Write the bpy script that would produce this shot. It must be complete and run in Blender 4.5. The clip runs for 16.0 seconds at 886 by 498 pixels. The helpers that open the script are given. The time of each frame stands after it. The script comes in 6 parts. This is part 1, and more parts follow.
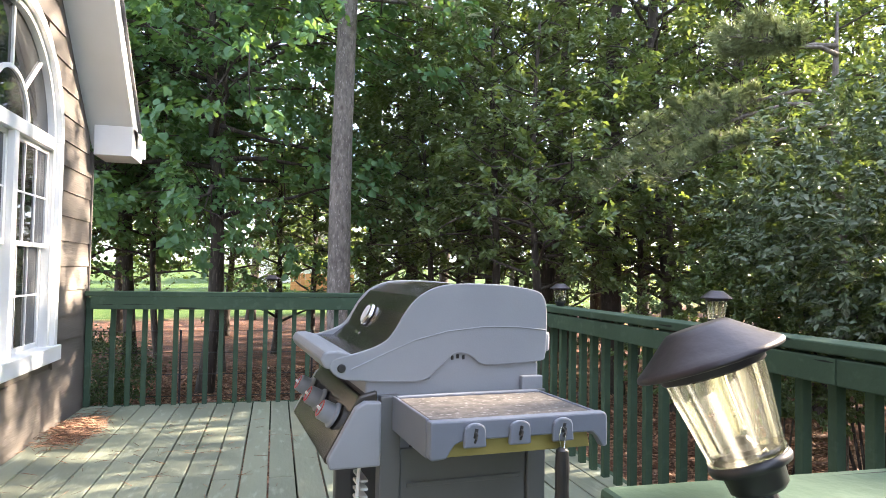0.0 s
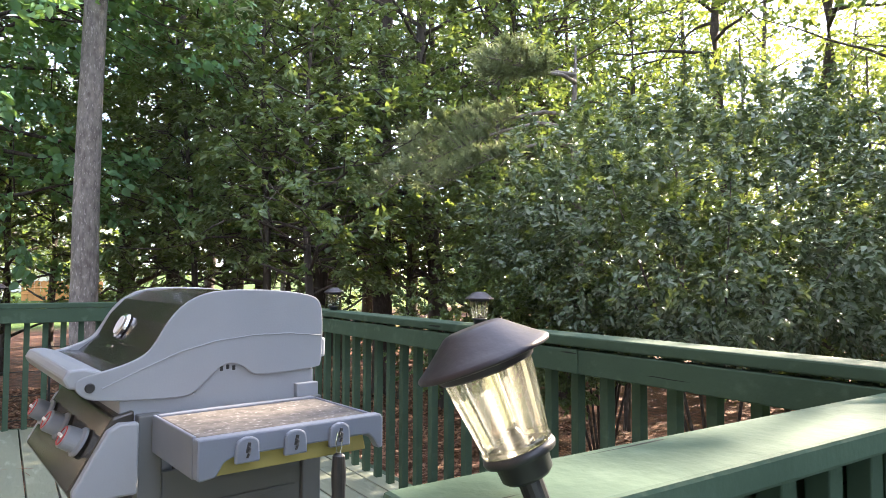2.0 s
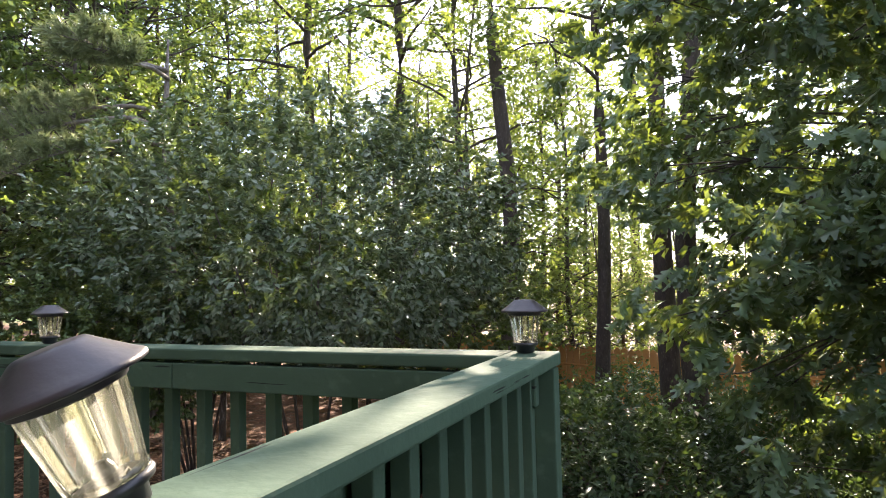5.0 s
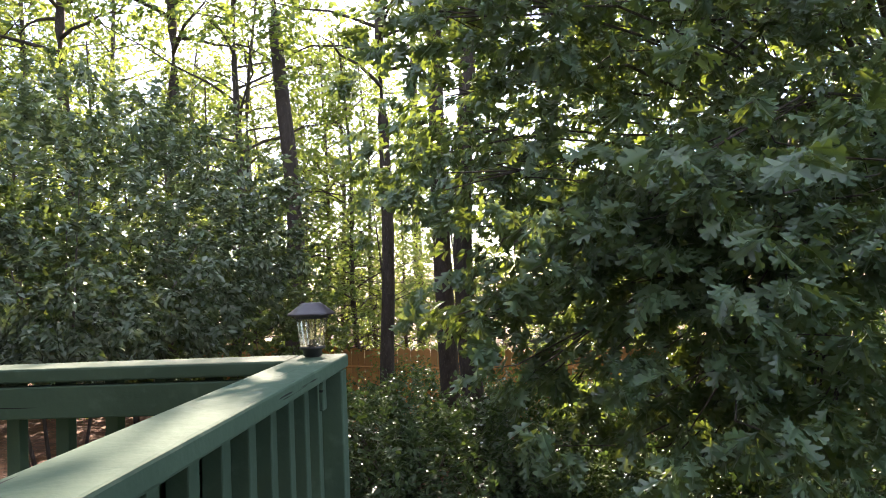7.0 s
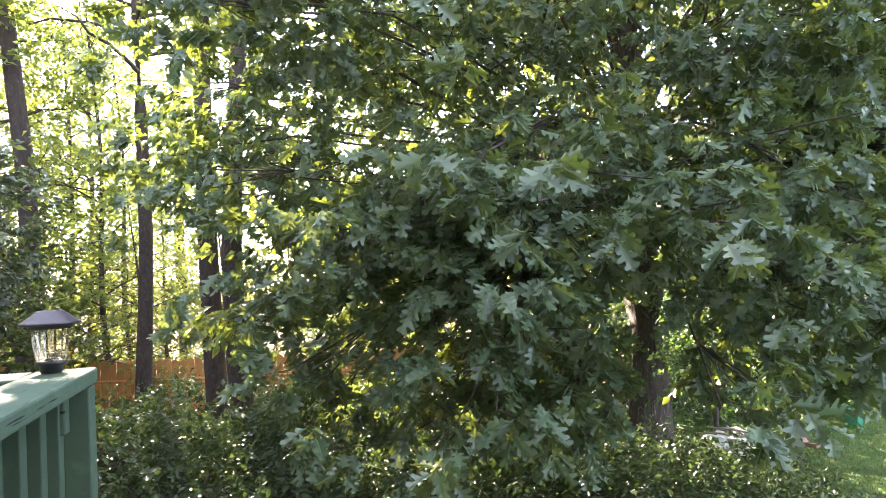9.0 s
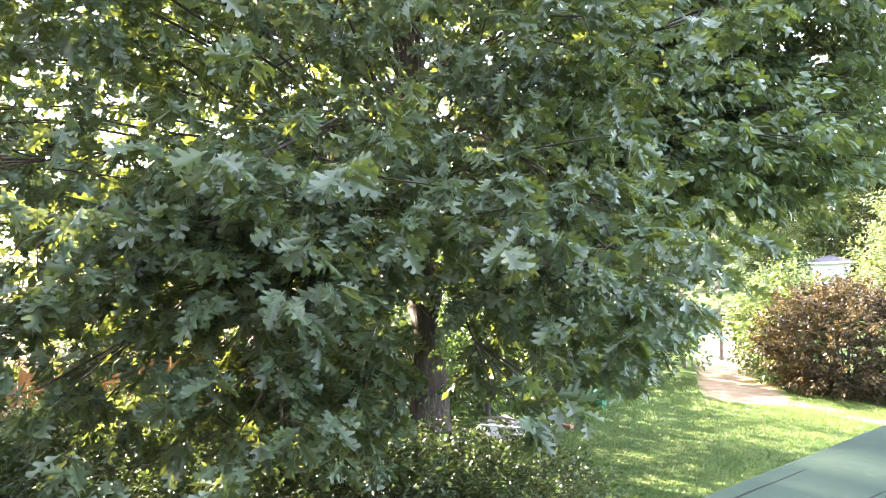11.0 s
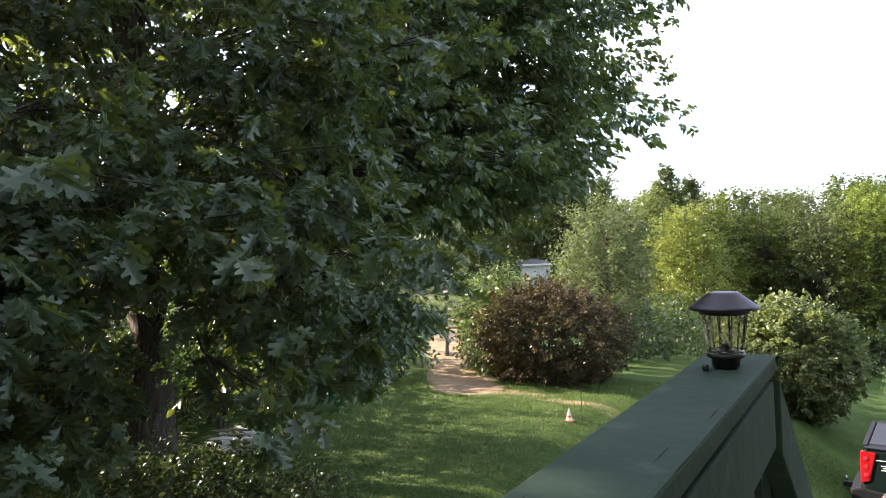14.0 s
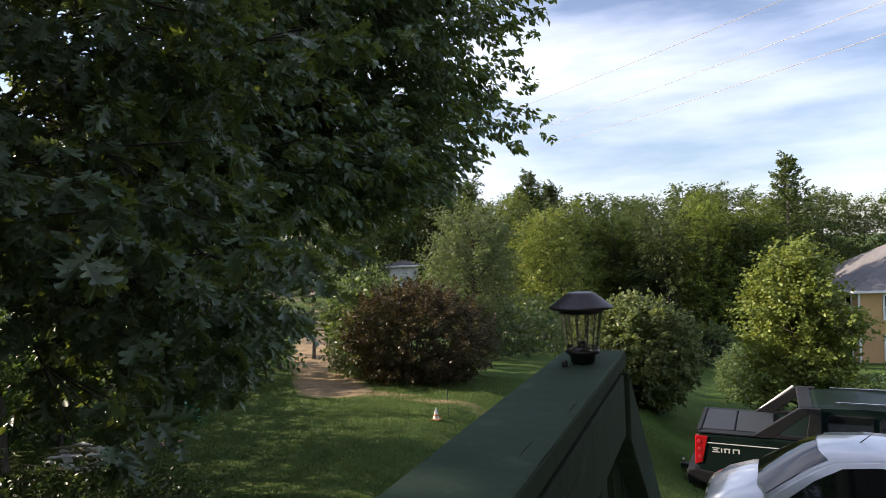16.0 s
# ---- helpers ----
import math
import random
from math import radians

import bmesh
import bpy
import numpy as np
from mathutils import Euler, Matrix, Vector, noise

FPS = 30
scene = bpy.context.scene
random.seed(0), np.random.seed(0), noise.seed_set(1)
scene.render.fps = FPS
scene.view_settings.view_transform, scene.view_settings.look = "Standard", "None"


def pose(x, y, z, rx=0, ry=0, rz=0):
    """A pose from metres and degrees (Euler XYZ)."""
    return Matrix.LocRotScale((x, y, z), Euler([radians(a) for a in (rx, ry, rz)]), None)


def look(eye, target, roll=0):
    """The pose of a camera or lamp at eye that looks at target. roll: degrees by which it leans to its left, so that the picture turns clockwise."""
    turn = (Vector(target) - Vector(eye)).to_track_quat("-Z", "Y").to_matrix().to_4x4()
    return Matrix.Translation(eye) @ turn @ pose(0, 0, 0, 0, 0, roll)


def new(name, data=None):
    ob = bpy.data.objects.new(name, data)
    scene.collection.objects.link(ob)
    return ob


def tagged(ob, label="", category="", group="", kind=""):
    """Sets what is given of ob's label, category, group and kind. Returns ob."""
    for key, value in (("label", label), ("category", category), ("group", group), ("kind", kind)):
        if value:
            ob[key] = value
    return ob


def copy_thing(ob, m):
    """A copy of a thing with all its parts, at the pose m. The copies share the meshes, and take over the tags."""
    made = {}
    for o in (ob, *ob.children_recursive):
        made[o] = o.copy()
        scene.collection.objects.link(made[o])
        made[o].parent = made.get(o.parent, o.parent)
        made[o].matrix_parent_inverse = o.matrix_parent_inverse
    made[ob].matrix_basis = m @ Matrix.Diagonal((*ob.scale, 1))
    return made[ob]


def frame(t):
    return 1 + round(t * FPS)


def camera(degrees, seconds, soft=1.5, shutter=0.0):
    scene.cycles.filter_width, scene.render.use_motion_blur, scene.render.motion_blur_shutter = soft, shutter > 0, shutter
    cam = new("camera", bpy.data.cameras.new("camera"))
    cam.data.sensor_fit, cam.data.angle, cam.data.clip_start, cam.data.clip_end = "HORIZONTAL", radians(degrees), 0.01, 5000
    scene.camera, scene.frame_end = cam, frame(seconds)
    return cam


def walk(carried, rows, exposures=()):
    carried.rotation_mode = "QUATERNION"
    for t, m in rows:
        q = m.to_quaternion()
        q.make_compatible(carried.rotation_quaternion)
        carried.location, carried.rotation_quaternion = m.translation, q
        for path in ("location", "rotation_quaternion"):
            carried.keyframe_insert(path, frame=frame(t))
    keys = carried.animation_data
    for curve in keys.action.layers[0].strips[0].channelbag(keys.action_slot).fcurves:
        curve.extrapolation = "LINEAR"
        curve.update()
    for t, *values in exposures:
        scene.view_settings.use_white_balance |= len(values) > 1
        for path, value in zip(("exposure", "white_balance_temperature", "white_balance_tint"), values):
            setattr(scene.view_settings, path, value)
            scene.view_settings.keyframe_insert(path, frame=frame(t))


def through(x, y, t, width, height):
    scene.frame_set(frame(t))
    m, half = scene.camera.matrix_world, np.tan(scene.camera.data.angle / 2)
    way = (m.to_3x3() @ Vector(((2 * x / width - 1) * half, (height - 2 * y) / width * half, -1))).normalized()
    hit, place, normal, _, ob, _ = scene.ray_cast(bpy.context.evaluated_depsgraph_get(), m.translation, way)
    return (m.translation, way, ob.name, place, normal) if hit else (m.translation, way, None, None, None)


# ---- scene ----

# ---------------------------------------------------------------- camera
PATH = [
    (0.0, -0.034, -0.039, 1.118, -14.17, 2.08, -0.96),
    (0.5, -0.037, -0.038, 1.119, -16.14, 2.12, -0.98),
    (1.0, -0.035, -0.033, 1.118, -20.10, 2.37, -0.66),
    (1.5, -0.040, -0.031, 1.119, -27.56, 2.48, -0.40),
    (2.0, -0.038, -0.023, 1.119, -33.66, 2.62, -0.22),
    (2.5, -0.034, -0.014, 1.117, -40.72, 2.71, 0.09),
    (3.0, -0.034, -0.010, 1.119, -47.97, 2.73, 0.37),
    (3.5, -0.033, -0.008, 1.120, -54.47, 2.75, 0.58),
    (4.0, -0.030, -0.005, 1.120, -59.33, 2.73, 0.85),
    (4.2, -0.030, -0.005, 1.120, -61.02, 2.74, 0.90),
    (6.3, -0.040, 0.000, 1.115, -79.04, 2.75, 2.20),
    (6.5, -0.038, 0.000, 1.115, -81.03, 2.69, 2.25),
    (7.0, -0.028, 0.005, 1.114, -85.99, 2.57, 2.34),
    (7.5, -0.011, 0.012, 1.111, -91.13, 2.42, 2.48),
    (8.0, -0.007, 0.011, 1.110, -95.88, 2.30, 2.63),
    (8.5, -0.002, 0.014, 1.109, -100.79, 2.12, 2.73),
    (9.0, 0.005, 0.016, 1.109, -105.44, 1.94, 2.83),
    (9.5, 0.017, 0.022, 1.106, -110.56, 1.79, 2.96),
    (10.0, 0.031, 0.032, 1.108, -115.83, 1.57, 3.07),
    (10.2, 0.034, 0.034, 1.113, -117.71, 1.46, 3.06),
    (12.3, 0.036, 0.018, 1.154, -132.73, 0.54, 2.70),
    (12.5, 0.044, 0.013, 1.159, -134.15, 0.50, 2.71),
    (13.0, 0.056, 0.006, 1.167, -137.93, 0.33, 2.69),
    (13.5, 0.058, 0.007, 1.170, -141.78, 0.21, 2.66),
    (14.0, 0.060, 0.006, 1.170, -146.44, 0.08, 2.62),
    (14.5, 0.061, 0.007, 1.171, -150.81, -0.08, 2.55),
    (15.0, 0.063, 0.008, 1.171, -154.96, -0.21, 2.45),
    (15.5, 0.063, 0.011, 1.172, -157.72, -0.29, 2.36),
    (16.0, 0.063, 0.011, 1.172, -157.79, -0.29, 2.36),
]
EXPOSURE = [(t, stops, 6500, tint) for t, stops, tint in ((0.0, 3.35, 18), (2.0, 3.4, 19), (4.0, 3.1, 19), (6.3, 2.9, 19), (7.5, 3.15, 21), (8.5, 3.7, 24), (10.2, 4.5, 28), (12.3, 3.9, 27), (13.5, 2.92, 24), (14.5, 1.7, 22),
                                                          (15.5, 1.1, 20), (16.0, 1.1, 20))]
cam = camera(67.5, 16.0, soft=0.75)
walk(cam, [(t, pose(x, y, z, 90 + pitch, roll, yaw)) for t, x, y, z, yaw, pitch, roll in PATH], EXPOSURE)

# ---------------------------------------------------------------- sky and sun
SUN_AZ, SUN_EL = 80.0, 25.0      # degrees clockwise from +y, and above the horizon
world = bpy.data.worlds.new("world")
scene.world = world
world.use_nodes = True
wn, wl = world.node_tree.nodes, world.node_tree.links
background = wn["Background"]
sky = wn.new("ShaderNodeTexSky")
sky.sky_type, sky.sun_disc = "NISHITA", False
sky.sun_elevation, sky.sun_rotation = radians(SUN_EL), radians(SUN_AZ)
sky.air_density, sky.dust_density, sky.ozone_density = 1.0, 0.35, 3.0
# thin drifting cloud over the whole dome
tc = wn.new("ShaderNodeTexCoord")
stretch = wn.new("ShaderNodeMapping")
stretch.inputs["Scale"].default_value, stretch.inputs["Rotation"].default_value = (1.3, 2.6, 6.5), (0.0, 0.0, 0.5)
cloud = wn.new("ShaderNodeTexNoise")
cloud.inputs["Scale"].default_value, cloud.inputs["Detail"].default_value, cloud.inputs["Roughness"].default_value = 1.5, 7.0, 0.52
ramp = wn.new("ShaderNodeValToRGB")
ramp.color_ramp.elements[0].position, ramp.color_ramp.elements[1].position = 0.37, 0.80
ramp.color_ramp.elements[0].color = (0.08, 0.08, 0.08, 1)
ramp.color_ramp.elements[1].color = (0.85, 0.85, 0.85, 1)
mixc = wn.new("ShaderNodeMixRGB")
mixc.inputs[2].default_value = (10.6, 11.4, 12.8, 1)
wl.new(tc.outputs["Generated"], stretch.inputs["Vector"])
wl.new(stretch.outputs[0], cloud.inputs["Vector"])
wl.new(cloud.outputs["Fac"], ramp.inputs[0])
wl.new(ramp.outputs[0], mixc.inputs[0])
wl.new(sky.outputs[0], mixc.inputs[1])
wl.new(mixc.outputs[0], background.inputs["Color"])
background.inputs["Strength"].default_value = 0.074

lamp = bpy.data.lights.new("sun", "SUN")
lamp.energy, lamp.angle, lamp.color = 5.0, radians(0.55), (1.0, 0.88, 0.68)
sun = new("sun", lamp)
a, e = radians(SUN_AZ), radians(SUN_EL)
SUN_DIR = Vector((math.sin(a) * math.cos(e), math.cos(a) * math.cos(e), math.sin(e)))
sun.matrix_world = look(SUN_DIR * 60, (0, 0, 0))

# ---------------------------------------------------------------- materials
def mat(name, base, rough=0.6, metal=0.0, second=None, scale=6.0, spots=None, spot_scale=40.0, bump=0.0, bump_scale=60.0,
        stretch_by=(1, 1, 1), island=0.0, per_object=0.0, spec=0.5, coat=0.0, space="Object"):
    """A surface: base colour drifting to a second one over large noise, fine specks, fine relief, and a spread between pieces."""
    m = bpy.data.materials.new(name)
    m.use_nodes = True
    n, l = m.node_tree.nodes, m.node_tree.links
    bsdf = n["Principled BSDF"]
    bsdf.inputs["Roughness"].default_value, bsdf.inputs["Metallic"].default_value = rough, metal
    bsdf.inputs["Specular IOR Level"].default_value, bsdf.inputs["Coat Weight"].default_value = spec, coat
    coords, mapping = n.new("ShaderNodeTexCoord"), n.new("ShaderNodeMapping")
    mapping.inputs["Scale"].default_value = stretch_by
    l.new(coords.outputs[space], mapping.inputs["Vector"])
    big = n.new("ShaderNodeTexNoise")
    big.inputs["Scale"].default_value, big.inputs["Detail"].default_value = scale, 6.0
    l.new(mapping.outputs[0], big.inputs["Vector"])
    mix = n.new("ShaderNodeMixRGB")
    mix.inputs[1].default_value = (*base, 1)
    mix.inputs[2].default_value = (*(second or tuple(c * 0.8 for c in base)), 1)
    ramp = n.new("ShaderNodeValToRGB")
    ramp.color_ramp.elements[0].position, ramp.color_ramp.elements[1].position = 0.35, 0.68
    l.new(big.outputs["Fac"], ramp.inputs[0])
    l.new(ramp.outputs[0], mix.inputs[0])
    colour = mix.outputs[0]
    if spots:
        fine = n.new("ShaderNodeTexNoise")
        fine.inputs["Scale"].default_value, fine.inputs["Detail"].default_value = spot_scale, 4.0
        l.new(mapping.outputs[0], fine.inputs["Vector"])
        cut = n.new("ShaderNodeValToRGB")
        cut.color_ramp.elements[0].position, cut.color_ramp.elements[1].position = 0.58, 0.70
        l.new(fine.outputs["Fac"], cut.inputs[0])
        over = n.new("ShaderNodeMixRGB")
        over.inputs[2].default_value = (*spots, 1)
        l.new(cut.outputs[0], over.inputs[0])
        l.new(colour, over.inputs[1])
        colour = over.outputs[0]
    if island or per_object:
        source = n.new("ShaderNodeNewGeometry").outputs["Random Per Island"] if island else n.new("ShaderNodeObjectInfo").outputs["Random"]
        amount = island or per_object
        level = n.new("ShaderNodeMapRange")
        level.inputs["To Min"].default_value, level.inputs["To Max"].default_value = 1 - amount, 1 + amount
        l.new(source, level.inputs[0])
        hsv = n.new("ShaderNodeHueSaturation")
        l.new(level.outputs[0], hsv.inputs["Value"])
        l.new(colour, hsv.inputs["Color"])
        colour = hsv.outputs[0]
    l.new(colour, bsdf.inputs["Base Color"])
    if bump:
        relief, b = n.new("ShaderNodeTexNoise"), n.new("ShaderNodeBump")
        relief.inputs["Scale"].default_value, relief.inputs["Detail"].default_value = bump_scale, 5.0
        b.inputs["Strength"].default_value, b.inputs["Distance"].default_value = bump, 0.01
        l.new(mapping.outputs[0], relief.inputs["Vector"])
        l.new(relief.outputs["Fac"], b.inputs["Height"])
        l.new(b.outputs[0], bsdf.inputs["Normal"])
    return m


def leaf_mat(name, base, second, through_colour, gloss=0.35, through=0.45, spread=0.35, spec=0.25):
    """A leaf: coloured diffuse with a waxy gloss above, and light that shines through the blade."""
    m = bpy.data.materials.new(name)
    m.use_nodes = True
    n, l = m.node_tree.nodes, m.node_tree.links
    bsdf, out = n["Principled BSDF"], n["Material Output"]
    bsdf.inputs["Roughness"].default_value, bsdf.inputs["Specular IOR Level"].default_value = gloss, spec
    rnd = n.new("ShaderNodeNewGeometry").outputs["Random Per Island"]
    obj = n.new("ShaderNodeObjectInfo").outputs["Random"]
    mix = n.new("ShaderNodeMixRGB")
    mix.inputs[1].default_value, mix.inputs[2].default_value = (*base, 1), (*second, 1)
    l.new(rnd, mix.inputs[0])
    level = n.new("ShaderNodeMapRange")
    level.inputs["To Min"].default_value, level.inputs["To Max"].default_value = 1 - spread, 1 + spread
    l.new(obj, level.inputs[0])
    hsv = n.new("ShaderNodeHueSaturation")
    l.new(level.outputs[0], hsv.inputs["Value"])
    l.new(mix.outputs[0], hsv.inputs["Color"])
    l.new(hsv.outputs[0], bsdf.inputs["Base Color"])
    trans = n.new("ShaderNodeBsdfTranslucent")
    trans.inputs["Color"].default_value = (*through_colour, 1)
    both = n.new("ShaderNodeMixShader")
    both.inputs[0].default_value = through
    l.new(bsdf.outputs[0], both.inputs[1])
    l.new(trans.outputs[0], both.inputs[2])
    l.new(both.outputs[0], out.inputs["Surface"])
    return m




def lens_mat():
    """Thin clear moulded plastic, slightly yellowed: see-through, with hazy stripes painted for the bright streaks on
    its flutes.
    """
    m = bpy.data.materials.new("clear_ribbed_plastic")
    m.use_nodes = True
    n, l = m.node_tree.nodes, m.node_tree.links
    see, haze, shine = n.new("ShaderNodeBsdfTransparent"), n.new("ShaderNodeBsdfTranslucent"), n.new("ShaderNodeBsdfGlossy")
    see.inputs["Color"].default_value = (0.93, 0.93, 0.80, 1)
    haze.inputs["Color"].default_value = (0.95, 0.94, 0.86, 1)
    shine.inputs["Roughness"].default_value = 0.12
    first, second, edge = n.new("ShaderNodeMixShader"), n.new("ShaderNodeMixShader"), n.new("ShaderNodeFresnel")
    edge.inputs["IOR"].default_value = 1.7
    # Eleven hazy stripes stand in for bright reflections round the lens.
    coords, turn, wave, level = (n.new(k) for k in ("ShaderNodeTexCoord", "ShaderNodeTexGradient", "ShaderNodeMath", "ShaderNodeMapRange"))
    turn.gradient_type = "RADIAL"
    many = n.new("ShaderNodeMath")
    many.operation, many.inputs[1].default_value = "MULTIPLY", 11 * 2 * math.pi
    wave.operation = "SINE"
    level.inputs["From Min"].default_value, level.inputs["From Max"].default_value = -0.2, 1.0
    level.inputs["To Min"].default_value, level.inputs["To Max"].default_value = 0.03, 0.15
    l.new(coords.outputs["Object"], turn.inputs["Vector"])
    l.new(turn.outputs["Fac"], many.inputs[0])
    l.new(many.outputs[0], wave.inputs[0])
    l.new(wave.outputs[0], level.inputs[0])
    l.new(level.outputs[0], first.inputs[0])
    l.new(see.outputs[0], first.inputs[1])
    l.new(haze.outputs[0], first.inputs[2])
    l.new(edge.outputs[0], second.inputs[0])
    l.new(first.outputs[0], second.inputs[1])
    l.new(shine.outputs[0], second.inputs[2])
    l.new(second.outputs[0], n["Material Output"].inputs["Surface"])
    return m


def paint_mat(name, along):
    """Old green deck paint on planks: blotches, worn specks, and dark cracks along the grain."""
    m = mat(name, (0.060, 0.100, 0.067), 0.85, second=(0.046, 0.079, 0.053), spec=0.15, scale=3.0, spots=(0.072, 0.114, 0.079), spot_scale=14, bump=0.25, bump_scale=30, per_object=0.10)
    n, l = m.node_tree.nodes, m.node_tree.links
    bsdf = n["Principled BSDF"]
    coords, mapping, grain, cut, mix = (n.new(k) for k in ("ShaderNodeTexCoord", "ShaderNodeMapping", "ShaderNodeTexNoise", "ShaderNodeValToRGB", "ShaderNodeMixRGB"))
    mapping.inputs["Scale"].default_value = {"x": (1.1, 26, 26), "y": (26, 1.1, 26)}[along]
    grain.inputs["Scale"].default_value, grain.inputs["Detail"].default_value = 1.6, 3.0
    cut.color_ramp.elements[0].position, cut.color_ramp.elements[1].position = 0.665, 0.68
    mix.inputs[2].default_value = (0.018, 0.022, 0.018, 1)
    old = bsdf.inputs["Base Color"].links[0].from_socket
    l.new(coords.outputs["Object"], mapping.inputs["Vector"])
    l.new(mapping.outputs[0], grain.inputs["Vector"])
    l.new(grain.outputs["Fac"], cut.inputs[0])
    l.new(cut.outputs[0], mix.inputs[0])
    l.new(old, mix.inputs[1])
    l.new(mix.outputs[0], bsdf.inputs["Base Color"])
    return m


PLANK_X, PLANK_Y = paint_mat("green_planks_along_x", "x"), paint_mat("green_planks_along_y", "y")
PAINT = mat("green_deck_paint", (0.060, 0.100, 0.067), 0.85, second=(0.046, 0.079, 0.053), spec=0.15, scale=3.0, spots=(0.075, 0.118, 0.082),
            spot_scale=14, bump=0.25, bump_scale=30, per_object=0.10, stretch_by=(1, 1, 1))
BOARD = mat("green_deck_boards", (0.205, 0.222, 0.158), 0.65, second=(0.155, 0.172, 0.125), scale=2.2, spots=(0.26, 0.29, 0.22), spot_scale=18,
            bump=0.3, bump_scale=40, per_object=0.16, stretch_by=(1, 0.25, 1))
SIDING = mat("taupe_siding_paint", (0.145, 0.124, 0.105), 0.75, second=(0.124, 0.106, 0.09), scale=1.4, bump=0.25, bump_scale=22, stretch_by=(1, 0.3, 3), per_object=0.03)
WHITE = mat("white_trim_paint", (0.78, 0.78, 0.77), 0.45, second=(0.72, 0.72, 0.70), scale=2.0)
PANE = mat("dark_window_glass", (0.02, 0.022, 0.022), 0.03, second=(0.03, 0.03, 0.03), spec=0.8)
SHINGLE = mat("grey_shingles", (0.16, 0.155, 0.155), 0.9, second=(0.11, 0.105, 0.11), scale=3, spots=(0.22, 0.21, 0.21), spot_scale=30, bump=0.4, bump_scale=40)
GRILL_GREY = mat("grey_grill_enamel", (0.275, 0.29, 0.312), 0.45, second=(0.245, 0.26, 0.282), scale=4, bump=0.04, bump_scale=200)
GRILL_DARK = mat("dark_grill_enamel", (0.025, 0.023, 0.02), 0.16, second=(0.05, 0.045, 0.035), scale=5, spots=(0.08, 0.065, 0.045), spot_scale=70)
CABINET = mat("grey_steel_cabinet", (0.12, 0.125, 0.125), 0.45, second=(0.095, 0.1, 0.1), scale=3)
TABLETOP = mat("speckled_tabletop", (0.15, 0.132, 0.115), 0.75, second=(0.07, 0.06, 0.052), scale=30, spots=(0.30, 0.285, 0.27), spot_scale=80)
SHELF_BLUE = mat("blue_grey_plastic", (0.168, 0.188, 0.228), 0.5, second=(0.148, 0.166, 0.204), scale=4, bump=0.04, bump_scale=200)
OCHRE = mat("mustard_plastic", (0.36, 0.31, 0.10), 0.5, second=(0.27, 0.23, 0.08), scale=6)
BLACK = mat("black_plastic", (0.02, 0.02, 0.022), 0.4, second=(0.03, 0.03, 0.03), scale=8)
BRONZE = mat("dark_bronze_plastic", (0.026, 0.019, 0.026), 0.42, second=(0.018, 0.014, 0.018), scale=6, bump=0.05, bump_scale=90)
CHROME = mat("chrome", (0.75, 0.75, 0.75), 0.15, 1.0)
RED = mat("red_plastic", (0.5, 0.03, 0.04), 0.3)
LENS = lens_mat()
BARK_PINE = mat("pine_bark", (0.20, 0.175, 0.152), 0.95, second=(0.095, 0.08, 0.068), scale=15, spots=(0.33, 0.295, 0.265), spot_scale=42, bump=1.0, bump_scale=22, stretch_by=(1.6, 1.6, 0.6))
# Darker copy of the bark: the trunks' backlit silhouette is put into the colour.
BARK_BACKLIT = mat("pine_bark_backlit_tone", (0.062, 0.046, 0.038), 0.95, second=(0.034, 0.025, 0.021), scale=9, spots=(0.10, 0.08, 0.068), spot_scale=26, bump=1.0, bump_scale=22, stretch_by=(1.6, 1.6, 0.6))
BARK_OAK = mat("oak_bark", (0.072, 0.058, 0.046), 0.95, second=(0.034, 0.027, 0.022), scale=6, spots=(0.155, 0.13, 0.105), spot_scale=22, bump=1.0, bump_scale=18, stretch_by=(1.6, 1.6, 0.22))
LEAF_OAK = leaf_mat("oak_leaf", (0.040, 0.080, 0.046), (0.118, 0.180, 0.108), (0.34, 0.43, 0.05), 0.30, 0.22, 0.1, 0.40)
LEAF_WOOD = leaf_mat("woodland_leaf", (0.044, 0.082, 0.036), (0.128, 0.182, 0.080), (0.28, 0.37, 0.06), 0.34, 0.27, 0.25, 0.35)
LEAF_TULIP = leaf_mat("tulip_tree_leaf", (0.064, 0.150, 0.078), (0.120, 0.225, 0.118), (0.22, 0.37, 0.06), 0.36, 0.38, 0.1)
LEAF_SHRUB = leaf_mat("shrub_leaf", (0.060, 0.098, 0.058), (0.225, 0.275, 0.195), (0.18, 0.25, 0.05), 0.26, 0.20, 0.15, 0.4)
# Sun glow through the leaves is put into this yellower tone.
LEAF_SUNGLOW = leaf_mat("sunglow_tone_leaf", (0.066, 0.116, 0.032), (0.120, 0.175, 0.056), (0.30, 0.36, 0.06), 0.4, 0.38)
LEAF_LOW = leaf_mat("low_bush_leaf", (0.024, 0.048, 0.022), (0.062, 0.095, 0.044), (0.14, 0.22, 0.04), 0.36, 0.2, 0.15)
LEAF_PALE = leaf_mat("pale_leaf", (0.066, 0.104, 0.045), (0.185, 0.222, 0.122), (0.22, 0.29, 0.08), 0.36, 0.3)
LEAF_RED = leaf_mat("reddish_leaf", (0.012, 0.012, 0.009), (0.100, 0.080, 0.032), (0.14, 0.10, 0.03), 0.38, 0.22)
NEEDLE = leaf_mat("pine_needle", (0.190, 0.240, 0.140), (0.290, 0.330, 0.200), (0.32, 0.38, 0.14), 0.45, 0.3)
# Shaded gaps and sunlit leaves are put into the wide tone spread.
LEAF_FAR = leaf_mat("far_leaf", (0.015, 0.032, 0.012), (0.105, 0.140, 0.040), (0.16, 0.22, 0.03), 0.5, 0.2)
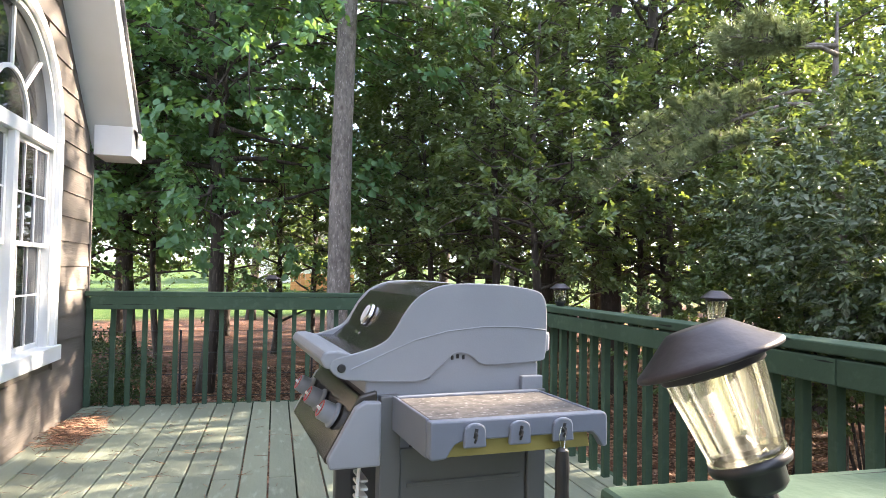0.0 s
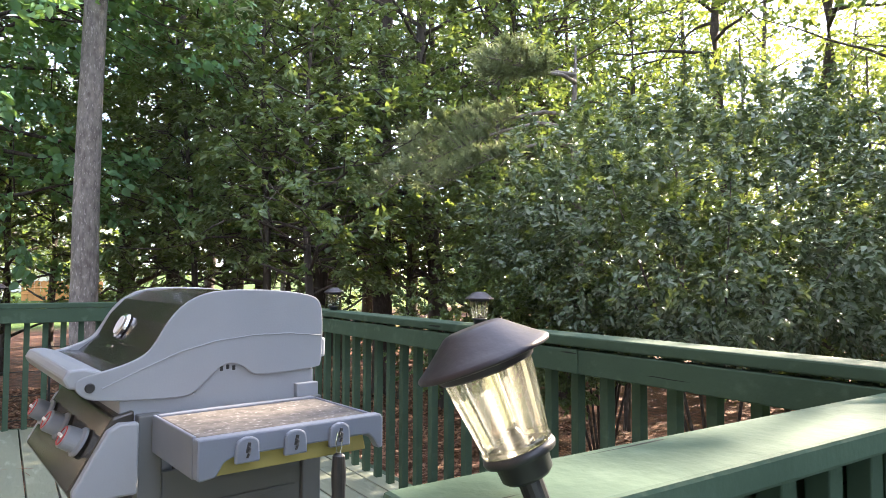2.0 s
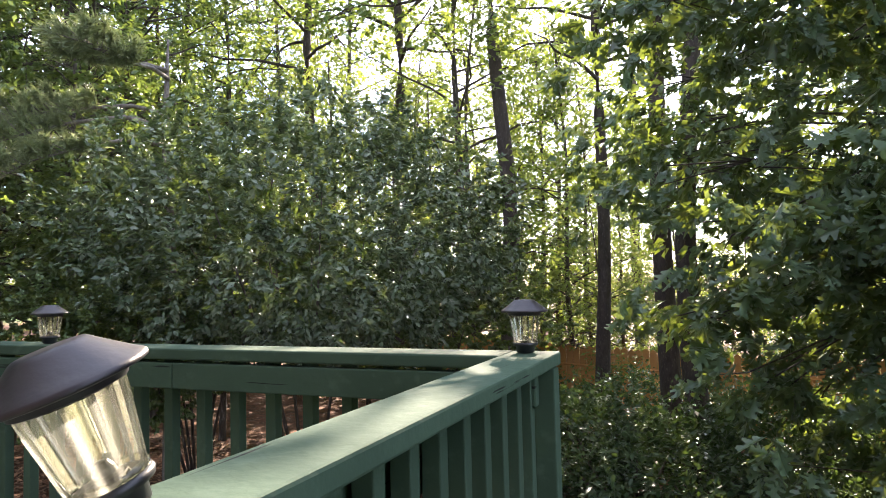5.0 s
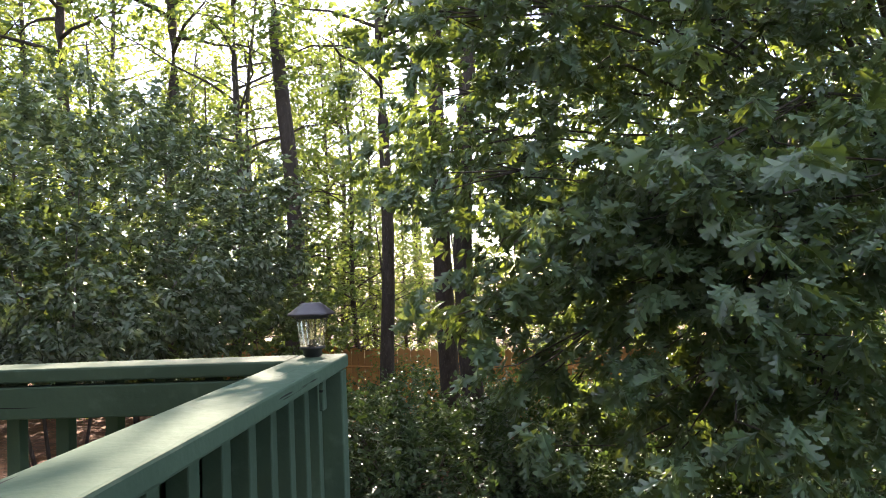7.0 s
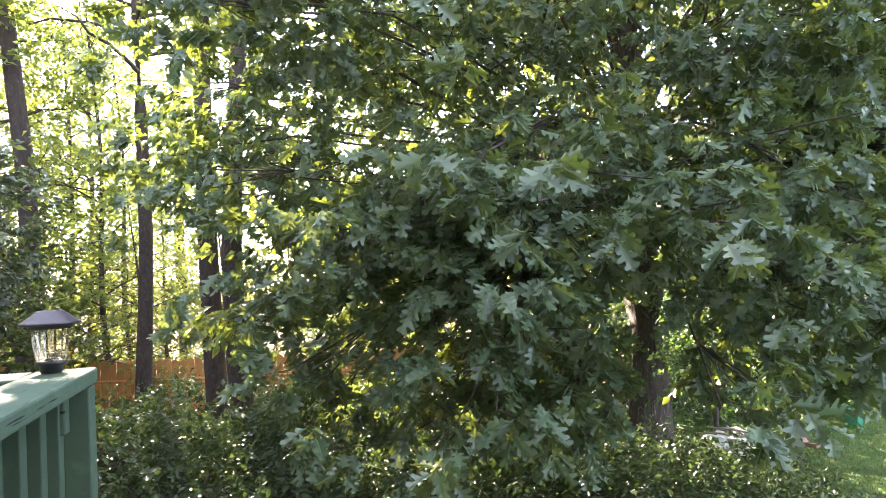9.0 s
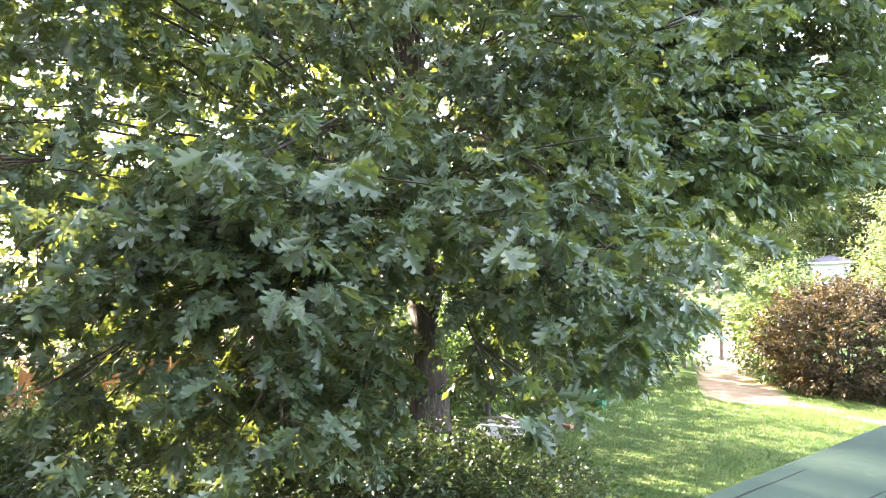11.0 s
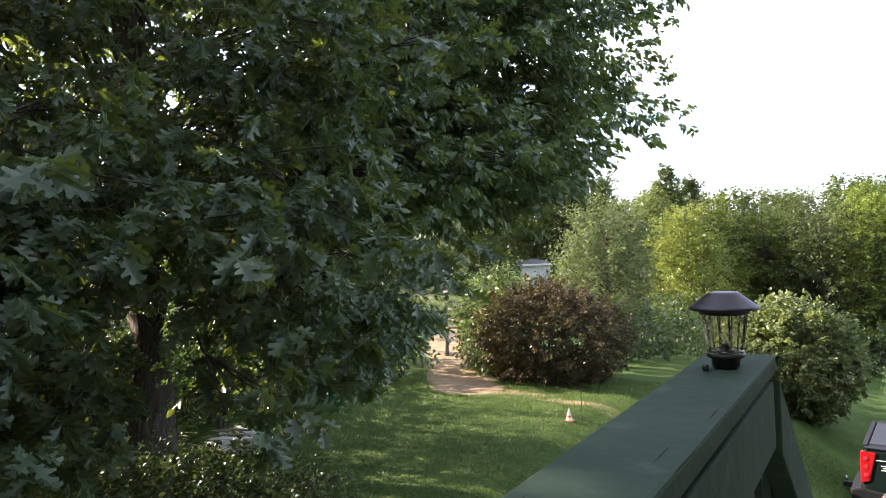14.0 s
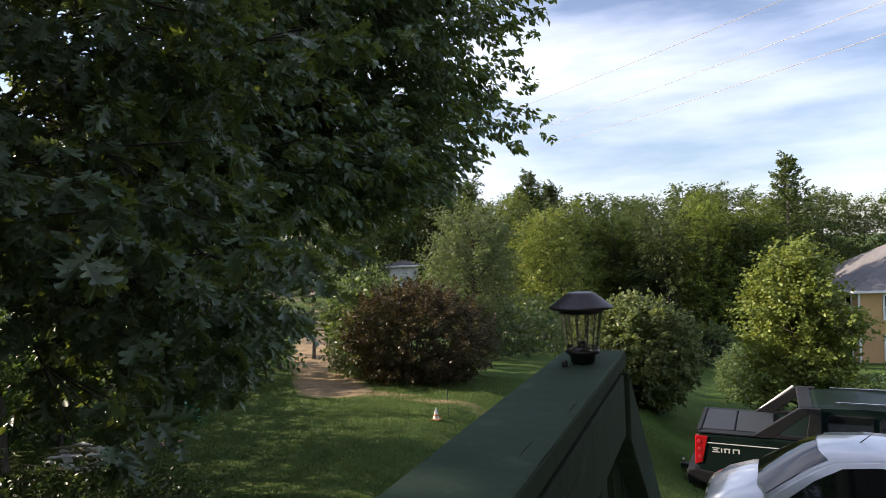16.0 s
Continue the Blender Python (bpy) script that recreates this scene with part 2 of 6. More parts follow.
# Lit copy of the far leaf: sunshine is put into its brighter colour.
LEAF_FAR_SUNLIT = leaf_mat("far_sunlit_tone_leaf", (0.055, 0.098, 0.016), (0.175, 0.225, 0.046), (0.28, 0.34, 0.04), 0.5, 0.25)
LEAF_BUSH = leaf_mat("round_bush_leaf", (0.074, 0.116, 0.044), (0.235, 0.275, 0.118), (0.28, 0.34, 0.08), 0.34, 0.3)
LEAF_MAPLE = leaf_mat("maple_leaf", (0.062, 0.100, 0.024), (0.178, 0.215, 0.056), (0.30, 0.34, 0.05), 0.36, 0.34)
TRUCK_PAINT = mat("dark_green_car_paint", (0.008, 0.016, 0.014), 0.3, second=(0.010, 0.018, 0.016), spec=0.03)
CAR_WHITE = mat("white_car_paint", (0.72, 0.74, 0.78), 0.18, second=(0.70, 0.72, 0.76), coat=1.0)
TYRE = mat("tyre_rubber", (0.02, 0.02, 0.02), 0.85, second=(0.03, 0.03, 0.03))
CAR_GLASS = mat("dark_car_glass", (0.006, 0.008, 0.008), 0.03, second=(0.008, 0.010, 0.010), spec=0.45)
TRIM_BLACK = mat("black_textured_plastic", (0.010, 0.011, 0.013), 0.55, second=(0.016, 0.017, 0.019), scale=20, spec=0.25)
TAIL_RED = mat("red_tail_lens", (0.42, 0.006, 0.012), 0.12, second=(0.50, 0.015, 0.02), coat=1.0)
SILVER = mat("silver_badge_paint", (0.62, 0.62, 0.60), 0.4, second=(0.55, 0.55, 0.54))
BED_COVER = mat("black_ribbed_plastic", (0.016, 0.018, 0.022), 0.5, second=(0.022, 0.024, 0.028), scale=20)
STUCCO = mat("tan_stucco", (0.55, 0.34, 0.15), 0.85, second=(0.48, 0.30, 0.14), scale=1.0, bump=0.2)
GREEN_BIN = mat("green_bin_plastic", (0.03, 0.22, 0.13), 0.5, second=(0.025, 0.17, 0.10))
STRAW = mat("brown_pine_straw", (0.30, 0.17, 0.10), 0.8, second=(0.18, 0.09, 0.055), scale=9, island=0.6)
BRICK = mat("clay_brick", (0.38, 0.20, 0.14), 0.9, second=(0.30, 0.16, 0.12), scale=12, per_object=0.2)
ORANGE = mat("orange_plastic", (0.62, 0.20, 0.06), 0.5, second=(0.5, 0.17, 0.06))
STICK = mat("bleached_sticks", (0.42, 0.36, 0.30), 0.85, second=(0.30, 0.25, 0.2), scale=8, per_object=0.25)
GRASS = leaf_mat("grass_blade", (0.036, 0.080, 0.014), (0.070, 0.110, 0.026), (0.13, 0.18, 0.03), 0.5, 0.3)
CEDAR = mat("cedar_fence_wood", (0.56, 0.27, 0.09), 0.75, second=(0.46, 0.20, 0.07), scale=3, bump=0.3, per_object=0.15, stretch_by=(3, 3, 0.4))

# ---------------------------------------------------------------- mesh helpers
def mesh_of(name, bm, material, smooth=False):
    data = bpy.data.meshes.new(name)
    bm.normal_update()
    bm.to_mesh(data)
    bm.free()
    data.materials.append(material)
    if smooth:
        data.polygons.foreach_set("use_smooth", [True] * len(data.polygons))
    return data


def part(name, bm, material, parent=None, label="", smooth=False, place=None):
    """One bmesh as one mesh object under a thing or a part."""
    ob = new(name, mesh_of(name, bm, material, smooth) if isinstance(bm, bmesh.types.BMesh) else bm)
    ob.parent = parent
    if place is not None:
        ob.matrix_basis = place
    return tagged(ob, label)


def thing(name, label, category, group="", kind="", place=None):
    ob = new(name)
    ob.empty_display_size = 0.1
    if place is not None:
        ob.matrix_basis = place
    return tagged(ob, label, category, group, kind)


def box(x0, x1, y0, y1, z0, z1, bevel=0.0, bm=None):
    bm = bm or bmesh.new()
    v = [bm.verts.new((x, y, z)) for z in (z0, z1) for x, y in ((x0, y0), (x1, y0), (x1, y1), (x0, y1))]
    for f in ((3, 2, 1, 0), (4, 5, 6, 7), (0, 1, 5, 4), (1, 2, 6, 5), (2, 3, 7, 6), (3, 0, 4, 7)):
        bm.faces.new([v[i] for i in f])
    if bevel:
        bmesh.ops.bevel(bm, geom=[e for e in bm.edges], offset=bevel, segments=2, profile=0.5, affect="EDGES")
    return bm


def prism(outline, depth0, depth1, axis="y", bevel=0.0, bm=None):
    """A closed outline of (u, v) drawn out along an axis; u, v are the other two axes in order."""
    bm = bm or bmesh.new()
    def at(u, v, d):
        return {"x": (d, u, v), "y": (u, d, v), "z": (u, v, d)}[axis]
    one, two = [bm.verts.new(at(u, v, depth0)) for u, v in outline], [bm.verts.new(at(u, v, depth1)) for u, v in outline]
    n = len(outline)
    bm.faces.new(one)
    bm.faces.new(two[::-1])
    for i in range(n):
        bm.faces.new((one[i], two[i], two[(i + 1) % n], one[(i + 1) % n]))
    bmesh.ops.recalc_face_normals(bm, faces=bm.faces)
    if bevel:
        edges = [e for e in bm.edges if len(e.link_faces) == 2 and e.calc_face_angle(0) > 0.6]
        bmesh.ops.bevel(bm, geom=edges, offset=bevel, segments=2, profile=0.5, affect="EDGES", clamp_overlap=True)
    return bm


def lathe(profile, sides=32, bm=None, turn=0.0, close=False):
    """A profile of (radius, height) turned round z."""
    bm = bm or bmesh.new()
    rings = []
    for r, z in profile:
        if r < 1e-5:
            rings.append([bm.verts.new((0, 0, z))])
        else:
            rings.append([bm.verts.new((r * math.cos(turn + 2 * math.pi * i / sides), r * math.sin(turn + 2 * math.pi * i / sides), z)) for i in range(sides)])
    for p, q in zip(rings, rings[1:]):
        for i in range(sides):
            j = (i + 1) % sides
            if len(p) == 1 and len(q) == 1:
                continue
            if len(p) == 1:
                bm.faces.new((p[0], q[i], q[j]))
            elif len(q) == 1:
                bm.faces.new((p[i], p[j], q[0]))
            else:
                bm.faces.new((p[i], p[j], q[j], q[i]))
    bmesh.ops.recalc_face_normals(bm, faces=bm.faces)
    return bm


def tube(points, radii, sides=10, bm=None):
    """A tapered tube through points."""
    bm = bm or bmesh.new()
    rings = []
    for i, p in enumerate(points):
        p = Vector(p)
        d = (Vector(points[min(i + 1, len(points) - 1)]) - Vector(points[max(i - 1, 0)])).normalized()
        q = d.to_track_quat("Z", "Y")
        rings.append([bm.verts.new(p + q @ Vector((radii[i] * math.cos(2 * math.pi * k / sides), radii[i] * math.sin(2 * math.pi * k / sides), 0))) for k in range(sides)])
    for a_, b_ in zip(rings, rings[1:]):
        for k in range(sides):
            bm.faces.new((a_[k], a_[(k + 1) % sides], b_[(k + 1) % sides], b_[k]))
    bm.faces.new(rings[0][::-1])
    bm.faces.new(rings[-1])
    return bm


def raw_mesh(name, verts, faces, material, smooth=False):
    """A mesh straight from arrays; faces all have the same number of corners."""
    verts, faces = np.asarray(verts, np.float32), np.asarray(faces, np.int32)
    data = bpy.data.meshes.new(name)
    data.vertices.add(len(verts))
    data.vertices.foreach_set("co", verts.ravel())
    data.loops.add(faces.size)
    data.loops.foreach_set("vertex_index", faces.ravel())
    data.polygons.add(len(faces))
    data.polygons.foreach_set("loop_start", np.arange(0, faces.size, faces.shape[1], dtype=np.int32))
    data.update(calc_edges=True)
    data.materials.append(material)
    if smooth:
        data.polygons.foreach_set("use_smooth", [True] * len(faces))
    return data


def smoothed(x, knots):
    """A smooth curve through knots (place, value)."""
    k = np.array(knots, float)
    fine = np.linspace(k[0, 0], k[-1, 0], 400)
    value = np.interp(fine, k[:, 0], k[:, 1])
    value = np.convolve(np.pad(value, 6, mode="edge"), np.ones(13) / 13, mode="valid")
    return np.interp(x, fine, value)


# ---------------------------------------------------------------- ground
def ground_z(x, y):
    """The lie of the land: falling away to the south and east, rising to the north, with a level tongue to the south-east."""
    x, y = np.asarray(x, float), np.asarray(y, float)
    z = smoothed(y, [(-200, -1.9), (-10, -1.95), (-2, -1.75), (4, -1.5), (9, -1.1), (25, -0.8), (60, 0.5), (200, 3)])
    fall = smoothed(y, [(-200, -7), (-60, -5.2), (-45, -4.2), (-28, -2.2), (-18, -0.8), (-12.5, 0), (200, 0)])
    z = z + fall * smoothed(x + 0.45 * y, [(-300, 1), (-4, 1), (6, 0.08), (300, 0.0)])
    # a dip where the cars stand
    z = z - 1.05 * np.clip((5.0 - x) / 4.4, 0, 1) * np.clip((-3.5 - y) / 5.0, 0, 1)
    z = z - 0.92 * np.clip((2.2 - x) / 2.4, 0, 1) * np.clip((-10.4 - y) / 4.2, 0, 1) * np.clip((y + 24.0) / 5.0, 0, 1)
    east = smoothed(x, [(-200, 0), (4, 0), (9, -0.25), (14, -0.6), (30, -1.2), (200, -2)])
    return z + east * np.exp(-((y - 2) / 14.0) ** 2)


def polar(az, dist):
    """A place on the ground, by compass bearing from the deck's corner."""
    x, y = dist * math.sin(radians(az)), dist * math.cos(radians(az))
    return x, y, float(ground_z(x, y))


def ground_mat():
    m = bpy.data.materials.new("lawn_and_pine_straw")
    m.use_nodes = True
    n, l = m.node_tree.nodes, m.node_tree.links
    b = n["Principled BSDF"]
    b.inputs["Roughness"].default_value = 0.95
    b.inputs["Specular IOR Level"].default_value = 0.15
    pos = n.new("ShaderNodeNewGeometry").outputs["Position"]
    def noise_of(scale, detail=5.0):
        t = n.new("ShaderNodeTexNoise")
        t.inputs["Scale"].default_value, t.inputs["Detail"].default_value = scale, detail
        l.new(pos, t.inputs["Vector"])
        return t.outputs["Fac"]
    def mixed(c1, c2, fac, lo=0.4, hi=0.6):
        r = n.new("ShaderNodeValToRGB")
        r.color_ramp.elements[0].position, r.color_ramp.elements[1].position = lo, hi
        l.new(fac, r.inputs[0])
        mx = n.new("ShaderNodeMixRGB")
        for i, c in ((1, c1), (2, c2)):
            if isinstance(c, tuple):
                mx.inputs[i].default_value = (*c, 1)
            else:
                l.new(c, mx.inputs[i])
        l.new(r.outputs[0], mx.inputs[0])
        return mx.outputs[0]
    grass = mixed((0.034, 0.074, 0.012), (0.060, 0.104, 0.020), noise_of(1.1), 0.35, 0.7)
    grass = mixed(grass, (0.15, 0.135, 0.06), noise_of(9, 8), 0.56, 0.75)
    straw = mixed((0.16, 0.075, 0.045), (0.085, 0.045, 0.03), noise_of(6, 8), 0.4, 0.6)
    straw = mixed(straw, (0.30, 0.19, 0.12), noise_of(16, 8), 0.60, 0.70)
    dirt = mixed((0.35, 0.26, 0.16), (0.26, 0.19, 0.11), noise_of(3, 8))
    paint = n.new("ShaderNodeVertexColor")
    paint.layer_name = "kind"
    sep = n.new("ShaderNodeSeparateColor")
    l.new(paint.outputs["Color"], sep.inputs[0])
    c = mixed(grass, straw, sep.outputs[0], 0.35, 0.65)
    c = mixed(c, dirt, sep.outputs[1], 0.35, 0.65)
    l.new(c, b.inputs["Base Color"])
    bump = n.new("ShaderNodeBump")
    bump.inputs["Strength"].default_value, bump.inputs["Distance"].default_value = 0.9, 0.04
    l.new(noise_of(22, 8), bump.inputs["Height"])
    l.new(bump.outputs[0], b.inputs["Normal"])
    return m


def dist_to(px_, py_, line):
    """Distance of points from a bent line of (x, y)."""
    best = np.full(np.shape(px_), 1e9)
    for (x0, y0), (x1, y1) in zip(line, line[1:]):
        dx, dy = x1 - x0, y1 - y0
        t = np.clip(((px_ - x0) * dx + (py_ - y0) * dy) / (dx * dx + dy * dy), 0, 1)
        best = np.minimum(best, np.hypot(px_ - x0 - t * dx, py_ - y0 - t * dy))
    return best


def build_ground():
    axis = np.unique(np.concatenate([np.arange(-26, 26.1, 0.5), np.sign(np.linspace(-1, 1, 41)) * (26 + 1500 * np.abs(np.linspace(-1, 1, 41)) ** 3)]))
    gx, gy = np.meshgrid(axis, axis)
    gz = ground_z(np.clip(gx, -190, 190), np.clip(gy, -190, 190))
    n = len(axis)
    verts = np.stack([gx, gy, gz], -1).reshape(-1, 3)
    i = np.arange(n * n).reshape(n, n)
    faces = np.stack([i[:-1, :-1], i[:-1, 1:], i[1:, 1:], i[1:, :-1]], -1).reshape(-1, 4)
    data = raw_mesh("ground", verts, faces, ground_mat(), True)
    layer = data.color_attributes.new("kind", "FLOAT_COLOR", "POINT")
    x, y = verts[:, 0], verts[:, 1]
    # pine straw under the woods to the north and east, lawn elsewhere
    lawn_edge = np.where(y > 0, 1.0, 1 / (1 + np.exp(-np.clip((x * 0.52 + y * 0.85 + 0.3) * 1.3, -50, 50))))
    straw = lawn_edge / (1 + np.exp(np.clip((y - 27 - 0.25 * x) * 0.8, -50, 50)))
    path = dist_to(x, y, [(8.5, -13.5), (12, -18), (16.5, -25), (22, -36), (40, -60)])
    verge = dist_to(x, y, [(10, -14.5), (8, -13.4), (6.5, -13.3), (4.6, -12.7), (2.0, -13.2)])
    dirt = np.clip(1.3 - path / 0.95, 0, 1) + np.clip(0.85 - verge / 0.6, 0, 1)
    rgba = np.stack([np.clip(straw, 0, 1), np.clip(dirt, 0, 1), 0 * x, 0 * x + 1], -1)
    layer.data.foreach_set("color", rgba.astype(np.float32).ravel())
    tagged(new("ground", data), "sloping mown lawn with pine straw under the trees and a sandy dirt path", "ground", kind="structure")


build_ground()


# ---------------------------------------------------------------- deck
RAIL = 0.914                       # top of the rails above the deck boards
WALL_X, CORNER_Y = -1.50, 5.86     # face of the house and its end
EAST_X, NORTH_Y, STEP_Y, SOUTH_X, END_Y = 1.775, 5.83, 0.485, 0.33, -1.56   # middle lines of the rails


def build_deck():
    deck = thing("deck_floor", "painted green wooden deck of long boards with dark gaps", "deck", kind="structure")
    rng = random.Random(4)
    pitch, gap = 0.1455, 0.009
    x = WALL_X + 0.004
    while x < EAST_X + 0.05:
        wide = min(pitch - gap, EAST_X + 0.05 - x)
        south = -2.2 if x < SOUTH_X else STEP_Y - 0.05
        # boards come in lengths, butted over a joist
        cuts = sorted({round(south, 3), round(rng.choice([2.1, 2.9, 3.7]), 3), round(NORTH_Y + 0.02, 3)})
        for y0, y1 in zip(cuts, cuts[1:]):
            bm = box(x, x + wide, y0 + 0.002, y1 - 0.002, -0.036, rng.uniform(-0.0015, 0.0015), 0.004)
            part("deck_board", bm, BOARD, deck)
        x += pitch
    for x0, x1, y0, y1 in ((EAST_X + 0.052, EAST_X + 0.09, STEP_Y - 0.05, NORTH_Y + 0.06), (WALL_X, EAST_X + 0.05, NORTH_Y + 0.022, NORTH_Y + 0.06),
                           (SOUTH_X + 0.06, EAST_X + 0.05, STEP_Y - 0.09, STEP_Y - 0.052), (SOUTH_X + 0.03, SOUTH_X + 0.068, -2.2, STEP_Y - 0.092)):
        part("rim_joist", box(x0, x1, y0, y1, -0.24, -0.002, 0.004), PAINT, deck)
    for x, y in ((EAST_X, NORTH_Y - 0.05), (EAST_X, 3.2), (EAST_X, STEP_Y + 0.03), (0.2, NORTH_Y - 0.05), (WALL_X + 0.2, NORTH_Y - 0.05), (SOUTH_X - 0.05, -1.9), (SOUTH_X - 0.05, STEP_Y)):
        part("deck_post", box(x - 0.045, x + 0.045, y - 0.045, y + 0.045, float(ground_z(x, y)) - 0.2, -0.04, 0.004), PAINT, deck)


BALUSTER = mesh_of("baluster", box(-0.019, 0.019, -0.019, 0.019, -0.20, RAIL - 0.042, 0.003), PAINT)


def railing(label, start, end, inner, balusters, along, fascia_joint=None, cap_ends=(0.07, 0.07), first=0.0, cap_top=RAIL, fascia=(0.188, 0.049)):
    """A straight run of railing: cap plank, inner fascia plank, upright balusters. inner: +1 or -1, the side of the deck across the run."""
    rail = thing("railing", label, "railing", kind="structure")
    (x0, y0), (x1, y1) = start, end
    horizontal = along == "x"
    a0, a1, mid = (x0, x1, y0) if horizontal else (y0, y1, x0)
    a0, a1 = min(a0, a1), max(a0, a1)

    def slab(u0, u1, v0, v1, z0, z1, bevel):
        return box(u0, u1, v0, v1, z0, z1, bevel) if horizontal else box(v0, v1, u0, u1, z0, z1, bevel)
    part("cap_rail", slab(a0 - cap_ends[0], a1 + cap_ends[1], mid - 0.07, mid + 0.07, cap_top - 0.038, cap_top, 0.006), PLANK_X if horizontal else PLANK_Y, rail)
    f0, f1 = sorted((mid + inner * 0.032, mid + inner * 0.069))
    runs = [(a0 - 0.03, a1 + 0.03)] if fascia_joint is None else [(a0 - 0.03, fascia_joint - 0.002), (fascia_joint + 0.002, a1 + 0.03)]
    for r0, r1 in runs:
        part("fascia_board", slab(r0, r1, f0, f1, RAIL - fascia[0], RAIL - fascia[1], 0.004), PLANK_X if horizontal else PLANK_Y, rail)
    pos = a0 + first
    while pos < a1 + 0.02:
        p = Matrix.Translation((pos, mid, 0) if horizontal else (mid, pos, 0))
        part("baluster", BALUSTER, None, rail, place=p)
        pos += balusters
    return rail


build_deck()
far_rail = railing("green painted wooden railing with square balusters at the deck's far end", (WALL_X + 0.075, NORTH_Y), (EAST_X, NORTH_Y), -1, 0.119, "x", cap_ends=(0.07, 0.07), first=0.13, cap_top=RAIL + 0.014, fascia=(0.130, 0.026))
part("post", box(WALL_X + 0.004, WALL_X + 0.05, NORTH_Y - 0.02, NORTH_Y + 0.02, 0.001, RAIL - 0.042, 0.004), PAINT, far_rail)
railing("long green painted wooden railing with a weathered cap plank", (EAST_X, STEP_Y), (EAST_X, NORTH_Y), -1, 0.1435, "y", fascia_joint=1.717, cap_ends=(-0.071, -0.071), first=0.149, fascia=(0.136, 0.049))
step_rail = railing("green painted wooden railing with square balusters, sunlit cap plank", (SOUTH_X, STEP_Y), (EAST_X, STEP_Y), 1, 0.1245, "x", cap_ends=(0.055, 0.07), first=0.139)
part("post", box(EAST_X - 0.0, EAST_X + 0.06, STEP_Y - 0.065, STEP_Y - 0.005, -0.2, RAIL - 0.042, 0.004), PAINT, step_rail)
south_rail = railing("green painted wooden railing in shade, cracked cap plank", (SOUTH_X, END_Y + 0.07), (SOUTH_X, STEP_Y - 0.075), -1, 0.131, "y", cap_ends=(0.07, 0.003), first=0.1)
part("post", box(SOUTH_X - 0.018, SOUTH_X + 0.07, END_Y + 0.01, END_Y + 0.098, -0.2, RAIL - 0.042, 0.004), PAINT, south_rail)
stair = thing("stair_railing", "green painted wooden stair handrail sloping down from the deck", "railing", kind="structure")
part("handrail", prism([(END_Y - 0.005, 0.86), (END_Y - 0.005, 0.70), (-3.4, -0.70), (-3.4, -0.54)], SOUTH_X - 0.075, SOUTH_X - 0.02, "x", 0.004), PAINT, stair)
for k in range(13):
    y = END_Y - 0.10 - 0.131 * k
    top_z = 0.80 + (y - END_Y) * 0.763
    part("baluster", prism([(y - 0.018, top_z - 0.90), (y + 0.018, top_z - 0.90), (y + 0.018, top_z + 0.0137), (y - 0.018, top_z - 0.0137)], SOUTH_X - 0.018, SOUTH_X + 0.018, "x", 0.002), PAINT, stair)
part("post", box(SOUTH_X - 0.07, SOUTH_X + 0.02, -3.50, -3.41, -2.3, -0.50, 0.004), PAINT, stair)


# ---------------------------------------------------------------- post lamps
def solar_lamp(place, label):
    """A small stake lamp: bronze hat, clear ribbed lens, black cup."""
    top = thing("solar_lamp", label, "garden lamp", "solar lamps on the railings", place=place)
    hat = lathe([(0.0, 0.148), (0.023, 0.148), (0.027, 0.1472), (0.030, 0.1455), (0.033, 0.143), (0.050, 0.1295), (0.058, 0.1235), (0.0635, 0.1200), (0.0650, 0.1185), (0.0655, 0.1165), (0.0650, 0.1145), (0.0635, 0.1138), (0.0485, 0.1150), (0.0470, 0.1140), (0.0462, 0.1070), (0.0450, 0.1060), (0.0, 0.1060)], 56)
    part("hat", hat, BRONZE, top, "dark bronze plastic hat", smooth=True)
    bm = bmesh.new()
    sides = 120
    rows = []
    for r, z in ((0.0425, 0.1075), (0.0405, 0.09), (0.0365, 0.065), (0.0335, 0.045), (0.0310, 0.030)):
        rows.append([bm.verts.new(((r + 0.0016 * math.cos(15 * 2 * math.pi * i / sides)) * math.cos(2 * math.pi * i / sides),
                                   (r + 0.0016 * math.cos(15 * 2 * math.pi * i / sides)) * math.sin(2 * math.pi * i / sides), z)) for i in range(sides)])
    for p, q in zip(rows, rows[1:]):
        for i in range(sides):
            bm.faces.new((p[i], q[i], q[(i + 1) % sides], p[(i + 1) % sides]))
    bmesh.ops.recalc_face_normals(bm, faces=bm.faces)
    lens = part("lens", bm, LENS, top, "clear ribbed plastic lens", smooth=True)
    lens.visible_shadow = False
    part("base_cup", lathe([(0.0, 0.0), (0.021, 0.0), (0.025, 0.004), (0.0265, 0.018), (0.0345, 0.021), (0.036, 0.025), (0.0345, 0.0295), (0.0, 0.0295)], 32), BLACK, top, "black plastic cup", smooth=True)
    part("bulb_holder", lathe([(0.0, 0.048), (0.006, 0.047), (0.009, 0.042), (0.010, 0.036), (0.017, 0.034), (0.018, 0.030), (0.0, 0.0298)], 20), BLACK, top)
    part("lens_foot", lathe([(0.0295, 0.0300), (0.0335, 0.0300), (0.0345, 0.0335), (0.0325, 0.036), (0.0295, 0.036)], 40), LENS, top)
    part("inner_tube", lathe([(0.011, 0.104), (0.010, 0.05)], 24), LENS, top)
    part("reflector", lathe([(0.0, 0.104), (0.036, 0.104), (0.035, 0.1055), (0.0, 0.1055)], 24), CHROME, top)
    part("stake", lathe([(0.0, -0.05), (0.011, -0.05), (0.012, 0.0), (0.0, 0.001)], 16), BLACK, top)
    return top


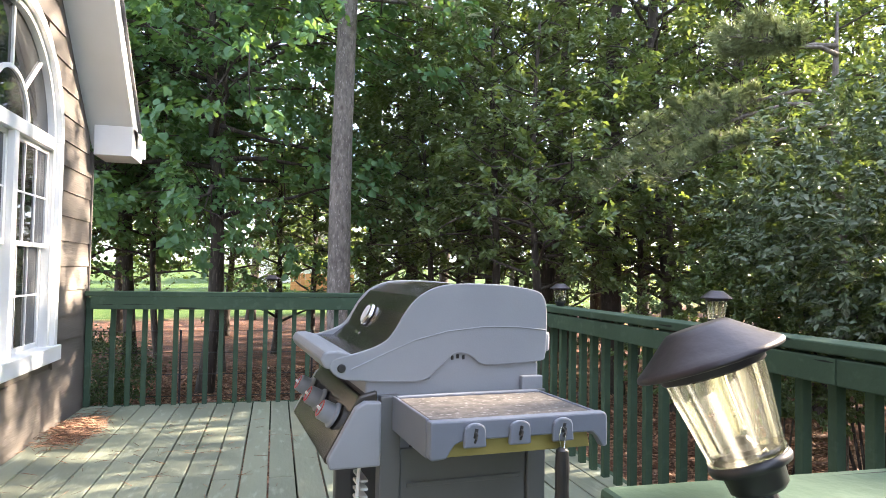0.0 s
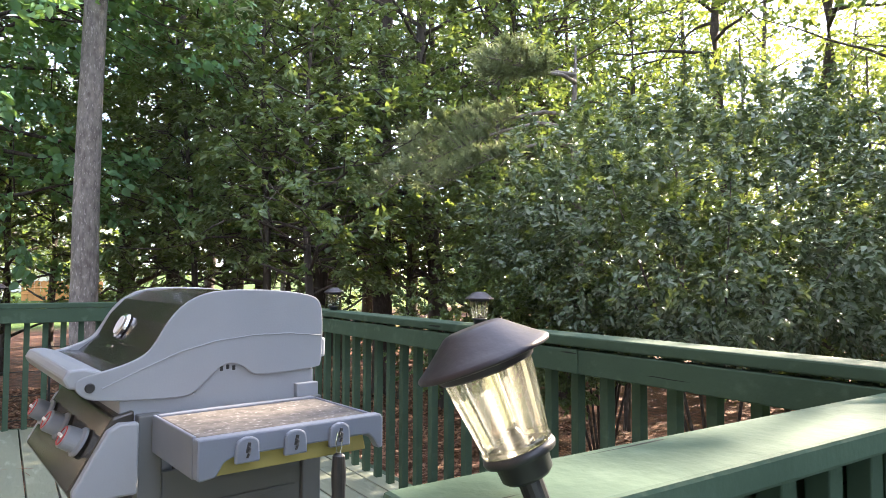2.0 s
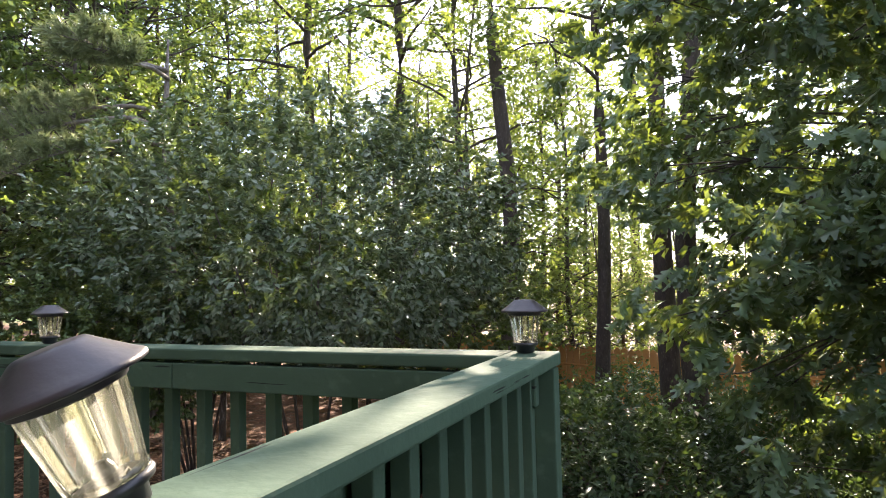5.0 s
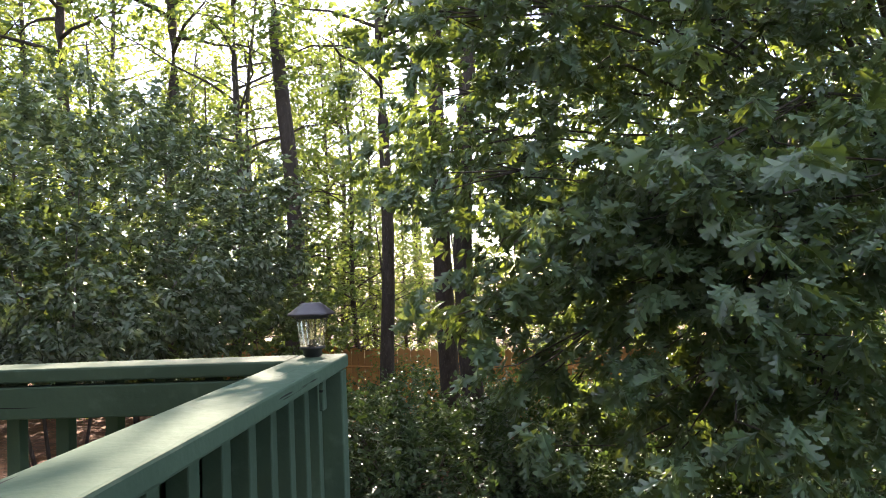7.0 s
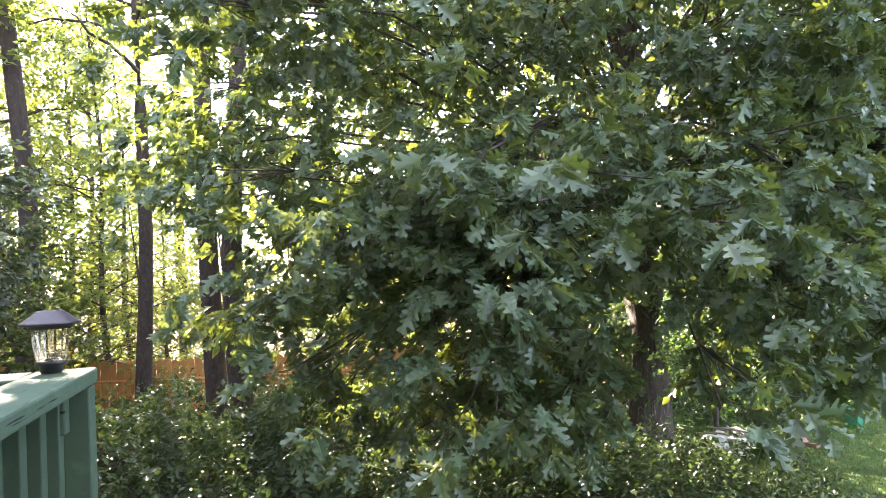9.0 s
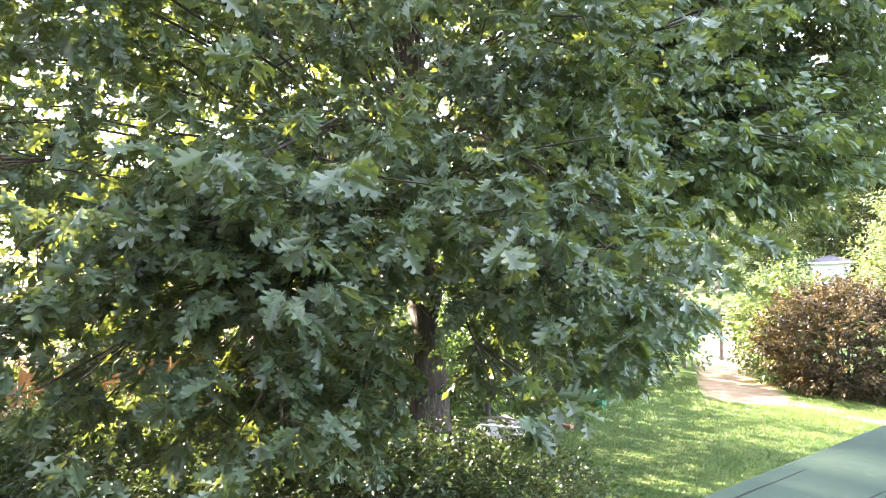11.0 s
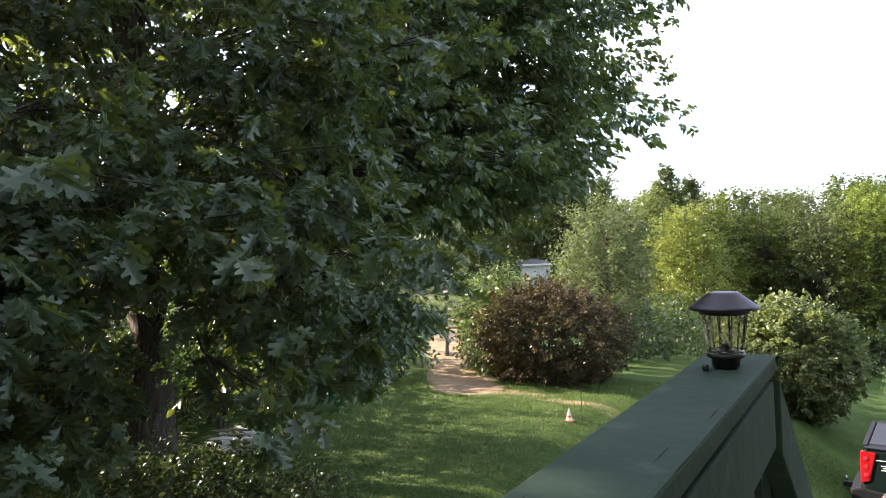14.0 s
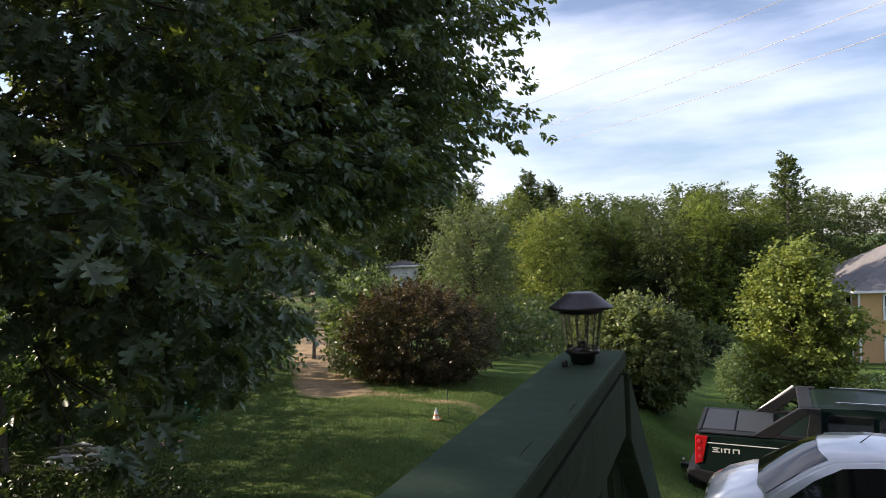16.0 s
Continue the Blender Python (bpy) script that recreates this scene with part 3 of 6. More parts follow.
UPRIGHT = "bronze solar stake lamp with clear lens, standing upright on the railing"
lampC = solar_lamp(pose(1.781, 0.500, RAIL + 0.001, 0, 0, 7), UPRIGHT)
for x, y, turn in ((1.777, 2.402, 20), (1.777, 3.99, 40), (0.325, -1.378, 3)):
    copy_thing(lampC, pose(x, y, RAIL + 0.001, 0, 0, turn))
copy_thing(lampC, pose(-0.06, NORTH_Y - 0.005, RAIL + 0.015, 0, 0, 11))
lean = Vector((-0.035, 0.028, 0.115)).normalized().to_track_quat("Z", "Y").to_matrix().to_4x4()
tagged(copy_thing(lampC, Matrix.Translation((0.375, 0.452, RAIL + 0.022)) @ lean), "bronze solar stake lamp with clear lens, leaning askew on the railing")


# ---------------------------------------------------------------- house
def arc(cy, cz, r, a0, a1, n):
    return [(cy + r * math.cos(radians(a0 + (a1 - a0) * i / n)), cz + r * math.sin(radians(a0 + (a1 - a0) * i / n))) for i in range(n + 1)]


WIN_Y, WIN_R, WIN_Z0, WIN_SPRING = 4.25, 0.72, 0.58, 1.96     # opening of the arched window: middle, half width, sill, spring line


def build_house():
    x = WALL_X
    # wall core, with the opening cut through
    outline = [(-3.0, -1.9), (CORNER_Y, -1.9), (CORNER_Y, 2.14), (0.9, 7.0), (-3.0, 7.0)]
    hole = [(WIN_Y - WIN_R, WIN_Z0), (WIN_Y - WIN_R, WIN_SPRING)] + arc(WIN_Y, WIN_SPRING, WIN_R, 180, 0, 24)[1:-1] + [(WIN_Y + WIN_R, WIN_SPRING), (WIN_Y + WIN_R, WIN_Z0)]
    bm = bmesh.new()
    # a ring of faces between outline and hole at both faces of the wall
    for xx in (x - 0.02, x - 0.22):
        o, h = [bm.verts.new((xx, u, v)) for u, v in outline], [bm.verts.new((xx, u, v)) for u, v in hole]
        edges = [bm.edges.new((r[i], r[(i + 1) % len(r)])) for r in (o, h) for i in range(len(r))]
        bmesh.ops.triangle_fill(bm, edges=edges, use_beauty=True)
    bm.verts.ensure_lookup_table()
    n = len(outline) + len(hole)
    for ring0, count in ((0, len(outline)), (len(outline), len(hole))):
        for i in range(count):
            j = (i + 1) % count
            bm.faces.new((bm.verts[ring0 + i], bm.verts[ring0 + j], bm.verts[n + ring0 + j], bm.verts[n + ring0 + i]))
    bmesh.ops.recalc_face_normals(bm, faces=bm.faces)
    wall = part("wall_east", bm, SIDING, None)
    tagged(wall, "taupe lap-sided gable wall of the house beside the deck", "wall", kind="structure")
    # lap siding boards, each cut round the window
    z, lap = -0.30, 0.178
    k = 0
    while z < 5.2:
        z1 = z + lap + 0.012
        y_end = CORNER_Y - 0.01 if z1 < 2.16 else CORNER_Y - 0.02 - (z1 - 2.14) * 1.0
        spans = [(-3.0, y_end)]
        half = None
        if z1 > WIN_Z0 - 0.09 and z < WIN_SPRING + WIN_R + 0.08:
            h = WIN_R + 0.055
            half = h if z < WIN_SPRING else math.sqrt(max(0.0, h * h - (z - WIN_SPRING) ** 2))
        if half:
            spans = [(-3.0, WIN_Y - half), (WIN_Y + half, y_end)]
        for y0, y1 in spans:
            if y1 - y0 < 0.02:
                continue
            bm = bmesh.new()
            v = [bm.verts.new(c) for c in ((x - 0.019, y0, z), (x + 0.004, y0, z), (x - 0.010, y0, z1), (x - 0.019, y0, z1), (x - 0.019, y1, z), (x + 0.004, y1, z), (x - 0.010, y1, z1), (x - 0.019, y1, z1))]
            for f in ((0, 1, 2, 3), (7, 6, 5, 4), (1, 5, 6, 2), (0, 4, 5, 1), (3, 2, 6, 7)):
                bm.faces.new([v[i] for i in f])
            bmesh.ops.recalc_face_normals(bm, faces=bm.faces)
            part("siding_board", bm, SIDING, wall)
        z += lap
        k += 1
    part("corner_board", box(x - 0.10, x + 0.012, CORNER_Y - 0.008, CORNER_Y + 0.02, -0.4, 2.05, 0.003), SIDING, wall)
    # side wall round the corner and the far walls that close the house
    back = part("wall_north", box(-9.0, x - 0.03, CORNER_Y - 0.2, CORNER_Y - 0.02, -1.9, 2.1), SIDING)
    tagged(back, "taupe lap-sided side wall of the house", "wall", kind="structure")
    for nm, b in (("wall_west", (-9.2, -9.0, -3.0, CORNER_Y, -1.9, 2.1)), ("wall_south", (-9.0, x - 0.23, -3.0, -2.8, -1.9, 2.1))):
        tagged(part(nm, box(*b), SIDING), "plain outer wall of the house", "wall", kind="structure")
    tagged(part("floor", box(-8.99, x - 0.23, -2.79, CORNER_Y - 0.21, -0.1, 0.0), BOARD), "interior floor of the house", "floor", kind="structure")

    # window
    win = thing("window_1", "tall white arched window with a sunburst top over paired double-hung sashes", "window", kind="structure")

    def ring(r0, r1, x0, x1, name, a0=0, a1=180, cz=WIN_SPRING, n=40):
        bm = prism(arc(WIN_Y, cz, r1, a0, a1, n) + arc(WIN_Y, cz, r0, a1, a0, n), x0, x1, "x")
        return part(name, bm, WHITE, win)
    ring(WIN_R - 0.005, WIN_R + 0.060, x - 0.02, x + 0.028, "arch_trim")
    ring(WIN_R - 0.045, WIN_R - 0.007, x - 0.09, x - 0.004, "arch_frame")
    for s in (-1, 1):
        e0, e1 = sorted((WIN_Y + s * (WIN_R - 0.005), WIN_Y + s * (WIN_R + 0.060)))
        part("side_trim", box(x - 0.02, x + 0.028, e0, e1, WIN_Z0 - 0.08, WIN_SPRING - 0.001, 0.004), WHITE, win)
        e0, e1 = sorted((WIN_Y + s * (WIN_R - 0.045), WIN_Y + s * (WIN_R - 0.007)))
        part("side_frame", box(x - 0.09, x - 0.004, e0, e1, WIN_Z0, WIN_SPRING - 0.001, 0.003), WHITE, win)
    part("window_sill", box(x - 0.09, x + 0.045, WIN_Y - WIN_R - 0.10, WIN_Y + WIN_R + 0.10, WIN_Z0 - 0.10, WIN_Z0 + 0.002, 0.005), WHITE, win)
    inner = WIN_R - 0.046
    part("transom", box(x - 0.085, x + 0.006, WIN_Y - inner, WIN_Y + inner, WIN_SPRING - 0.06, WIN_SPRING + 0.025, 0.004), WHITE, win)
    part("mullion", box(x - 0.085, x + 0.004, WIN_Y - 0.035, WIN_Y + 0.035, WIN_Z0 + 0.003, WIN_SPRING - 0.061, 0.004), WHITE, win)
    # sunburst
    ring(0.27, 0.295, x - 0.06, x - 0.03, "inner_arc", cz=WIN_SPRING + 0.026)
    for deg in (45, 90, 135):
        c, s = math.cos(radians(deg)), math.sin(radians(deg))
        y0, z0, y1, z1 = WIN_Y + 0.296 * c, WIN_SPRING + 0.026 + 0.296 * s, WIN_Y + (inner - 0.004) * c, WIN_SPRING + (inner - 0.004) * s
        w = 0.011
        part("muntin", prism([(y0 - w * s, z0 + w * c), (y0 + w * s, z0 - w * c), (y1 + w * s, z1 - w * c), (y1 - w * s, z1 + w * c)], x - 0.06, x - 0.032, "x"), WHITE, win)
    part("pane", prism(arc(WIN_Y, WIN_SPRING + 0.026, inner, 0, 180, 30), x - 0.052, x - 0.046, "x"), PANE, win)
    for s in (-1, 1):
        y0, y1 = sorted((WIN_Y + s * 0.036, WIN_Y + s * (inner - 0.001)))
        meet = 1.26
        for z0, z1, xo in ((meet - 0.02, WIN_SPRING - 0.062, 0.0), (WIN_Z0 + 0.004, meet + 0.02, -0.03)):
            sash = part("sash", box(x - 0.05 + xo, x - 0.045 + xo, y0 + 0.03, y1 - 0.03, z0 + 0.03, z1 - 0.03), PANE, win, "dark glass sash")
            for b in ((y0, y0 + 0.026, z0, z1), (y1 - 0.026, y1, z0, z1), (y0 + 0.0265, y1 - 0.0265, z0, z0 + 0.030), (y0 + 0.0265, y1 - 0.0265, z1 - 0.030, z1)):
                part("sash_rail", box(x - 0.06 + xo, x - 0.032 + xo, *b, 0.003), WHITE, sash)
            for i in (1, 2):
                yy = y0 + 0.034 + (y1 - y0 - 0.068) * i / 3
                part("muntin", box(x - 0.056 + xo, x - 0.036 + xo, yy - 0.006, yy + 0.006, z0 + 0.0305, z1 - 0.0305), WHITE, sash)
            zz = (z0 + z1) / 2
            part("muntin", box(x - 0.055 + xo, x - 0.037 + xo, y0 + 0.0265, y1 - 0.0265, zz - 0.006, zz + 0.006), WHITE, sash)

    # roof: raking soffit, fascia and shingles along the gable, with a boxed return at the corner
    roof = thing("roof", "gabled roof with white soffit, boxed eave return and grey shingles", "roof", kind="structure")
    out = 0.285
    def rake(y, lift):
        return (CORNER_Y + 0.30 - y) + 1.90 + lift
    top_y = 0.9
    def band(y0, y1, lift0, lift1, x0, x1, name, material):
        bm = bmesh.new()
        v = [bm.verts.new((xx, yy, rake(yy, ll))) for xx in (x0, x1) for yy, ll in ((y0, lift0), (y1, lift0), (y1, lift1), (y0, lift1))]
        for f in ((0, 1, 2, 3), (7, 6, 5, 4), (0, 4, 5, 1), (1, 5, 6, 2), (2, 6, 7, 3), (3, 7, 4, 0)):
            bm.faces.new([v[i] for i in f])
        bmesh.ops.recalc_face_normals(bm, faces=bm.faces)
        return part(name, bm, material, roof)
    band(CORNER_Y + 0.10, top_y, 0.0, 0.02, x - 0.03, x + out, "soffit", WHITE)
    band(CORNER_Y + 0.10, top_y, -0.03, 0.17, x + out + 0.002, x + out + 0.03, "rake_board", WHITE)
    band(CORNER_Y + 0.12, top_y, 0.172, 0.20, x - 8.0, x + out + 0.055, "shingle_slope", SHINGLE)
    band(CORNER_Y + 0.125, top_y, 0.202, 0.214, x - 8.0, x + out + 0.045, "drip_edge", BLACK)
    part("eave_return", box(x + 0.03, x + out + 0.03, CORNER_Y - 0.10, CORNER_Y + 0.30, 2.02, 2.26, 0.004), WHITE, roof)
    part("eave_return_crown", box(x + 0.03, x + out + 0.055, CORNER_Y + 0.302, CORNER_Y + 0.335, 2.06, 2.22, 0.006), WHITE, roof)
    part("back_slope", prism([(top_y, rake(top_y, 0.17)), (-3.2, 3.0), (-3.2, 2.8), (top_y, rake(top_y, 0.0))], x - 8.0, x + out + 0.05, "x"), SHINGLE, roof)


build_house()


# ---------------------------------------------------------------- grill
def build_grill():
    g = thing("gas_grill", "grey gas grill with dark enamel lid, red-rimmed knobs and side shelf", "grill", place=pose(0.163, -0.041, 0, 0, 0, 5.5))
    y0, y1 = 1.70, 2.30                  # the two ends of the cook box
    # lid end castings: profile in x, z
    lid = [(0.105, 0.895), (0.105, 0.868), (0.125, 0.848), (0.16, 0.838), (0.33, 0.828), (0.365, 0.835), (0.395, 0.862), (0.43, 0.895), (0.455, 0.905), (0.49, 0.895),
           (0.515, 0.872), (0.54, 0.866), (0.705, 0.872), (0.72, 0.885), (0.722, 1.02), (0.712, 1.058), (0.69, 1.074), (0.60, 1.088), (0.48, 1.092), (0.40, 1.086),
           (0.345, 1.062), (0.305, 1.02), (0.275, 0.965), (0.25, 0.935), (0.19, 0.912)]
    for _ in range(2):         # round the casting's corners
        lid = [(p[0] * (1 - f) + q[0] * f, p[1] * (1 - f) + q[1] * f) for p, q in zip(lid, lid[1:] + lid[:1]) for f in (0.25, 0.75)]
    part("lid_end", prism(lid, y0, y0 + 0.011, "y", 0.003), GRILL_GREY, g, "grey cast lid end")
    part("lid_end", prism(lid, y1 - 0.035, y1, "y", 0.003), GRILL_GREY, g, "grey cast lid end")
    shell_out = [(0.215, 0.905), (0.265, 0.945), (0.30, 1.01), (0.34, 1.055), (0.40, 1.080), (0.48, 1.087), (0.60, 1.083), (0.69, 1.068), (0.71, 1.02), (0.712, 0.88)]
    shell_in = [(0.70, 0.88), (0.698, 1.015), (0.68, 1.055), (0.60, 1.07), (0.48, 1.074), (0.405, 1.067), (0.35, 1.045), (0.312, 1.0), (0.277, 0.938), (0.225, 0.897)]
    part("lid_shell", prism(shell_out + shell_in, y0 + 0.012, y1 - 0.036, "y"), GRILL_DARK, g, "dark glossy lid shell", smooth=False)
    # handle: a wide bar across the front
    bm = prism([(0.080, 0.895), (0.092, 0.915), (0.125, 0.916), (0.165, 0.905), (0.168, 0.893), (0.125, 0.868), (0.092, 0.872)], y0 + 0.002, y1 - 0.02, "y", 0.006)
    part("handle", bm, GRILL_GREY, g, "grey handle bar across the lid")
    part("lower_lid_front", prism([(0.165, 0.905), (0.225, 0.905), (0.225, 0.885), (0.165, 0.885)], y0 + 0.036, y1 - 0.036, "y"), GRILL_DARK, g)
    rib = [(0.16, 0.868), (0.24, 0.903), (0.33, 0.940), (0.42, 0.962), (0.52, 0.972), (0.62, 0.972), (0.715, 0.962)]
    part("lid_rib", tube([(u, y0 - 0.001, v) for u, v in rib], [0.0018] * 7, 6), GRILL_GREY, g)
    part("pivot_cap", lathe([(0.0, 0.006), (0.009, 0.006), (0.011, 0.003), (0.011, 0.0), (0.0, 0.0)], 20), BLACK, g, place=pose(0.135, y0 - 0.0005, 0.872, 90, 0, 0))
    for dx in (-0.016, 0, 0.016):
        part("vent_slot", box(-0.004, 0.004, -0.002, 0.002, -0.006, 0.006, 0.0015), BLACK, g, place=pose(0.455 + dx, y0 + 0.0115, 0.893 - abs(dx) * 0.2))
    gauge = part("thermometer", lathe([(0.0, 0.012), (0.030, 0.012), (0.036, 0.008), (0.038, 0.0), (0.0, 0.0)], 28), CHROME, g, "chrome thermometer dial", place=pose(0.283, 2.04, 0.985, 0, -63, 0))
    part("dial_face", lathe([(0.0, 0.0135), (0.027, 0.0135), (0.027, 0.0122), (0.0, 0.0122)], 24), WHITE, gauge)
    part("badge", box(-0.003, 0.003, -0.03, 0.03, -0.012, 0.012, 0.002), CHROME, g, "small silver maker's plate", place=pose(0.246, 2.04, 0.925, 0, 35, 0))
    # cook box below the lid
    part("cook_box", prism([(0.20, 0.836), (0.37, 0.836), (0.40, 0.895), (0.43, 0.912), (0.48, 0.912), (0.52, 0.890), (0.70, 0.872), (0.70, 0.70), (0.62, 0.62), (0.32, 0.62), (0.20, 0.70)], y0 + 0.012, y1 - 0.012, "y", 0.005), GRILL_GREY, g)
    part("hinge", box(0.70, 0.735, y0 + 0.005, y0 + 0.03, 0.90, 0.955, 0.008), GRILL_GREY, g)
    part("rear_bracket", box(0.64, 0.705, y0 - 0.008, y0 + 0.011, 0.79, 0.835, 0.003), GRILL_GREY, g)
    # control panel with its end caps
    panel = [(0.105, 0.625), (0.235, 0.625), (0.235, 0.788), (0.192, 0.790), (0.168, 0.776), (0.098, 0.650)]
    part("panel_end", prism(panel, y0 - 0.03, y0 - 0.005, "y", 0.006), GRILL_GREY, g)
    part("panel_end", prism(panel, y1 + 0.005, y1 + 0.03, "y", 0.006), GRILL_GREY, g)
    part("control_panel", prism([(0.094, 0.645), (0.182, 0.800), (0.23, 0.812), (0.23, 0.64), (0.10, 0.632)], y0 - 0.004, y1 + 0.004, "y", 0.006), GRILL_DARK, g, "dark glossy control panel")
    for yy in (1.80, 2.02, 2.24):
        knob = part("knob", lathe([(0.0, 0.0), (0.036, 0.0), (0.036, 0.006), (0.029, 0.011), (0.0275, 0.040), (0.025, 0.044), (0.0, 0.044)], 28), GRILL_GREY, g, "grey knob with red rim", place=pose(0.138, yy, 0.732, 0, -60, 0))
        part("knob_ring", lathe([(0.0185, 0.0442), (0.0185, 0.0460), (0.0225, 0.0460), (0.0240, 0.0445)], 24), RED, knob)
        part("knob_grip", box(-0.004, 0.004, -0.018, 0.018, 0.0461, 0.051, 0.002), WHITE, knob)
    # cart
    for xx in (0.235, 0.655):
        for yy in (y0 - 0.018, y1 - 0.03):
            part("leg", box(xx, xx + 0.055, yy, yy + 0.045, 0.03, 0.80, 0.004), CABINET, g)
    part("side_panel", box(0.292, 0.653, y0 - 0.008, y0 + 0.004, 0.10, 0.66, 0.003), CABINET, g, "pressed grey steel side panel")
    for zz in (0.56, 0.46, 0.36):
        part("panel_rib", box(0.31, 0.635, y0 - 0.0125, y0 - 0.0085, zz, zz + 0.012, 0.0018), CABINET, g)
    # Solid black strip in place of the shaded gap below the tray.
    part("panel_slot", box(0.315, 0.632, y0 - 0.0125, y0 - 0.0085, 0.664, 0.690, 0.0018), BLACK, g, "black strip for the shade in the gap under the shelf")
    part("side_panel", box(0.292, 0.653, y1 - 0.004, y1 + 0.008, 0.10, 0.66, 0.003), CABINET, g)
    part("back_panel", box(0.712, 0.724, y0 + 0.03, y1 - 0.03, 0.10, 0.66, 0.003), CABINET, g)
    part("bottom_shelf", box(0.24, 0.70, y0 + 0.03, y1 - 0.035, 0.08, 0.10, 0.003), CABINET, g)
    for i in range(5):
        part("louvre", box(0.205, 0.225, y0 + 0.06, y0 + 0.16, 0.56 - 0.022 * i, 0.568 - 0.022 * i, 0.002), WHITE, g)
    part("gas_hose", tube([(0.20, 1.76, 0.62), (0.195, 1.765, 0.5), (0.21, 1.775, 0.4), (0.25, 1.78, 0.3), (0.3, 1.8, 0.2)], [0.006] * 5, 8), WHITE, g)
    for xx in (0.262, 0.682):
        for yy in (y0 + 0.004, y1 - 0.008):
            part("caster", lathe([(0.0, -0.012), (0.026, -0.012), (0.030, -0.008), (0.030, 0.008), (0.026, 0.012), (0.0, 0.012)], 20), BLACK, g, place=pose(xx, yy, 0.031, 90, 0, 0))
    # side shelf
    shelf = part("side_shelf", box(0.272, 0.676, 1.395, y0 - 0.045, 0.775, 0.798, 0.006), TABLETOP, g, "speckled brown-grey shelf top with dried pollen")
    rim = [(0.262, 0.800), (0.694, 0.800), (0.701, 0.790), (0.701, 0.722), (0.690, 0.718), (0.675, 0.742), (0.660, 0.756), (0.34, 0.756), (0.318, 0.748), (0.300, 0.720), (0.268, 0.716), (0.262, 0.722)]
    part("shelf_rim", prism(rim, 1.365, 1.393, "y", 0.007), SHELF_BLUE, shelf, "blue-grey moulded rim")
    part("shelf_side", box(0.262, 0.270, 1.394, y0 - 0.03, 0.716, 0.802, 0.003), SHELF_BLUE, shelf)
    part("shelf_side", box(0.678, 0.686, 1.394, y0 - 0.03, 0.74, 0.799, 0.003), SHELF_BLUE, shelf)
    part("shelf_back", box(0.272, 0.676, y0 - 0.043, y0 - 0.022, 0.765, 0.802, 0.003), SHELF_BLUE, shelf)
    part("drip_tray", prism([(0.305, 0.714), (0.672, 0.714), (0.66, 0.770), (0.32, 0.770)], 1.396, 1.42, "y", 0.003), OCHRE, shelf, "yellowed plastic tray")
    for xx in (0.362, 0.470, 0.578):
        arch = [(-0.027, -0.034), (0.027, -0.034)] + [(0.025 * math.cos(radians(a_)), 0.002 + 0.017 * math.sin(radians(a_))) for a_ in range(0, 181, 20)]
        hook = part("tool_hook", prism(arch, 1.354, 1.366, "y", 0.004), SHELF_BLUE, shelf, "moulded hook boss", place=pose(xx, 0, 0.776))
        part("hook_slot", box(-0.004, 0.004, 1.352, 1.356, -0.014, 0.008, 0.0015), BLACK, hook, place=pose(0.001, 0, 0, 0, 12, 0))
        part("hook_pin", tube([(0, 1.356, 0.0), (0, 1.345, -0.004), (-0.004, 1.341, -0.012), (-0.006, 1.344, -0.020)], [0.0028] * 4, 8), BLACK, hook)
    return g


build_grill()
brush = thing("grill_brush", "black handled grill tool hanging from the shelf by a wire loop", "grill tool", place=pose(0.163, -0.041, 0, 0, 0, 5.5) @ pose(-0.052, 0, 0))
part("wire_loop", tube([(0.622, 1.352, 0.775), (0.617, 1.352, 0.755), (0.621, 1.352, 0.725), (0.629, 1.352, 0.725), (0.633, 1.352, 0.755), (0.628, 1.352, 0.775)], [0.0018] * 6, 6), CHROME, brush)
part("tool_handle", lathe([(0.0, 0.0), (0.012, 0.0), (0.017, 0.03), (0.015, 0.07), (0.017, 0.11), (0.014, 0.15), (0.009, 0.155), (0.0, 0.155)], 16), BLACK, brush, place=pose(0.625, 1.352, 0.573))
part("tool_shaft", lathe([(0.0, -0.2), (0.005, -0.2), (0.005, 0.0), (0.0, 0.0)], 8), CHROME, brush, place=pose(0.625, 1.352, 0.573))


# ---------------------------------------------------------------- foliage
# leaf outlines: (across, along), both halves folded along the midrib
SIMPLE = ([(0, 0), (0.26, 0.45), (0, 1.0), (-0.26, 0.45)], [(0, 1, 2), (0, 2, 3)])
BROAD = ([(0, 0), (0.34, 0.22), (0.36, 0.6), (0, 1.0), (-0.36, 0.6), (-0.34, 0.22)], [(0, 1, 2), (0, 2, 3), (0, 3, 4), (0, 4, 5)])
OAK = ([(0, 0), (0.12, 0.60), (0, 1.0), (-0.12, 0.60), (0.02, 0.18), (0.22, 0.34), (0.21, 0.41), (0.06, 0.42), (0.04, 0.40), (0.33, 0.60), (0.31, 0.68), (0.07, 0.62), (0.05, 0.66), (0.24, 0.86), (0.17, 0.93), (0.03, 0.88),
        (-0.02, 0.18), (-0.22, 0.34), (-0.21, 0.41), (-0.06, 0.42), (-0.04, 0.40), (-0.33, 0.60), (-0.31, 0.68), (-0.07, 0.62), (-0.05, 0.66), (-0.24, 0.86), (-0.17, 0.93), (-0.03, 0.88)],
       [(0, 1, 2), (0, 2, 3), (4, 5, 6), (4, 6, 7), (8, 9, 10), (8, 10, 11), (12, 13, 14), (12, 14, 15), (16, 18, 17), (16, 19, 18), (20, 22, 21), (20, 23, 22), (24, 26, 25), (24, 27, 26)])


def unit(v):
    return v / np.maximum(np.linalg.norm(v, axis=-1, keepdims=True), 1e-9)


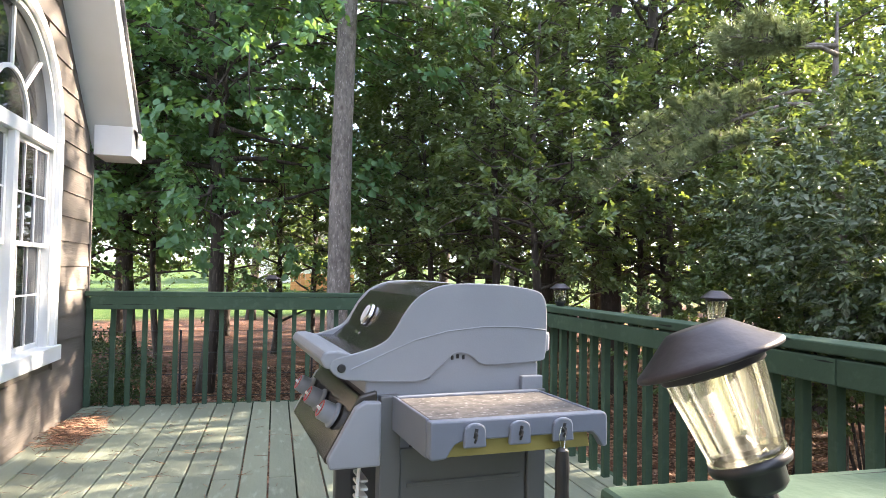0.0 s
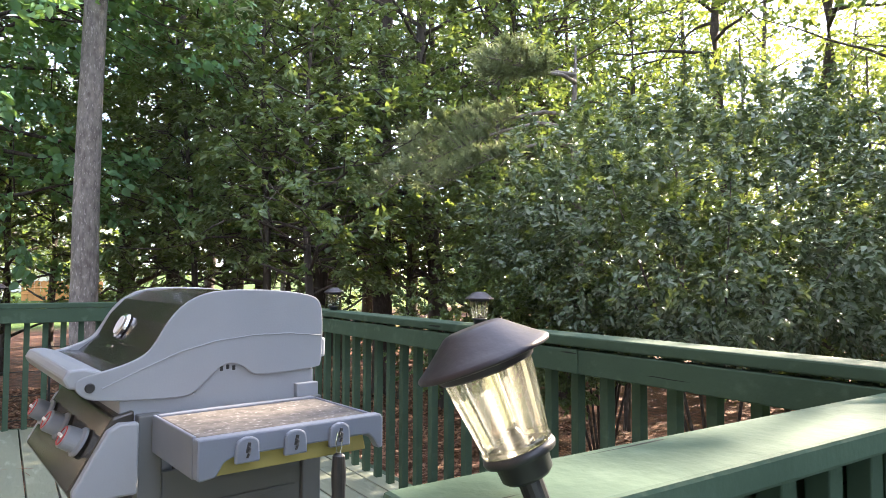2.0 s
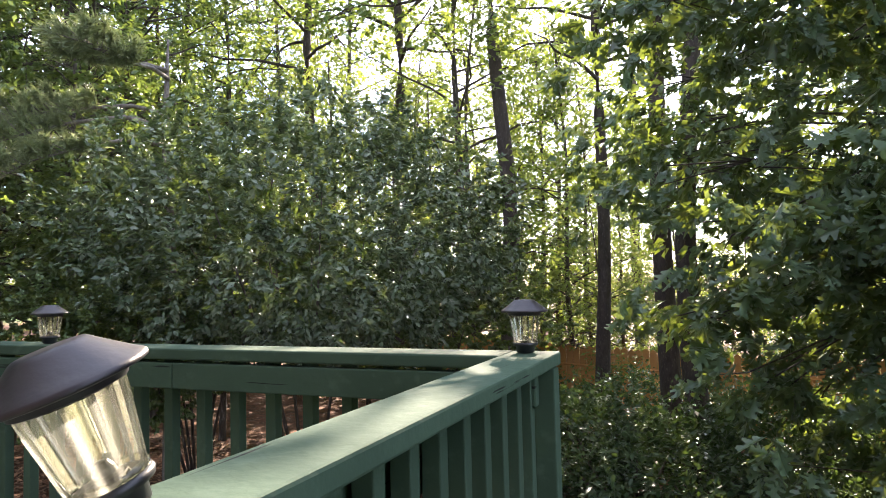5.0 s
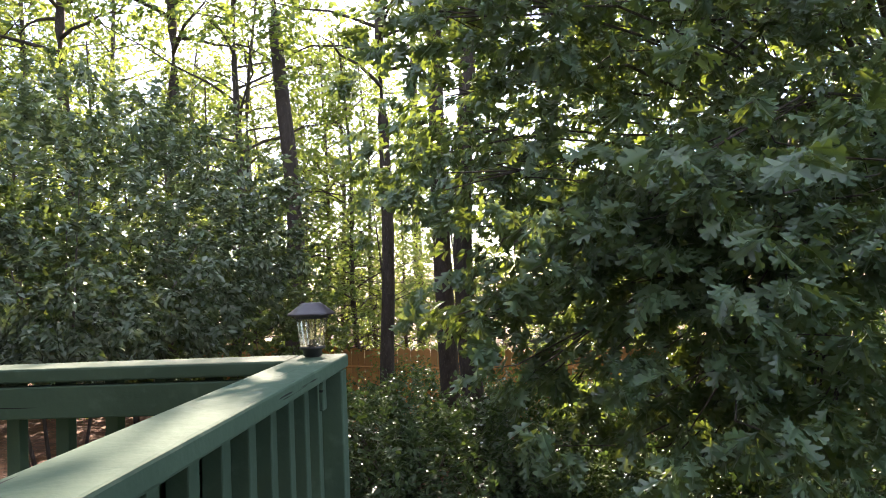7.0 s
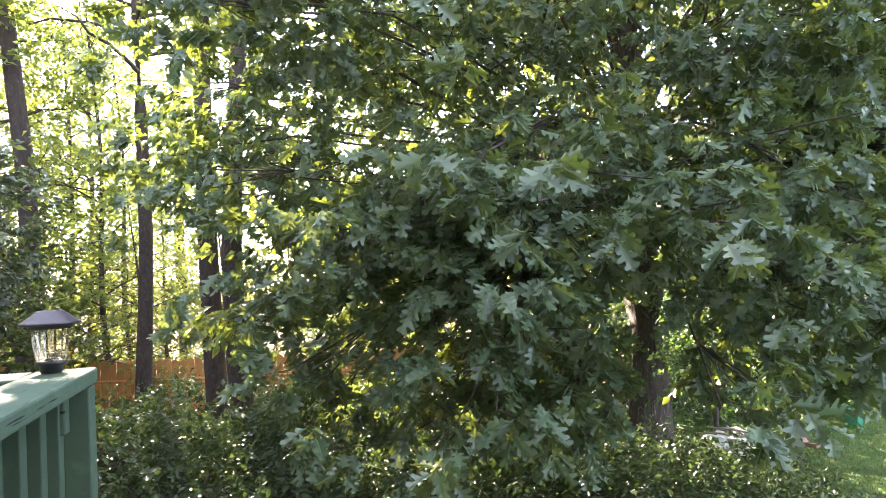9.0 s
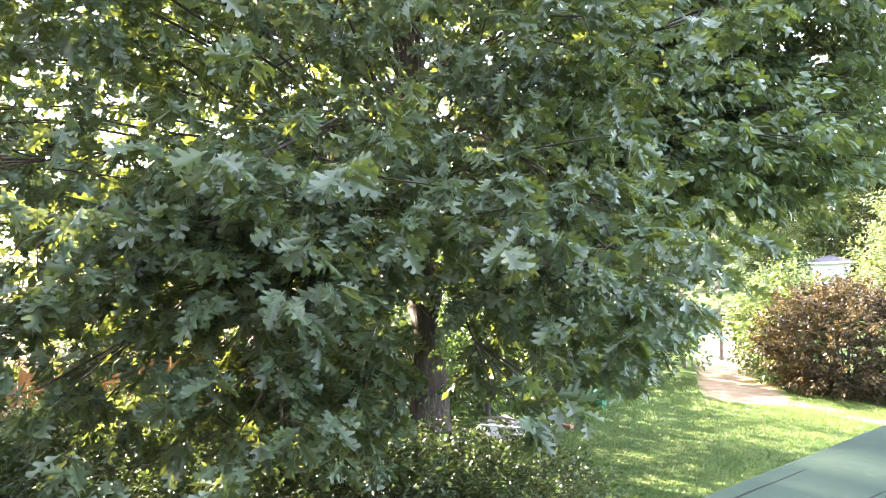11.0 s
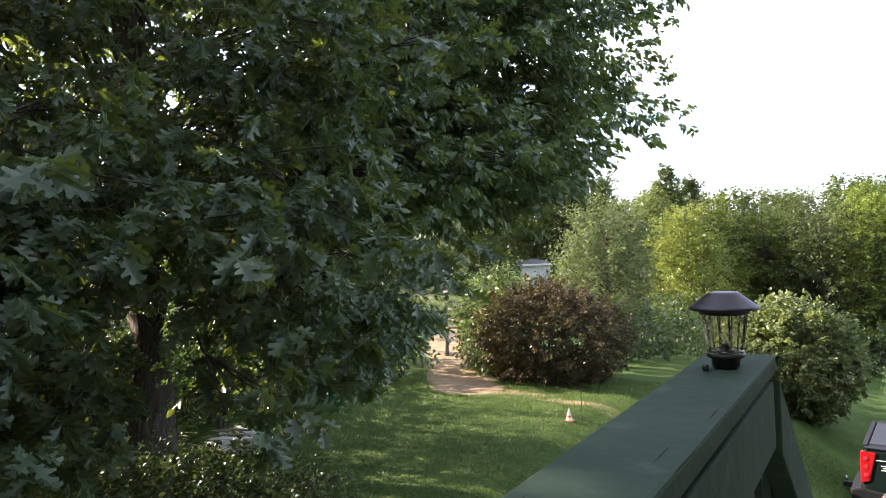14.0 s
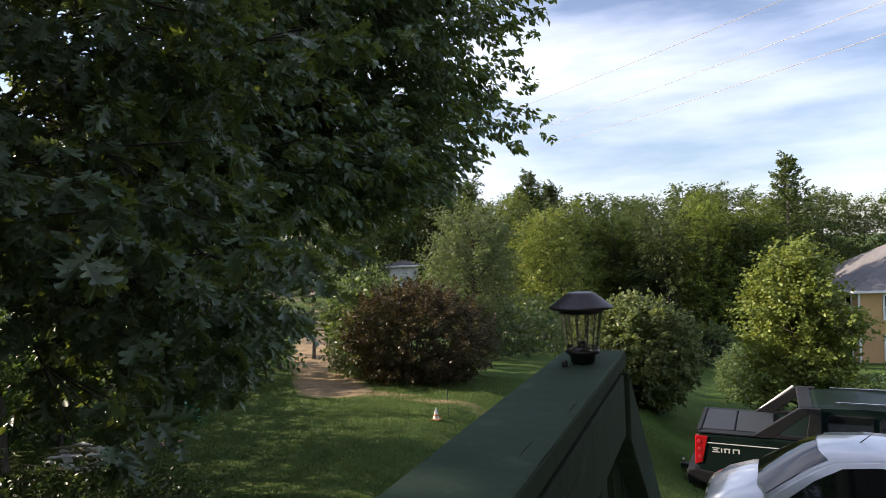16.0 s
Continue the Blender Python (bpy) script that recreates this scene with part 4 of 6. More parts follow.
def leaf_mesh(name, base, ahead, up, size, shape, material, fold=0.18, curl=0.12):
    """Many leaves in one mesh: base points, growing directions, upper sides, lengths."""
    outline, faces = shape
    o = np.array(outline, float)
    ahead = unit(ahead)
    side = unit(np.cross(ahead, up))
    up = np.cross(side, ahead)
    n, k = len(base), len(o)
    u, v = o[:, 0], o[:, 1]
    w = np.abs(u) * fold * 2 - curl * v * v
    verts = base[:, None] + size[:, None, None] * (u[None, :, None] * side[:, None] + v[None, :, None] * ahead[:, None] + w[None, :, None] * up[:, None])
    f = (np.array(faces)[None] + (np.arange(n) * k)[:, None, None]).reshape(-1, 3)
    return raw_mesh(name, verts.reshape(-1, 3), f, material)


def spray_leaves(rng, centre, direct, per, twig, size, droop=0.35, flat=0.7):
    """Leaves set alternately along short twigs."""
    s = len(centre)
    t = (np.arange(per) + rng.random((s, per))) / per
    up = np.array([0, 0, 1.0])
    side = unit(np.cross(direct, up) + rng.normal(0, 0.25, (s, 3)))
    hand = np.where(np.arange(per) % 2, 1.0, -1.0)[None, :] * rng.uniform(0.5, 1.1, (s, per))
    base = centre[:, None] + direct[:, None] * (t * twig)[..., None] + rng.normal(0, 0.10 * twig, (s, per, 3))
    ahead = direct[:, None] * rng.uniform(0.3, 1.0, (s, per))[..., None] + side[:, None] * hand[..., None] + rng.normal(0, 0.35, (s, per, 3))
    ahead[..., 2] -= droop
    normal = up * flat + rng.normal(0, 0.45, (s, per, 3))
    length = size * rng.uniform(0.6, 1.25, (s, per))
    return base.reshape(-1, 3), ahead.reshape(-1, 3), normal.reshape(-1, 3), length.ravel()


def limb_tree(seed, height, crown_from, reach, limbs, twigs_per, per, size, shape, leaf, bark, trunk_r, rise=0.35, twig=0.45, top=0.35, low=0.75, droop=0.35, wood_sides=7, twigs=3, lean=0.02):
    """Meshes of a broadleaved tree: trunk with limbs, and the crown of leaf sprays on them."""
    rng = np.random.default_rng(seed)
    bm = bmesh.new()
    lean_ = rng.normal(0, lean, 2)
    def stem(h):
        return np.array([lean_[0] * h + 0.12 * math.sin(h * 0.7 + seed), lean_[1] * h + 0.10 * math.cos(h * 0.55 + seed), h])
    hs = np.linspace(-0.3, height * 0.96, 14)
    off = stem(0.0)
    pts = [stem(h) - [off[0], off[1], 0] for h in hs]
    rad = [trunk_r * (1.35 if h < 0 else 1.0) * (1 - 0.9 * max(h, 0) / height) + 0.012 for h in hs]
    tube(pts, rad, 12, bm)
    centres, directs = [], []
    for i in range(limbs):
        u = (i + rng.random()) / limbs
        h0 = crown_from + (height * 0.95 - crown_from) * u ** 0.9
        az = 2.39996 * i + rng.normal(0, 0.4)
        prof = (low + (1 - low) * min(1.0, u / 0.35)) if u < 0.35 else (1 - (1 - top) * ((u - 0.35) / 0.65) ** 1.4)
        length = reach * prof * rng.uniform(0.75, 1.15)
        d = np.array([math.cos(az), math.sin(az), rise + 0.35 * u + rng.normal(0, 0.12)])
        d /= np.linalg.norm(d)
        p0 = np.array([np.interp(h0, hs, [p[k] for p in pts]) for k in range(3)])
        line = [p0 + d * length * s + np.array([0, 0, -0.16 * length * s * s]) + rng.normal(0, 0.03 * length, 3) * s for s in np.linspace(0, 1, 6)]
        r0 = max(0.014, float(np.interp(h0, hs, rad)) * 0.45)
        tube(line, [r0 * (1 - 0.85 * s) for s in np.linspace(0, 1, 6)], wood_sides, bm)
        count = max(4, int(twigs_per * length / reach))
        for j in range(count):
            s = 0.22 + 0.8 * (j + rng.random()) / count
            p = np.array([np.interp(min(s, 1), np.linspace(0, 1, 6), [q[k] for q in line]) for k in range(3)])
            lateral = np.array([-math.sin(az), math.cos(az), 0]) * rng.normal(0, 1) + d * 0.5 + np.array([0, 0, rng.normal(0.0, 0.5)])
            lateral /= np.linalg.norm(lateral)
            arm = rng.uniform(0.05, 0.40) * length * (1.1 - 0.6 * s) + rng.uniform(0, 0.25)
            tip = p + lateral * arm + rng.normal(0, 0.12, 3)
            if twigs and j % twigs == 0:
                tube([p, (p + tip) / 2 + rng.normal(0, 0.03, 3), tip], [0.012, 0.008, 0.004], 4, bm)
            centres.append(tip)
            directs.append(unit(lateral * 0.7 + d * 0.5 + rng.normal(0, 0.35, 3)))
    wood = mesh_of("trunk", bm, bark, True)
    leaves = spray_leaves(rng, np.array(centres), np.array(directs), per, twig, size, droop)
    return wood, leaf_mesh("crown", *leaves, shape, leaf)


def pine_meshes(seed, height, crown_from, reach, limbs, trunk_r, tufts=16, needles=26, length=0.20, bark=None):
    """A tall pine: long bare trunk, whorled boughs with brushes of long needles."""
    rng = np.random.default_rng(seed)
    bm = bmesh.new()
    hs = np.linspace(-0.3, height, 16)
    pts = [np.array([0.06 * math.sin(h * 0.5 + seed), 0.06 * math.cos(h * 0.4 + seed), h]) for h in hs]
    tube(pts, [trunk_r * (1.25 if h < 0 else 1) * (1 - 0.8 * max(h, 0) / height) + 0.01 for h in hs], 14, bm)
    tips, dirs = [], []
    for i in range(limbs):
        u = (i + rng.random()) / limbs
        h0 = crown_from + (height - crown_from) * u
        az = 2.39996 * i + rng.normal(0, 0.5)
        ln = reach * (1 - 0.75 * u) * rng.uniform(0.6, 1.1)
        d = unit(np.array([math.cos(az), math.sin(az), 0.12 + 0.5 * u]))
        p0 = np.array([0.0, 0.0, h0])
        tube([p0, p0 + d * ln * 0.5 - [0, 0, 0.05 * ln], p0 + d * ln - [0, 0, 0.12 * ln]], [0.045, 0.028, 0.008], 6, bm)
        for j in range(tufts):
            s = rng.uniform(0.35, 1.05)
            side = unit(np.array([-math.sin(az), math.cos(az), 0]) * rng.normal(0, 1) + d * 0.8 + [0, 0, rng.normal(0.25, 0.3)])
            tips.append(p0 + d * ln * s - [0, 0, 0.12 * ln * s * s] + side * rng.uniform(0.05, 0.5) * (0.4 + ln * 0.25))
            dirs.append(unit(side + [0, 0, 0.25]))
    wood = mesh_of("trunk", bm, bark or BARK_PINE, True)
    return wood, needle_mesh(rng, np.array(tips), np.array(dirs), needles, length, 0.009)


def needle_mesh(rng, tips, dirs, needles, length, width=0.006):
    s = len(tips)
    base = tips[:, None] + dirs[:, None] * rng.uniform(-0.16, 0.06, (s, needles))[..., None]
    ahead = unit(dirs[:, None] * 0.9 + rng.normal(0, 0.5, (s, needles, 3))).reshape(-1, 3)
    base = base.reshape(-1, 3)
    side = unit(np.cross(ahead, rng.normal(0, 1, ahead.shape))) * width
    tip = base + ahead * (length * rng.uniform(0.7, 1.1, len(base)))[:, None]
    tip[:, 2] -= 0.02
    v = np.stack([base - side, base + side, tip], 1).reshape(-1, 3)
    return raw_mesh("crown", v, np.arange(len(v)).reshape(-1, 3), NEEDLE)


def conifer_meshes(seed, height, reach, layers, material, blades=26, size=0.28):
    """A dense cone-shaped evergreen, boughs in layers down to the ground."""
    rng = np.random.default_rng(seed)
    bm = tube([(0, 0, -0.2), (0, 0, height * 0.5), (0, 0, height)], [height * 0.018, height * 0.011, 0.01], 8)
    c, d = [], []
    for i in range(layers):
        u = (i + rng.random()) / layers
        az = 2.39996 * i
        ln = reach * (1 - u) ** 0.85 * rng.uniform(0.75, 1.1) + 0.12
        out = np.array([math.cos(az), math.sin(az), -0.1 + 0.5 * u])
        for s in np.linspace(0.3, 1, max(2, int(ln * 2.2))):
            c.append(np.array([0, 0, 0.06 * height + 0.94 * height * u]) + out * ln * s + rng.normal(0, 0.12, 3))
            d.append(unit(out + rng.normal(0, 0.4, 3)))
    leaves = spray_leaves(rng, np.array(c), np.array(d), blades, 0.5, size, 0.1, 0.4)
    return mesh_of("trunk", bm, BARK_PINE, True), leaf_mesh("crown", *leaves, SIMPLE, material)


def shrub_meshes(seed, height, reach, sprays, per, size, shape, material, low=0.05, stems=7, twig=0.35, droop=0.3, lift=0.0):
    """A bushy shrub leafed down to the ground, its leaves thickest near the outside."""
    rng = np.random.default_rng(seed)
    bm = bmesh.new()
    lumps = [(rng.uniform(0, 2 * math.pi), rng.uniform(-0.3, 1), rng.uniform(0.8, 1.2)) for _ in range(9)]
    for i in range(stems):
        az = 2.4 * i
        r = reach * rng.uniform(0.3, 0.75)
        tube([(0.05 * math.cos(az), 0.05 * math.sin(az), -0.1), (r * 0.4 * math.cos(az), r * 0.4 * math.sin(az), height * 0.4), (r * math.cos(az), r * math.sin(az), height * rng.uniform(0.65, 0.85))], [0.03, 0.02, 0.006], 6, bm)
    v = unit(rng.normal(0, 1, (sprays, 3)))
    r = 0.5 + 0.5 * rng.random(sprays) ** 0.6
    swell = np.ones(sprays)
    for az, el, s in lumps:
        axis = np.array([math.cos(az) * math.cos(el), math.sin(az) * math.cos(el), math.sin(el)])
        swell += 0.48 * (s - 0.9) * np.exp(4 * (v @ axis - 1)) * 2
    swell *= rng.uniform(0.9, 1.08, sprays)
    centre = np.stack([v[:, 0] * reach * r * swell, v[:, 1] * reach * r * swell, lift + (height - lift) * (0.47 + 0.53 * v[:, 2] * r * swell)], -1)
    centre[:, 2] = np.maximum(centre[:, 2], low + 0.1 * rng.random(sprays))
    direct = unit(v + [0, 0, 0.25] + rng.normal(0, 0.4, v.shape))
    leaves = spray_leaves(rng, centre, direct, per, twig, size, droop)
    return mesh_of("stems", bm, BARK_OAK, True), leaf_mesh("foliage", *leaves, shape, material)


def plant(name, label, category, wood, crown, place, group="", wood_name="trunk", crown_name="crown"):
    top = thing(name, label, category, group, place=place)
    part(wood_name, wood, None, top)
    part(crown_name, crown, None, top)
    return top


def stand(az, dist, turn=0.0, scale=1.0, sink=0.0):
    x, y, z = polar(az, dist)
    return pose(x, y, z - sink, 0, 0, turn) @ Matrix.Scale(scale, 4)


def copies(first, rows):
    """More of a kind, each at (bearing, distance, turn, scale)."""
    for az, dist, turn, s in rows:
        x, y, z = polar(az, dist)
        ob = copy_thing(first, pose(x, y, z, 0, 0, turn))
        ob.scale = (s, s, s)


# ---- woods to the north and east: tall trees, understorey, shrubs, pines
WOODS = "trees of the wood"
tall = [limb_tree(s, h, c, r, 38, 13, 24, 0.145, SIMPLE, LEAF_WOOD, BARK_OAK, 0.16, twig=0.34, twigs=6) for s, h, c, r in ((11, 14, 2.2, 3.4), (12, 17, 3.5, 3.9), (13, 12, 1.6, 3.0))]
under = [limb_tree(s, h, c, r, 32, 16, 26, 0.118, SIMPLE, LEAF_WOOD, BARK_OAK, 0.07, twig=0.30, rise=0.3, low=0.9) for s, h, c, r in ((21, 6.5, 2.0, 2.2), (22, 8.0, 2.2, 2.5))]
tallA = plant("oak_tree", "tall leafy hardwood tree in the wood, dappled by sun", "tree", *tall[0], stand(40, 15.0, 10), WOODS)
plant("oak_tree", "very tall leafy hardwood tree in the wood, lit from behind", "tree", *tall[1], stand(42, 18.0, 80), WOODS)
tallC = plant("oak_tree", "leafy hardwood tree with low hanging boughs", "tree", *tall[2], stand(22, 13.5, 50), WOODS)
copies(tallA, [(12, 16, 140, 1.0)])
copies(tallC, [(34, 12.5, 250, 1.0), (44, 14, 170, 0.9), (-16, 17, 110, 0.9)])
deep = limb_tree(14, 14, 1.0, 3.6, 32, 15, 10, 0.20, SIMPLE, LEAF_WOOD, BARK_OAK, 0.16, twig=0.7, twigs=0, wood_sides=5, low=0.9)
tallD = plant("oak_tree", "leafy hardwood tree deep in the wood", "tree", *deep, stand(33, 20, 200, 1.1), WOODS)
# those at 104 and 116 degrees are enlarged to shade lawn and oak trunk
copies(tallD, [(8, 20, 30, 1.25), (16, 22, 90, 1.35), (24, 19, 250, 1.25), (31, 24, 170, 1.35), (37, 21, 330, 1.2), (-2, 26, 100, 1.0), (-12, 22, 60, 1.0), (46, 19, 30, 0.9), (27, 23, 20, 1.25), (14, 26, 140, 1.25), (40, 26, 250, 1.25), (-20, 30, 10, 1.2), (18, 19, 30, 0.9), (-23, 21, 20, 0.9), (25, 16, 300, 0.5), (36, 15, 50, 0.6), (0, 17, 70, 0.55), (-15, 18.5, 200, 0.6), (-4, 21, 140, 0.65), (135, 19, 250, 0.28), (116, 18, 140, 0.6), (104, 16, 100, 0.55), (126, 17, 20, 0.4), (3, 19, 200, 0.6), (20, 15.5, 100, 0.5)])
underA = plant("young_tree", "bushy young hardwood tree leafed nearly to the ground", "tree", *under[0], stand(23, 9.8, 0), "understorey trees")
underB = plant("young_tree", "slender young hardwood tree with drooping leafy boughs", "tree", *under[1], stand(18, 11.0, 120), "understorey trees")
copies(underA, [(13, 12, 90, 0.9), (37, 11.5, 200, 1.0), (49, 12, 70, 0.75)])
copies(underB, [(-9, 15, 10, 0.9), (7.5, 14, 260, 0.85), (16, 15, 330, 0.9), (30, 13, 140, 0.9)])
# open foliage towards the sun; its sunlit glow is put into the leaf colour
glow = limb_tree(24, 13, 0.8, 3.2, 36, 12, 16, 0.17, SIMPLE, LEAF_SUNGLOW, BARK_OAK, 0.10, twig=0.7, low=0.9, twigs=5)
thin = limb_tree(26, 13, 0.9, 3.0, 34, 12, 15, 0.165, SIMPLE, LEAF_SUNGLOW, BARK_OAK, 0.10, twig=0.7, low=0.9, twigs=4)
sunny = plant("sweetgum_tree", "yellow-green tree at the wood's edge, sun glow put into its leaf colour", "tree", *glow, stand(83, 17.5, 130, 0.52), "sunlit trees")
# several of these crowns are placed to shade the wall and rail caps
copies(sunny, [(68, 14, 310, 1.0), (77.5, 18.5, 10, 0.85), (80.5, 19.5, 110, 0.82), (79, 15, 120, 0.7), (69.5, 15.5, 250, 0.82), (74.5, 19.5, 30, 0.75), (76, 16.5, 0, 0.75), (71, 18, 60, 0.7), (78, 22, 280, 0.6), (87, 18, 20, 0.45), (91, 16, 210, 0.3), (86, 23, 90, 0.72), (95, 22, 15, 0.5), (81, 14.5, 75, 0.40), (73, 14.8, 190, 0.42),
               (58, 19, 20, 0.75), (53, 16, 250, 0.6), (61, 15.5, 100, 0.5), (56, 24, 300, 0.9), (48, 23, 10, 0.95), (99, 18, 200, 0.5), (104, 20, 60, 0.55), (50, 19, 80, 1.1), (52.5, 26, 60, 1.3), (45, 21, 170, 1.1), (29, 25, 40, 0.38), (33.5, 27, 140, 0.4), (24.5, 27, 250, 0.38), (37, 25, 20, 0.36)])
airy = plant("sweetgum_tree", "thinly leaved yellow-green tree, backlit glow put into its leaf colour", "tree", *thin, stand(64, 20, 40, 0.8), "sunlit trees")
copies(airy, [(62.0, 17, 70, 0.7), (113, 24, 200, 0.5), (119, 25, 120, 0.5), (67, 15, 160, 0.6), (55, 22, 200, 1.2), (60, 24, 330, 1.25), (65, 25, 120, 0.9), (69.5, 24, 10, 0.6), (86.5, 28, 170, 0.9)])
# tulip tree whose boughs hang over the far end of the deck
tulip = limb_tree(25, 13, 3.0, 4.6, 56, 32, 32, 0.125, BROAD, LEAF_TULIP, BARK_OAK, 0.13, twig=0.6, low=0.95, rise=0.15, droop=0.5)
tulipA = plant("tulip_tree", "tulip tree with broad fresh green leaves hanging over the lawn", "tree", *tulip, stand(-5.5, 12.5, 0))
copies(tulipA, [(-17, 14.5, 140, 0.9), (-11, 16.5, 250, 0.95)])

# the big smooth-leaved shrub beyond the railing, and others
holly = shrub_meshes(31, 5.4, 2.7, 1900, 30, 0.095, SIMPLE, LEAF_SHRUB, lift=2.3, low=1.7, twig=0.22)
plant("shrub", "large grey-green evergreen shrub behind the railing", "shrub", *holly, stand(56, 7.9, 30, 0.84), "shrubs at the wood's edge", "stem", "foliage")
laurel = shrub_meshes(34, 5.4, 2.7, 900, 34, 0.088, BROAD, LEAF_WOOD, lift=2.2, low=1.6, twig=0.22)
shrubA = plant("shrub", "dark green leafy shrub at the wood's edge", "shrub", *laurel, stand(47, 9.2, 160, 0.75), "shrubs at the wood's edge", "stem", "foliage")
copies(shrubA, [(41, 8.2, 250, 0.5), (66, 9.8, 70, 0.62)])
lowbush = shrub_meshes(32, 1.5, 1.3, 620, 16, 0.085, SIMPLE, LEAF_LOW)
bushA = plant("bush", "low dark green bush under the trees", "shrub", *lowbush, stand(83, 7.2, 0, 1.0), "low bushes below the deck", "stem", "foliage")
copies(bushA, [(75, 8.3, 40, 0.95), (91, 6.9, 90, 0.95), (100, 7.0, 150, 0.7), (109, 6.5, 200, 0.75), (118, 7.2, 250, 0.75), (124, 7.4, 310, 0.6), (121, 6.5, 30, 0.72), (128, 6.9, 170, 0.66), (132, 7.1, 80, 0.5), (114, 6.3, 260, 0.8), (106, 6.2, 120, 0.72), (96, 6.6, 300, 0.6), (79.5, 10.5, 60, 0.75), (85, 12.3, 20, 0.9), (93, 11, 200, 0.9), (99, 10.5, 140, 0.9), (105, 11.5, 80, 0.9), (112, 10, 10, 0.8), (-14, 12, 100, 0.7), (-3, 9.6, 200, 0.28)])
farbush = shrub_meshes(33, 2.6, 2.0, 230, 9, 0.22, SIMPLE, LEAF_LOW)
bushB = plant("bush", "leafy bush deep in the wood", "shrub", *farbush, stand(70, 21, 0), "bushes in the wood", "stem", "foliage")
# the four at 14 to 15 m are added, mostly hidden, to block low sun
copies(bushB, [(80, 22, 10, 0.8), (90, 20, 60, 1.0), (98, 22, 90, 1.0), (107, 21, 20, 1.0), (115, 19, 70, 1.0), (124, 18, 10, 1.0), (132, 18, 140, 0.9), (109, 14, 40, 0.8), (115, 14.2, 190, 0.9), (121, 14.6, 300, 0.9), (127, 15.2, 80, 0.8), (60, 19, 200, 1.0), (50, 20, 250, 1.0), (38, 17, 300, 0.5), (28, 18, 15, 0.4), (19, 20, 75, 0.5), (137, 21, 50, 1.0), (139.5, 17.5, 150, 0.55), (160.5, 24, 20, 0.7), (162.5, 27, 200, 0.8), (164.5, 30, 90, 0.9), (167, 33, 10, 0.9), (170, 36, 60, 1.0), (173, 39, 250, 1.0), (176, 42, 130, 1.0), (179, 44, 320, 1.0), (159.5, 21, 100, 0.45), (10, 24, 70, 0.8)])

# pines
pines = [pine_meshes(41, 17, 5.7, 2.4, 36, 0.155, tufts=22), pine_meshes(42, 20, 9, 2.8, 24, 0.20, bark=BARK_BACKLIT), limb_tree(46, 17, 8.0, 3.6, 34, 18, 14, 0.17, SIMPLE, LEAF_WOOD, BARK_BACKLIT, 0.17, twig=0.6, twigs=6, low=0.8, lean=0.003)]
pineA = plant("pine_tree", "tall pine with a bare grey-brown scaly trunk", "tree", *pines[0], stand(5.4, 8.7, 0), "pines")
pineB = plant("pine_tree", "tall pine with a thick bare trunk", "tree", *pines[1], stand(28.5, 13.5, 40), "pines")
def bough_pine():
    """A pine whose lowest boughs carry plump brushes of long needles towards the deck."""
    rng = np.random.default_rng(45)
    bx, by, bz = polar(45.0, 8.8)
    bm = bmesh.new()
    tube([(0, 0, -0.3), (0.03, 0, 3.0), (0, 0.05, 4.6), (0, 0, 5.7)], [0.10, 0.075, 0.05, 0.015], 12, bm)
    tips, dirs = [], []
    # boughs as (bearing out of the trunk, height, length, sag)
    for az, h0, ln, sag in [(-70, 4.6, 2.7, 0.50), (-64, 4.75, 2.2, 0.36), (-77, 4.35, 2.0, 0.46), (-95, 5.2, 1.4, 0.10), (-50, 5.3, 1.2, 0.05)]:
        a_ = radians(az)
        d = unit(np.array([math.sin(a_), math.cos(a_), 0.10]))
        side = np.array([math.cos(a_), -math.sin(a_), 0])
        line = [np.array([0, 0, h0]) + d * ln * s + [0, 0, -sag * ln * s * s + 0.03 * math.sin(9 * s)] for s in np.linspace(0, 1, 6)]
        tube(line, [0.03, 0.026, 0.02, 0.014, 0.010, 0.005], 7, bm)
        for k in range(30):
            s = 0.35 + 0.65 * (k + rng.random()) / 30
            p = np.array([np.interp(s, np.linspace(0, 1, 6), [q[m] for q in line]) for m in range(3)])
            out = unit(side * (1 if k % 2 else -1) * rng.uniform(0.3, 1.0) + d * 0.7 + [0, 0, rng.uniform(0.0, 0.7)])
            tip = p + out * rng.uniform(0.08, 0.34)
            tube([p, tip], [0.009, 0.005], 4, bm)
            tips.append(tip)
            dirs.append(unit(out + [0, 0, 0.3]))
    crown = needle_mesh(rng, np.array(tips), np.array(dirs), 120, 0.17, 0.0055)
    plant("bough_pine", "pine with pale plump long-needled boughs", "tree", mesh_of("trunk", bm, BARK_PINE, True), crown, pose(bx, by, bz))


bough_pine()
copies(pineA, [(-4.7, 14.5, 60, 0.9), ])
# trunks are in view; the high crowns, mostly unseen, are added for shade
pineC = plant("gum_tree", "tall slim hardwood with a bare trunk darkened as if backlit and a high crown added for shade", "tree", *pines[2], stand(63.6, 15.5, 200), "high-crowned trees")
copies(pineC, [(56.2, 17, 120, 1.0), (72.6, 13.6, 80, 1.1), (80.7, 12.5, 150, 0.84), (88.6, 10.2, 220, 1.0)])
copies(pineB, [(86.2, 11.0, 20, 0.85), (84, 24, 20, 1.0), (38, 19, 310, 1.0)])


# ---- the great oak by the lawn
def skirt(bearing, dist):
    """How low its leaves hang: deep on the deck's side, lifting over the open lawn."""
    fall = float(np.interp(bearing, [79, 88, 94, 118, 128, 136, 139, 143, 145.5, 153, 160], [0, -7, -16, -25, -14, -12, -9.5, -7, -2, 1.5, 8]))
    return max(-0.8, 1.1 + dist * math.tan(radians(fall)))


